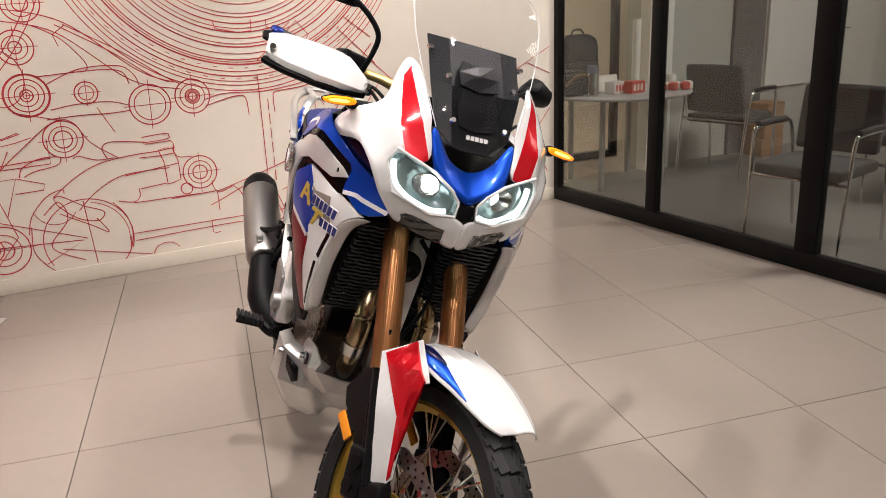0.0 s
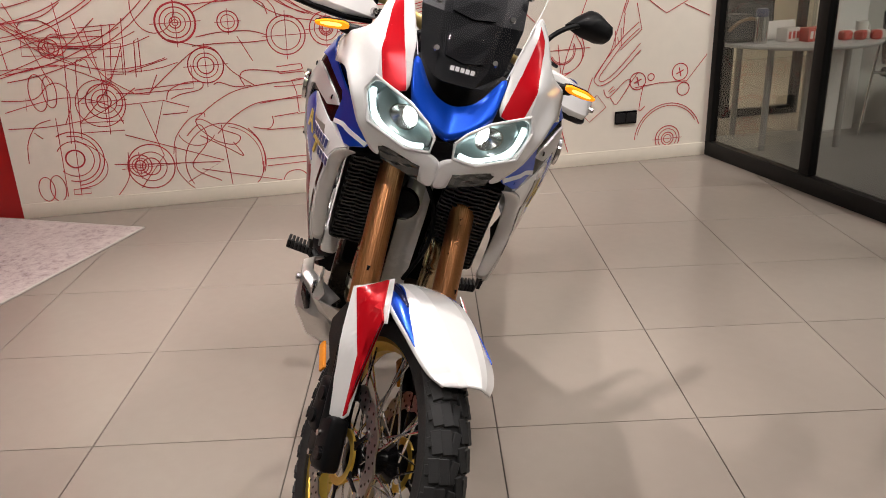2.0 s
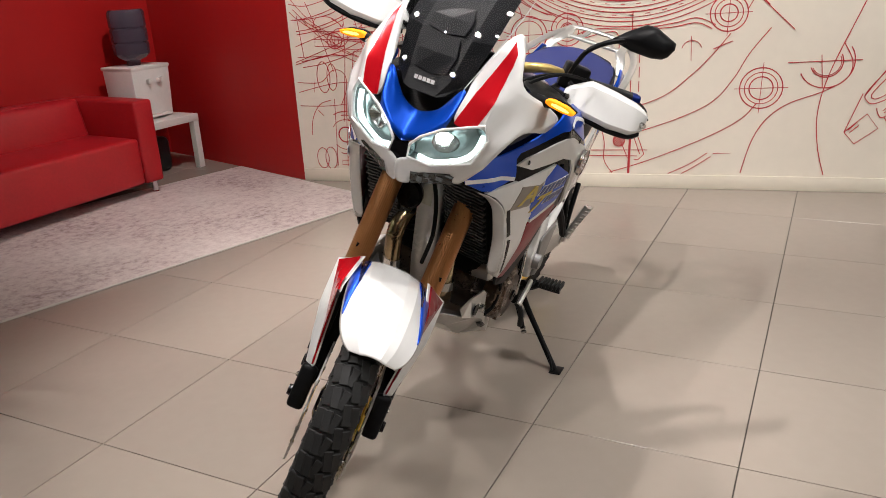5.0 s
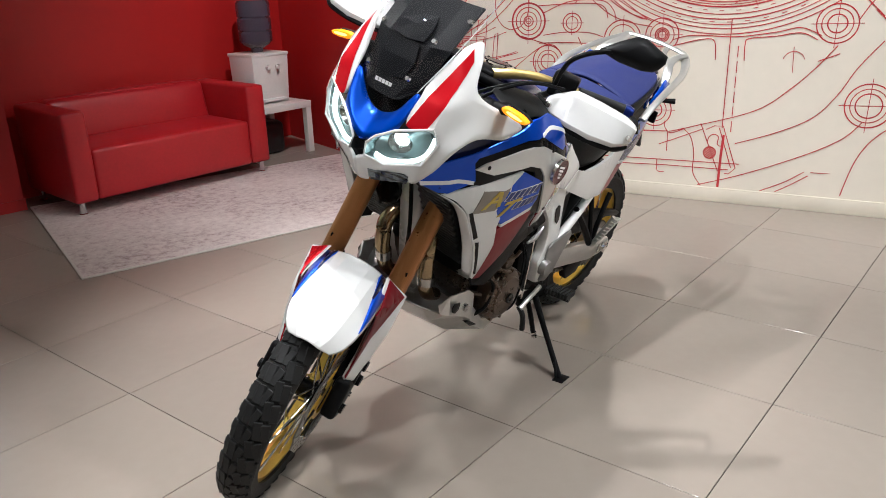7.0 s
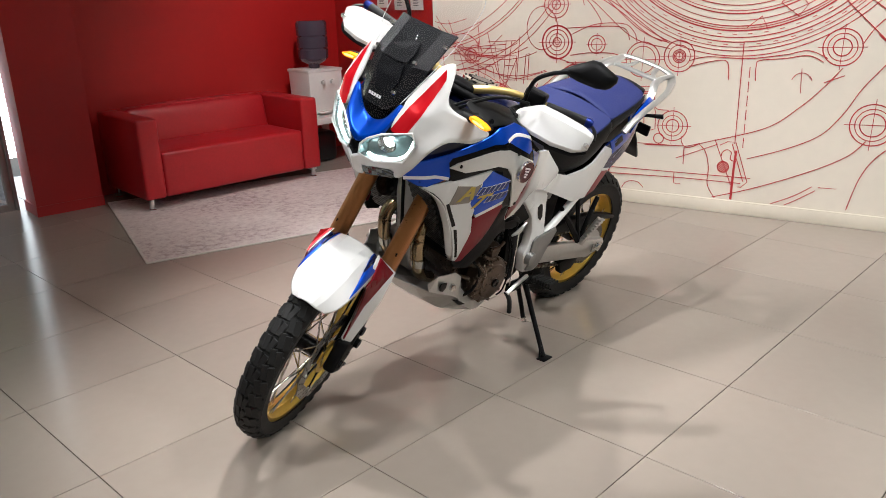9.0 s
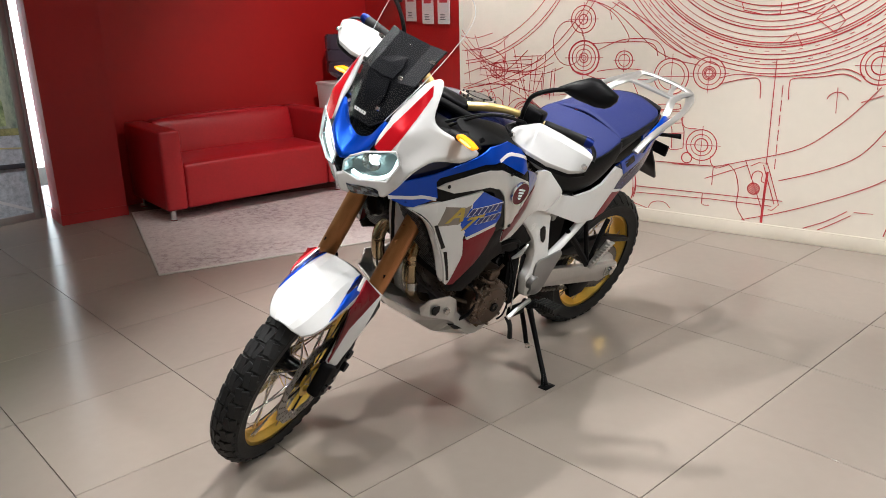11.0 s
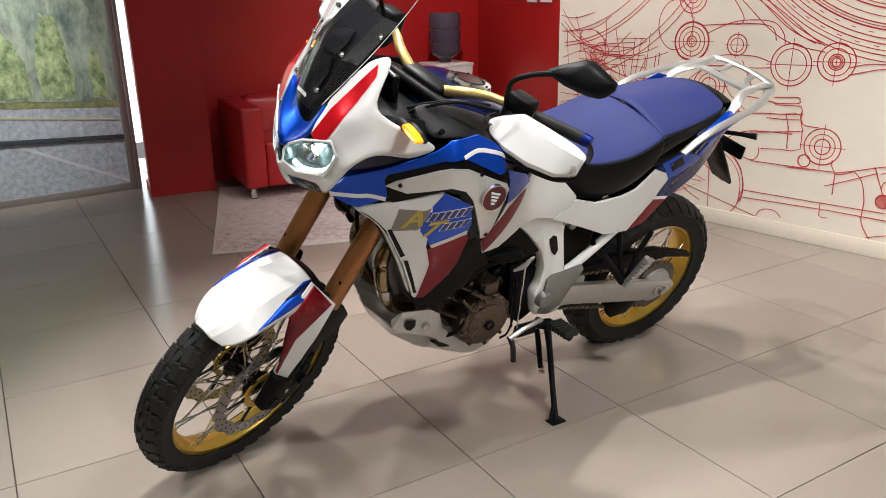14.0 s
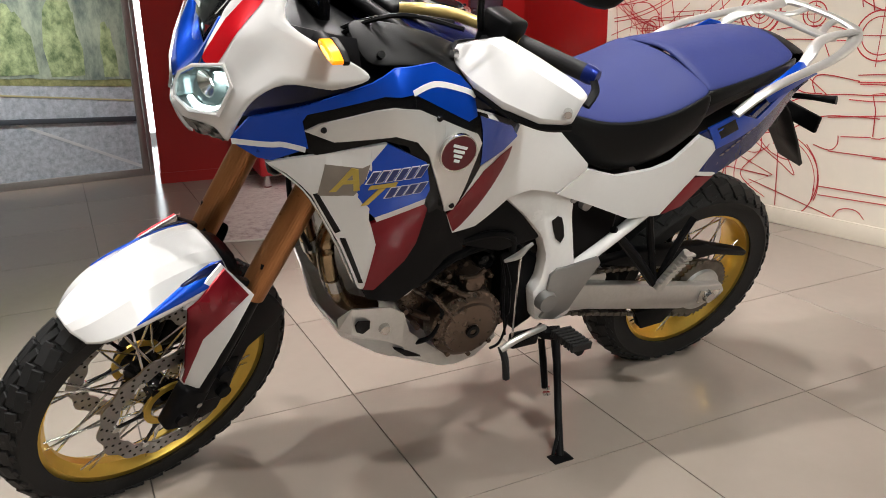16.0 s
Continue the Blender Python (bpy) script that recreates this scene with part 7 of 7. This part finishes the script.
part("armrest", cushion(0, 0, .085, .145, SD, .628, .018, .004), M_LEATHER, sofa)
part("armrest", cushion(SL - .145, 0, .085, SL, SD, .628, .018, .004), M_LEATHER, sofa)
part("seat_cushion", cushion(.147, .008, .085, SL - .147, .60, .392, .022, .008), M_LEATHER, sofa)
_bk = cushion(.150, .47, .34, SL - .150, SD - .01, .638, .035, .012)
for _v in _bk.verts:
    _v.co.y += (_v.co.z - .34) * .22 * (1 if _v.co.y < .58 else 0)
part("back_cushion", _bk, M_LEATHER, sofa)
for _x in (.05, SL - .05):
    for _y in (.05, SD - .06):
        part("leg", lathe([(.001, .0), (.024, 0), (.024, .004), (.018, .008), (.018, .088), (.001, .088)], 18, m=Matrix.Translation((_x, _y, .008 if _y < .3 else .0005))), M_CHROME, sofa, "chrome sofa leg")

# ---- side table with water cooler ----
TB = flat((-2.135, 4.10), (-1.995, 4.64))
table = empty("side_table", TB)
part("tabletop", box(0, 0, .355, .55, .55, .405, .003), M_WHITETAB, table)
for _x in (0.002, .498):
    for _y in (0.002, .498):
        part("leg", box(_x, _y, 0, _x + .05, _y + .05, .355, .002), M_WHITETAB, table)
tagged(table, "low square white laminate side table", "table")
cooler = empty("water_cooler", TB @ pose(.165, .17, .4055))
tagged(cooler, "white plastic tabletop water cooler with two taps and a bottle", "water cooler")
_bd = prism([(0, 0), (.31, 0), (.31, .30), (0, .30)], .36, .014)
for _v in _bd.verts:
    _k = (_v.co.z / .36)
    _v.co.x += (_v.co.x - .155) * .10 * _k
    _v.co.y -= .012 * _k if _v.co.y < .1 else 0
part("body", _bd, M_WHITEPL, cooler)
part("top_rim", box(-.018, -.016, .352, .328, .31, .378, .008), M_WHITEPL, cooler)
for _x in (.10, .19):
    _tap = part("tap", box(_x, -.045, .255, _x + .028, -.008, .285, .006), M_WHITEPL, cooler)
    part("tap_lever", box(_x + .004, -.055, .285, _x + .024, -.025, .293, .003), M_WHITEPL, _tap)
part("drip_tray", box(.05, -.045, .015, .26, .0, .035, .005), M_WHITEPL, cooler)
M_BOTTLE = mat("smoky_bottle_plastic", (0.10, 0.085, 0.12), 0.12, trans=0.35, vary=0.05)
_prof = [(.001, .378), (.045, .378), (.05, .41), (.10, .435), (.125, .46), (.128, .53), (.120, .54), (.128, .55), (.128, .63), (.120, .64), (.128, .65), (.128, .745), (.115, .765), (.001, .768)]
part("bottle", lathe(_prof, 40, m=Matrix.Translation((.155, .15, 0))), M_BOTTLE, cooler, "dark tinted water bottle")
bag = part("bin_bag", box(-.14, -.13, 0, .14, .13, .26, .05, 4, m=TB @ pose(.26, .29, .001)), mat("black_bag_film", (0.01, 0.01, 0.011), 0.3, bump=1.0, bscale=14))
tagged(bag, "black bag standing under the white side table", "bag")

# notices on the red wall
for _k, (_d0, _z0) in enumerate(((.21, 1.245), (.47, 1.243), (.77, 1.26))):
    _nm = flat((-1.02, 4.297), RC)
    _nm = Matrix.Translation((-1.02 - .896 * _d0, 4.297 + .444 * _d0 - .006, _z0)) @ Matrix.Rotation(math.atan2(-.444, .896), 4, "Z")
    _nt2 = empty("wall_notice", _nm)
    part("sheet", box(-.095, -.004, 0, .095, 0, .25, .001, 1), M_WHITEPL, _nt2)
    for _j in range(4):
        part("text_bar", box(-.05, -.0055, .03 + .012 * _j, .03 - .012 * (_j % 2), -.0045, .035 + .012 * _j), M_DARKWALL, _nt2)
    part("red_header", box(-.06, -.0055, .15, .06, -.0045, .185), M_INK, _nt2)
    tagged(_nt2, "small printed notice sheet on the red wall", "notice", "wall notices")

# ---- printed landscape panels on the west side ----
def picture_ground(name, base, dark, scale, detail=8, stretch=(1, 1, 1)):
    m = mat(name, base, 0.55, vary=0.0)
    nt = m.node_tree
    b, tc = nt.nodes["Principled BSDF"], nt.nodes["Texture Coordinate"]
    mp = nt.nodes.new("ShaderNodeMapping")
    mp.inputs["Scale"].default_value = stretch
    nz = nt.nodes.new("ShaderNodeTexNoise")
    nz.inputs["Scale"].default_value, nz.inputs["Detail"].default_value, nz.inputs["Roughness"].default_value = scale, detail, 0.7
    nt.links.new(tc.outputs["Object"], mp.inputs[0])
    nt.links.new(mp.outputs[0], nz.inputs["Vector"])
    cr = nt.nodes.new("ShaderNodeValToRGB")
    cr.color_ramp.elements[0].position, cr.color_ramp.elements[0].color = 0.38, (*dark, 1)
    cr.color_ramp.elements[1].position, cr.color_ramp.elements[1].color = 0.62, (*base, 1)
    nt.links.new(nz.outputs["Fac"], cr.inputs[0])
    nt.links.new(cr.outputs[0], b.inputs["Base Color"])
    return m


# print tones set pale, standing in for daylight through the film
M_PICROAD = picture_ground("printed_asphalt", (0.55, 0.61, 0.68), (0.32, 0.37, 0.43), 26)
M_PICTREE = picture_ground("printed_forest", (0.46, 0.55, 0.43), (0.11, 0.16, 0.15), 6, 12, (1, 1, .45))
M_PICBUSH = picture_ground("printed_bushes", (0.52, 0.64, 0.34), (0.12, 0.19, 0.09), 13, 12, (1, 1, .7))
M_PICGRASS = picture_ground("printed_grass", (0.34, 0.36, 0.16), (0.17, 0.19, 0.08), 20)
M_PICYELLOW = mat("printed_yellow_line", (0.50, 0.47, 0.27), 0.5)
M_PICWHITE = mat("printed_white_line", (0.62, 0.65, 0.68), 0.5)
M_PICDARK = mat("dark_cross_bar", (0.05, 0.06, 0.075), 0.5)
PA, PB = (-3.215, 2.195), (-3.745, -2.21)
PL = math.hypot(PB[0] - PA[0], PB[1] - PA[1])
panel_wall = empty("wall_picture_panel", flat(PA, PB))
tagged(panel_wall, "grey framed printed panel showing a forest road", "picture panel", kind="structure")


def sheet(outline, lift, depth=.002):
    """A flat cut-out on the panel: outline in (along, up); its front is towards the room."""
    b = bmesh.new()
    f = b.faces.new([b.verts.new((s, lift, z)) for s, z in outline])
    r = bmesh.ops.extrude_face_region(b, geom=[f])
    for v in r["geom"]:
        if isinstance(v, bmesh.types.BMVert):
            v.co.y -= depth
    return b


for _n in range(3):
    _s0 = _n * 1.48
    _s1 = _s0 + 1.46
    part("frame_post", box(_s0, -.02, 0, _s0 + .045, .022, 2.5, .003), M_GREYFRAME, panel_wall)
    part("frame_post", box(_s1 - .03, -.02, 0, _s1, .022, 2.5, .003), M_GREYFRAME, panel_wall)
    part("frame_rail", box(_s0 + .045, -.02, .0, _s1 - .03, .022, .05, .003), M_GREYFRAME, panel_wall)
    part("frame_rail", box(_s0 + .045, -.02, 2.45, _s1 - .03, .022, 2.5, .003), M_GREYFRAME, panel_wall)
    _l, _r = _s0 + .045, _s1 - .03
    _pr = random.Random(_n)
    part("printed_road", sheet([(_l, .05), (_r, .05), (_r, .80 - .02 * _n), (_l, .62)], .0), M_PICROAD, panel_wall)
    part("printed_verge", sheet([(_l, .60), (_r, .70), (_r, .80), (_l, .66)], .002), M_PICGRASS, panel_wall)
    _top = [(_l + (_r - _l) * k / 14, 0.64 + 0.10 * k / 14 + _pr.uniform(-.008, .012)) for k in range(15)]
    part("printed_forest", sheet([*_top, (_r, 2.45), (_l, 2.45)], .004), M_PICTREE, panel_wall)
    for _c, _w, _h in ((.42, .20, .55), (.72, .24, .42), (.16, .09, .34), (1.1, .22, .5)):
        _o = [(_s0 + _c + _w * .5 * math.cos(t) * (1 + _pr.uniform(-.18, .18)), .66 + .07 * _c + max(0.0, _h * math.sin(t) ** .7 if math.sin(t) > 0 else 0) * (1 + _pr.uniform(-.1, .1))) for t in [math.pi * k / 16 for k in range(17)]]
        _o = [(min(max(s, _l), _r), z) for s, z in _o]
        part("printed_bush", sheet(_o, .006), M_PICBUSH, panel_wall)
    part("printed_yellow_line", sheet([(_l, .505), (_r, .655), (_r, .668), (_l, .515)], .003), M_PICYELLOW, panel_wall)
    part("printed_white_line", sheet([(_l, .052), (_l, .075), (_s0 + .80, .445), (_s0 + .80, .425)], .003), M_PICWHITE, panel_wall)
    part("cross_bar", box(_l, -.010, .372, _r, .012, .405, .002, m=Matrix.Translation((_l, 0, .39)) @ Matrix.Rotation(radians(-3), 4, "Y") @ Matrix.Translation((-_l, 0, -.39))), M_PICDARK, panel_wall)
    part("panel_back", box(_l, -.016, .05, _r, -.006, 2.45), M_GREYFRAME, panel_wall)
part("frame_post", box(-.027, -.03, 0, -.004, .03, 2.5, .003), M_GREYFRAME, panel_wall)
part("panel_header", box(0, -.04, 2.5, PL, .04, CEIL), M_CREAM, panel_wall)

# ---- meeting room furniture ----
column = part("wall_end_white", box(4.36, 4.60, 0, 4.60, 4.716, CEIL), M_WHITETAB)
tagged(column, "white painted end of the meeting room wall", "wall", kind="structure")
darkcol = part("wall_dark_panel", box(5.36, 4.68, 0, 5.72, 4.716, CEIL), M_DARKWALL)
tagged(darkcol, "dark grey wall panel in the meeting room", "wall", kind="structure")
door = empty("door_1", pose(6.55, 4.70, 0))
part("door_leaf", box(0, -.03, 0, .9, .01, 2.1, .003), mat("white_door_paint", (0.62, 0.60, 0.55), 0.45), door)
for _a in (-.08, .90):
    part("door_frame", box(_a, -.04, 0, _a + .08, .015, 2.18, .003), MATS["white_door_paint"], door)
_dh = part("door_handle", tube([(.08, -.03, 1.02), (.08, -.075, 1.02), (.11, -.08, 1.02), (.20, -.078, 1.02)], .009, 5, 10), M_CHROME, door)
part("key_plate", rod((.08, -.03, .93), (.08, -.036, .93), .022, seg=20), M_CHROME, door)
tagged(door, "cream meeting room door with a chrome handle", "door", kind="structure")
board = part("whiteboard", box(5.78, 4.69, .55, 6.40, 4.715, 2.2, .004), M_WHITETAB)
tagged(board, "plain white board hung on the grey wall", "board")
gate = empty("door_2", pose(3.95, 5.32, 0))
for _x in (0.0, .62):
    part("door_post", box(_x, -.03, 0, _x + .06, .03, 2.5, .003), M_BLACKFRAME, gate)
part("door_sill", box(.06, -.03, 0, .62, .03, .06, .003), M_BLACKFRAME, gate)
part("door_head", box(.06, -.03, 2.1, .62, .03, 2.16, .003), M_BLACKFRAME, gate)
tagged(gate, "black framed open glass door beyond the meeting room", "door", kind="structure")

meet = empty("meeting_table", pose(3.92, 4.45, 0))
part("tabletop", lathe([(.001, .685), (.54, .685), (.55, .695), (.55, .705), (.54, .71), (.001, .71)], 56), M_TABLE, meet)
for _k in range(4):
    _a = radians(35 + 90 * _k)
    part("leg", tube([(.36 * math.cos(_a), .36 * math.sin(_a), .685), (.36 * math.cos(_a), .36 * math.sin(_a), .3), (.36 * math.cos(_a), .36 * math.sin(_a), 0)], .022, 2, 14), M_GREYFRAME, meet)
tagged(meet, "round grey meeting table with steel legs", "table")


def chair(m):
    ob = empty("visitor_chair", m)
    part("seat", cushion(-.24, -.24, .41, .24, .22, .475, .02, .008), M_CHAIRFAB, ob)
    b = cushion(-.23, .0, .50, .23, .05, .86, .018, .006)
    for v in b.verts:
        v.co.y += .20 + (v.co.z - .5) * .16 + .35 * v.co.x ** 2 * -1
    part("backrest", b, M_CHAIRFAB, ob)
    for s in (1, -1):
        fr = part("frame", tube([(s * .27, -.23, 0), (s * .275, -.20, .40), (s * .28, -.18, .62), (s * .28, -.12, .655), (s * .28, .12, .655), (s * .275, .20, .63), (s * .27, .25, .40), (s * .265, .30, 0)], .011, 6, 12), M_CHROME, ob, "chrome tube side frame")
        part("armrest", tube([(s * .28, -.15, .668), (s * .28, 0, .674), (s * .28, .14, .668)], .018, 4, 10), M_BLACKPL, fr)
    part("cross_tube", tube([(-.27, -.21, .40), (0, -.21, .40), (.27, -.21, .40)], .010, 2, 10), M_CHROME, ob)
    part("cross_tube", tube([(-.27, .24, .44), (0, .24, .44), (.27, .24, .44)], .010, 2, 10), M_CHROME, ob)
    return tagged(ob, "grey upholstered visitor chair with a chrome tube frame", "chair", "meeting room chairs")


_ch = chair(pose(3.80, 2.58, 0, 0, 0, -79))
copy_thing(_ch, pose(4.86, 4.22, 0, 0, 0, 105))
copy_thing(_ch, pose(5.05, 2.75, 0, 0, 0, -75))
copy_thing(_ch, pose(4.55, 1.65, 0, 0, 0, 100))

M_PACK = mat("black_backpack_cloth", (0.02, 0.021, 0.022), 0.8, vary=0.2, bump=.4, bscale=400)
pack = empty("backpack", pose(3.74, 4.70, .711, 0, 0, -20))
part("body", cushion(-.135, -.08, 0, .135, .08, .40, .06, .012), M_PACK, pack)
part("front_pocket", cushion(-.12, -.135, .03, .12, -.085, .22, .03, .01), M_PACK, pack)
part("carry_loop", tube([(-.05, .02, .395), (-.03, .02, .44), (.03, .02, .44), (.05, .02, .395)], .008, 5, 8), M_PACK, pack)
for _s in (1, -1):
    part("strap", tube([(_s * .10, .09, .36), (_s * .12, .13, .22), (_s * .11, .10, .03)], .014, 5, 8), M_PACK, pack)
tagged(pack, "black backpack standing on the meeting table", "backpack")
bag2 = empty("helmet_bag", pose(3.46, 4.40, .711))
part("body", cushion(-.105, -.09, 0, .105, .09, .17, .05, .012), M_PACK, bag2)
part("band", tube([(-.105, -.08, .08), (-.04, -.105, .14), (.05, -.105, .15), (.105, -.07, .10)], .011, 6, 8), mat("brown_strap", (0.16, 0.10, 0.05), 0.7), bag2)
tagged(bag2, "dark bag with a brown band on the meeting table", "bag")
flask = empty("thermos_flask", pose(3.55, 4.27, .711))
part("body", lathe([(.001, 0), (.042, 0), (.045, .004), (.045, .15), (.038, .165), (.038, .17), (.001, .17)], 28), M_STEEL, flask)
part("lid", lathe([(.039, .165), (.040, .17), (.040, .20), (.030, .215), (.001, .215)], 28), mat("blue_grey_lid", (0.05, 0.06, 0.11), 0.4), flask)
tagged(flask, "brushed steel flask with a dark lid", "flask")
M_CARTON = mat("white_carton", (0.66, 0.62, 0.58), 0.6)
M_CARTONRED = mat("red_carton", (0.50, 0.06, 0.04), 0.5)
for _x, _y, _a, _mm, _lab in ((3.765, 4.28, 12, M_CARTON, "white carton with red print on the table"), (3.885, 4.215, 5, M_CARTONRED, "red carton on the meeting table")):
    _o = empty("carton", pose(_x, _y, .711, 0, 0, _a))
    part("box", box(-.065, -.045, 0, .065, .045, .085, .002), _mm, _o)
    for _k in range(3):
        part("print_bar", box(-.05 + .035 * _k, -.0475, .02, -.03 + .035 * _k, -.0452, .065), M_CARTONRED if _mm is M_CARTON else M_CARTON, _o)
    tagged(_o, _lab, "carton")
lid_box = part("open_lid", box(-.13, -.004, 0, .13, .004, .12, .001, m=pose(3.80, 4.42, .711, -18, 0, 6)), M_CARTON)
tagged(lid_box, "grey white carton flap standing on the table", "carton")
roll = part("paper_roll", lathe([(.012, 0), (.032, 0), (.032, .50), (.012, .50), (.012, 0)], 28, m=pose(4.26, 4.64, .711)), M_WHITEPL)
tagged(roll, "white paper roll standing upright on the table", "paper roll")
for _k in range(6):
    _o = part("gift_pack", cushion(-.035, -.03, 0, .035, .03, .055, .012, .004), M_CARTONRED if _k % 2 == 0 else M_CARTON)
    _o.matrix_basis = pose(4.09 + .045 * _k, 4.16 - .014 * _k + .035 * (_k % 2), .711 if _k < 6 else .8, 0, 0, 15 * _k)
    tagged(_o, "small red and white packet on the meeting table", "packet", "packets on the meeting table")
mug = empty("mug", pose(4.35, 4.34, .711))
part("cup", lathe([(.001, .004), (.032, .004), (.036, .09), (.040, .09), (.036, 0), (.001, 0)], 24), M_WHITEPL, mug)
part("handle", tube([(.036, 0, .07), (.062, 0, .06), (.060, 0, .03), (.034, 0, .02)], .005, 5, 8), M_WHITEPL, mug)
tagged(mug, "white mug on the meeting table", "mug")
for _k in range(3):
    _o = part("storage_box", box(-.13, -.1, 0, .13, .1, .15, .003, m=pose(5.62, 4.52, .002 + .153 * _k, 0, 0, 5 * _k)), mat("brown_carton", (0.30, 0.17, 0.09), 0.7) if _k == 0 else MATS["brown_carton"])
    tagged(_o, "small brown carton stacked on the floor", "carton", "cartons by the grey wall")

# unseen ceiling panels, added to brighten the back rooms
for _x, _y, _pw, _col in ((4.9, 1.7, 88.0, (1.0, .98, .93)), (3.95, 7.4, 85.0, (1.0, .93, .76)), (6.3, 1.0, 34.0, (1.0, .98, .93))):
    _o = empty("ceiling_panel_light", pose(_x, _y, CEIL))
    part("frame", box(-.61, -.61, -.03, .61, .61, -.002, .004), M_LAMPBODY, _o)
    part("diffuser", box(-.58, -.58, -.034, .58, .58, -.031), glow("panel_light", _col, 1.2), _o)
    _li = bpy.data.lights.new("panel_light", "AREA")
    _li.shape, _li.size, _li.energy, _li.color = "SQUARE", 1.15, _pw, _col
    _lo = new("panel_light", _li)
    _lo.matrix_basis = pose(_x, _y, CEIL - .04)
    tagged(_o, "unseen square ceiling panel, added to light the back rooms", "ceiling light", "back room ceiling lights")

# ---- floor tiles ----
_bm = box(-TILE_W / 2 + 0.0016, -TILE / 2 + 0.0016, -0.006, TILE_W / 2 - 0.0016, TILE / 2 - 0.0016, 0.0, 0.0008, 1)
_tile_mesh = mesh_of("tile", _bm, M_TILE, smooth=False)
_rg = Matrix.Rotation(GRID, 4, "Z")
_far = bmesh.new()
for _i in range(-11, 14):
    for _j in range(-10, 14):
        _c = TILE_ORIGIN + _rg @ Vector(((_i + 0.5) * TILE_W, (_j + 0.5) * TILE, 0))
        _m = Matrix.Translation(_c) @ _rg @ Matrix.Rotation(math.pi * ((_i * 7 + _j * 3) % 2), 4, "Z")
        if -3.75 < _c.x < 5.6 and -2.9 < _c.y < 5.6:
            _t = new("tile", _tile_mesh)
            _t.parent = floor
            _t.matrix_basis = _m
        elif -4.3 < _c.x < 8.7 and -3.5 < _c.y < 8.6:
            box(-TILE_W / 2 + 0.0016, -TILE / 2 + 0.0016, -0.006, TILE_W / 2 - 0.0016, TILE / 2 - 0.0016, 0.0, bm=_far, m=_m)
tagged(part("far_tile_field", _far, M_TILE, floor, "tiles of the back rooms and corners", smooth=False), kind="stuff")
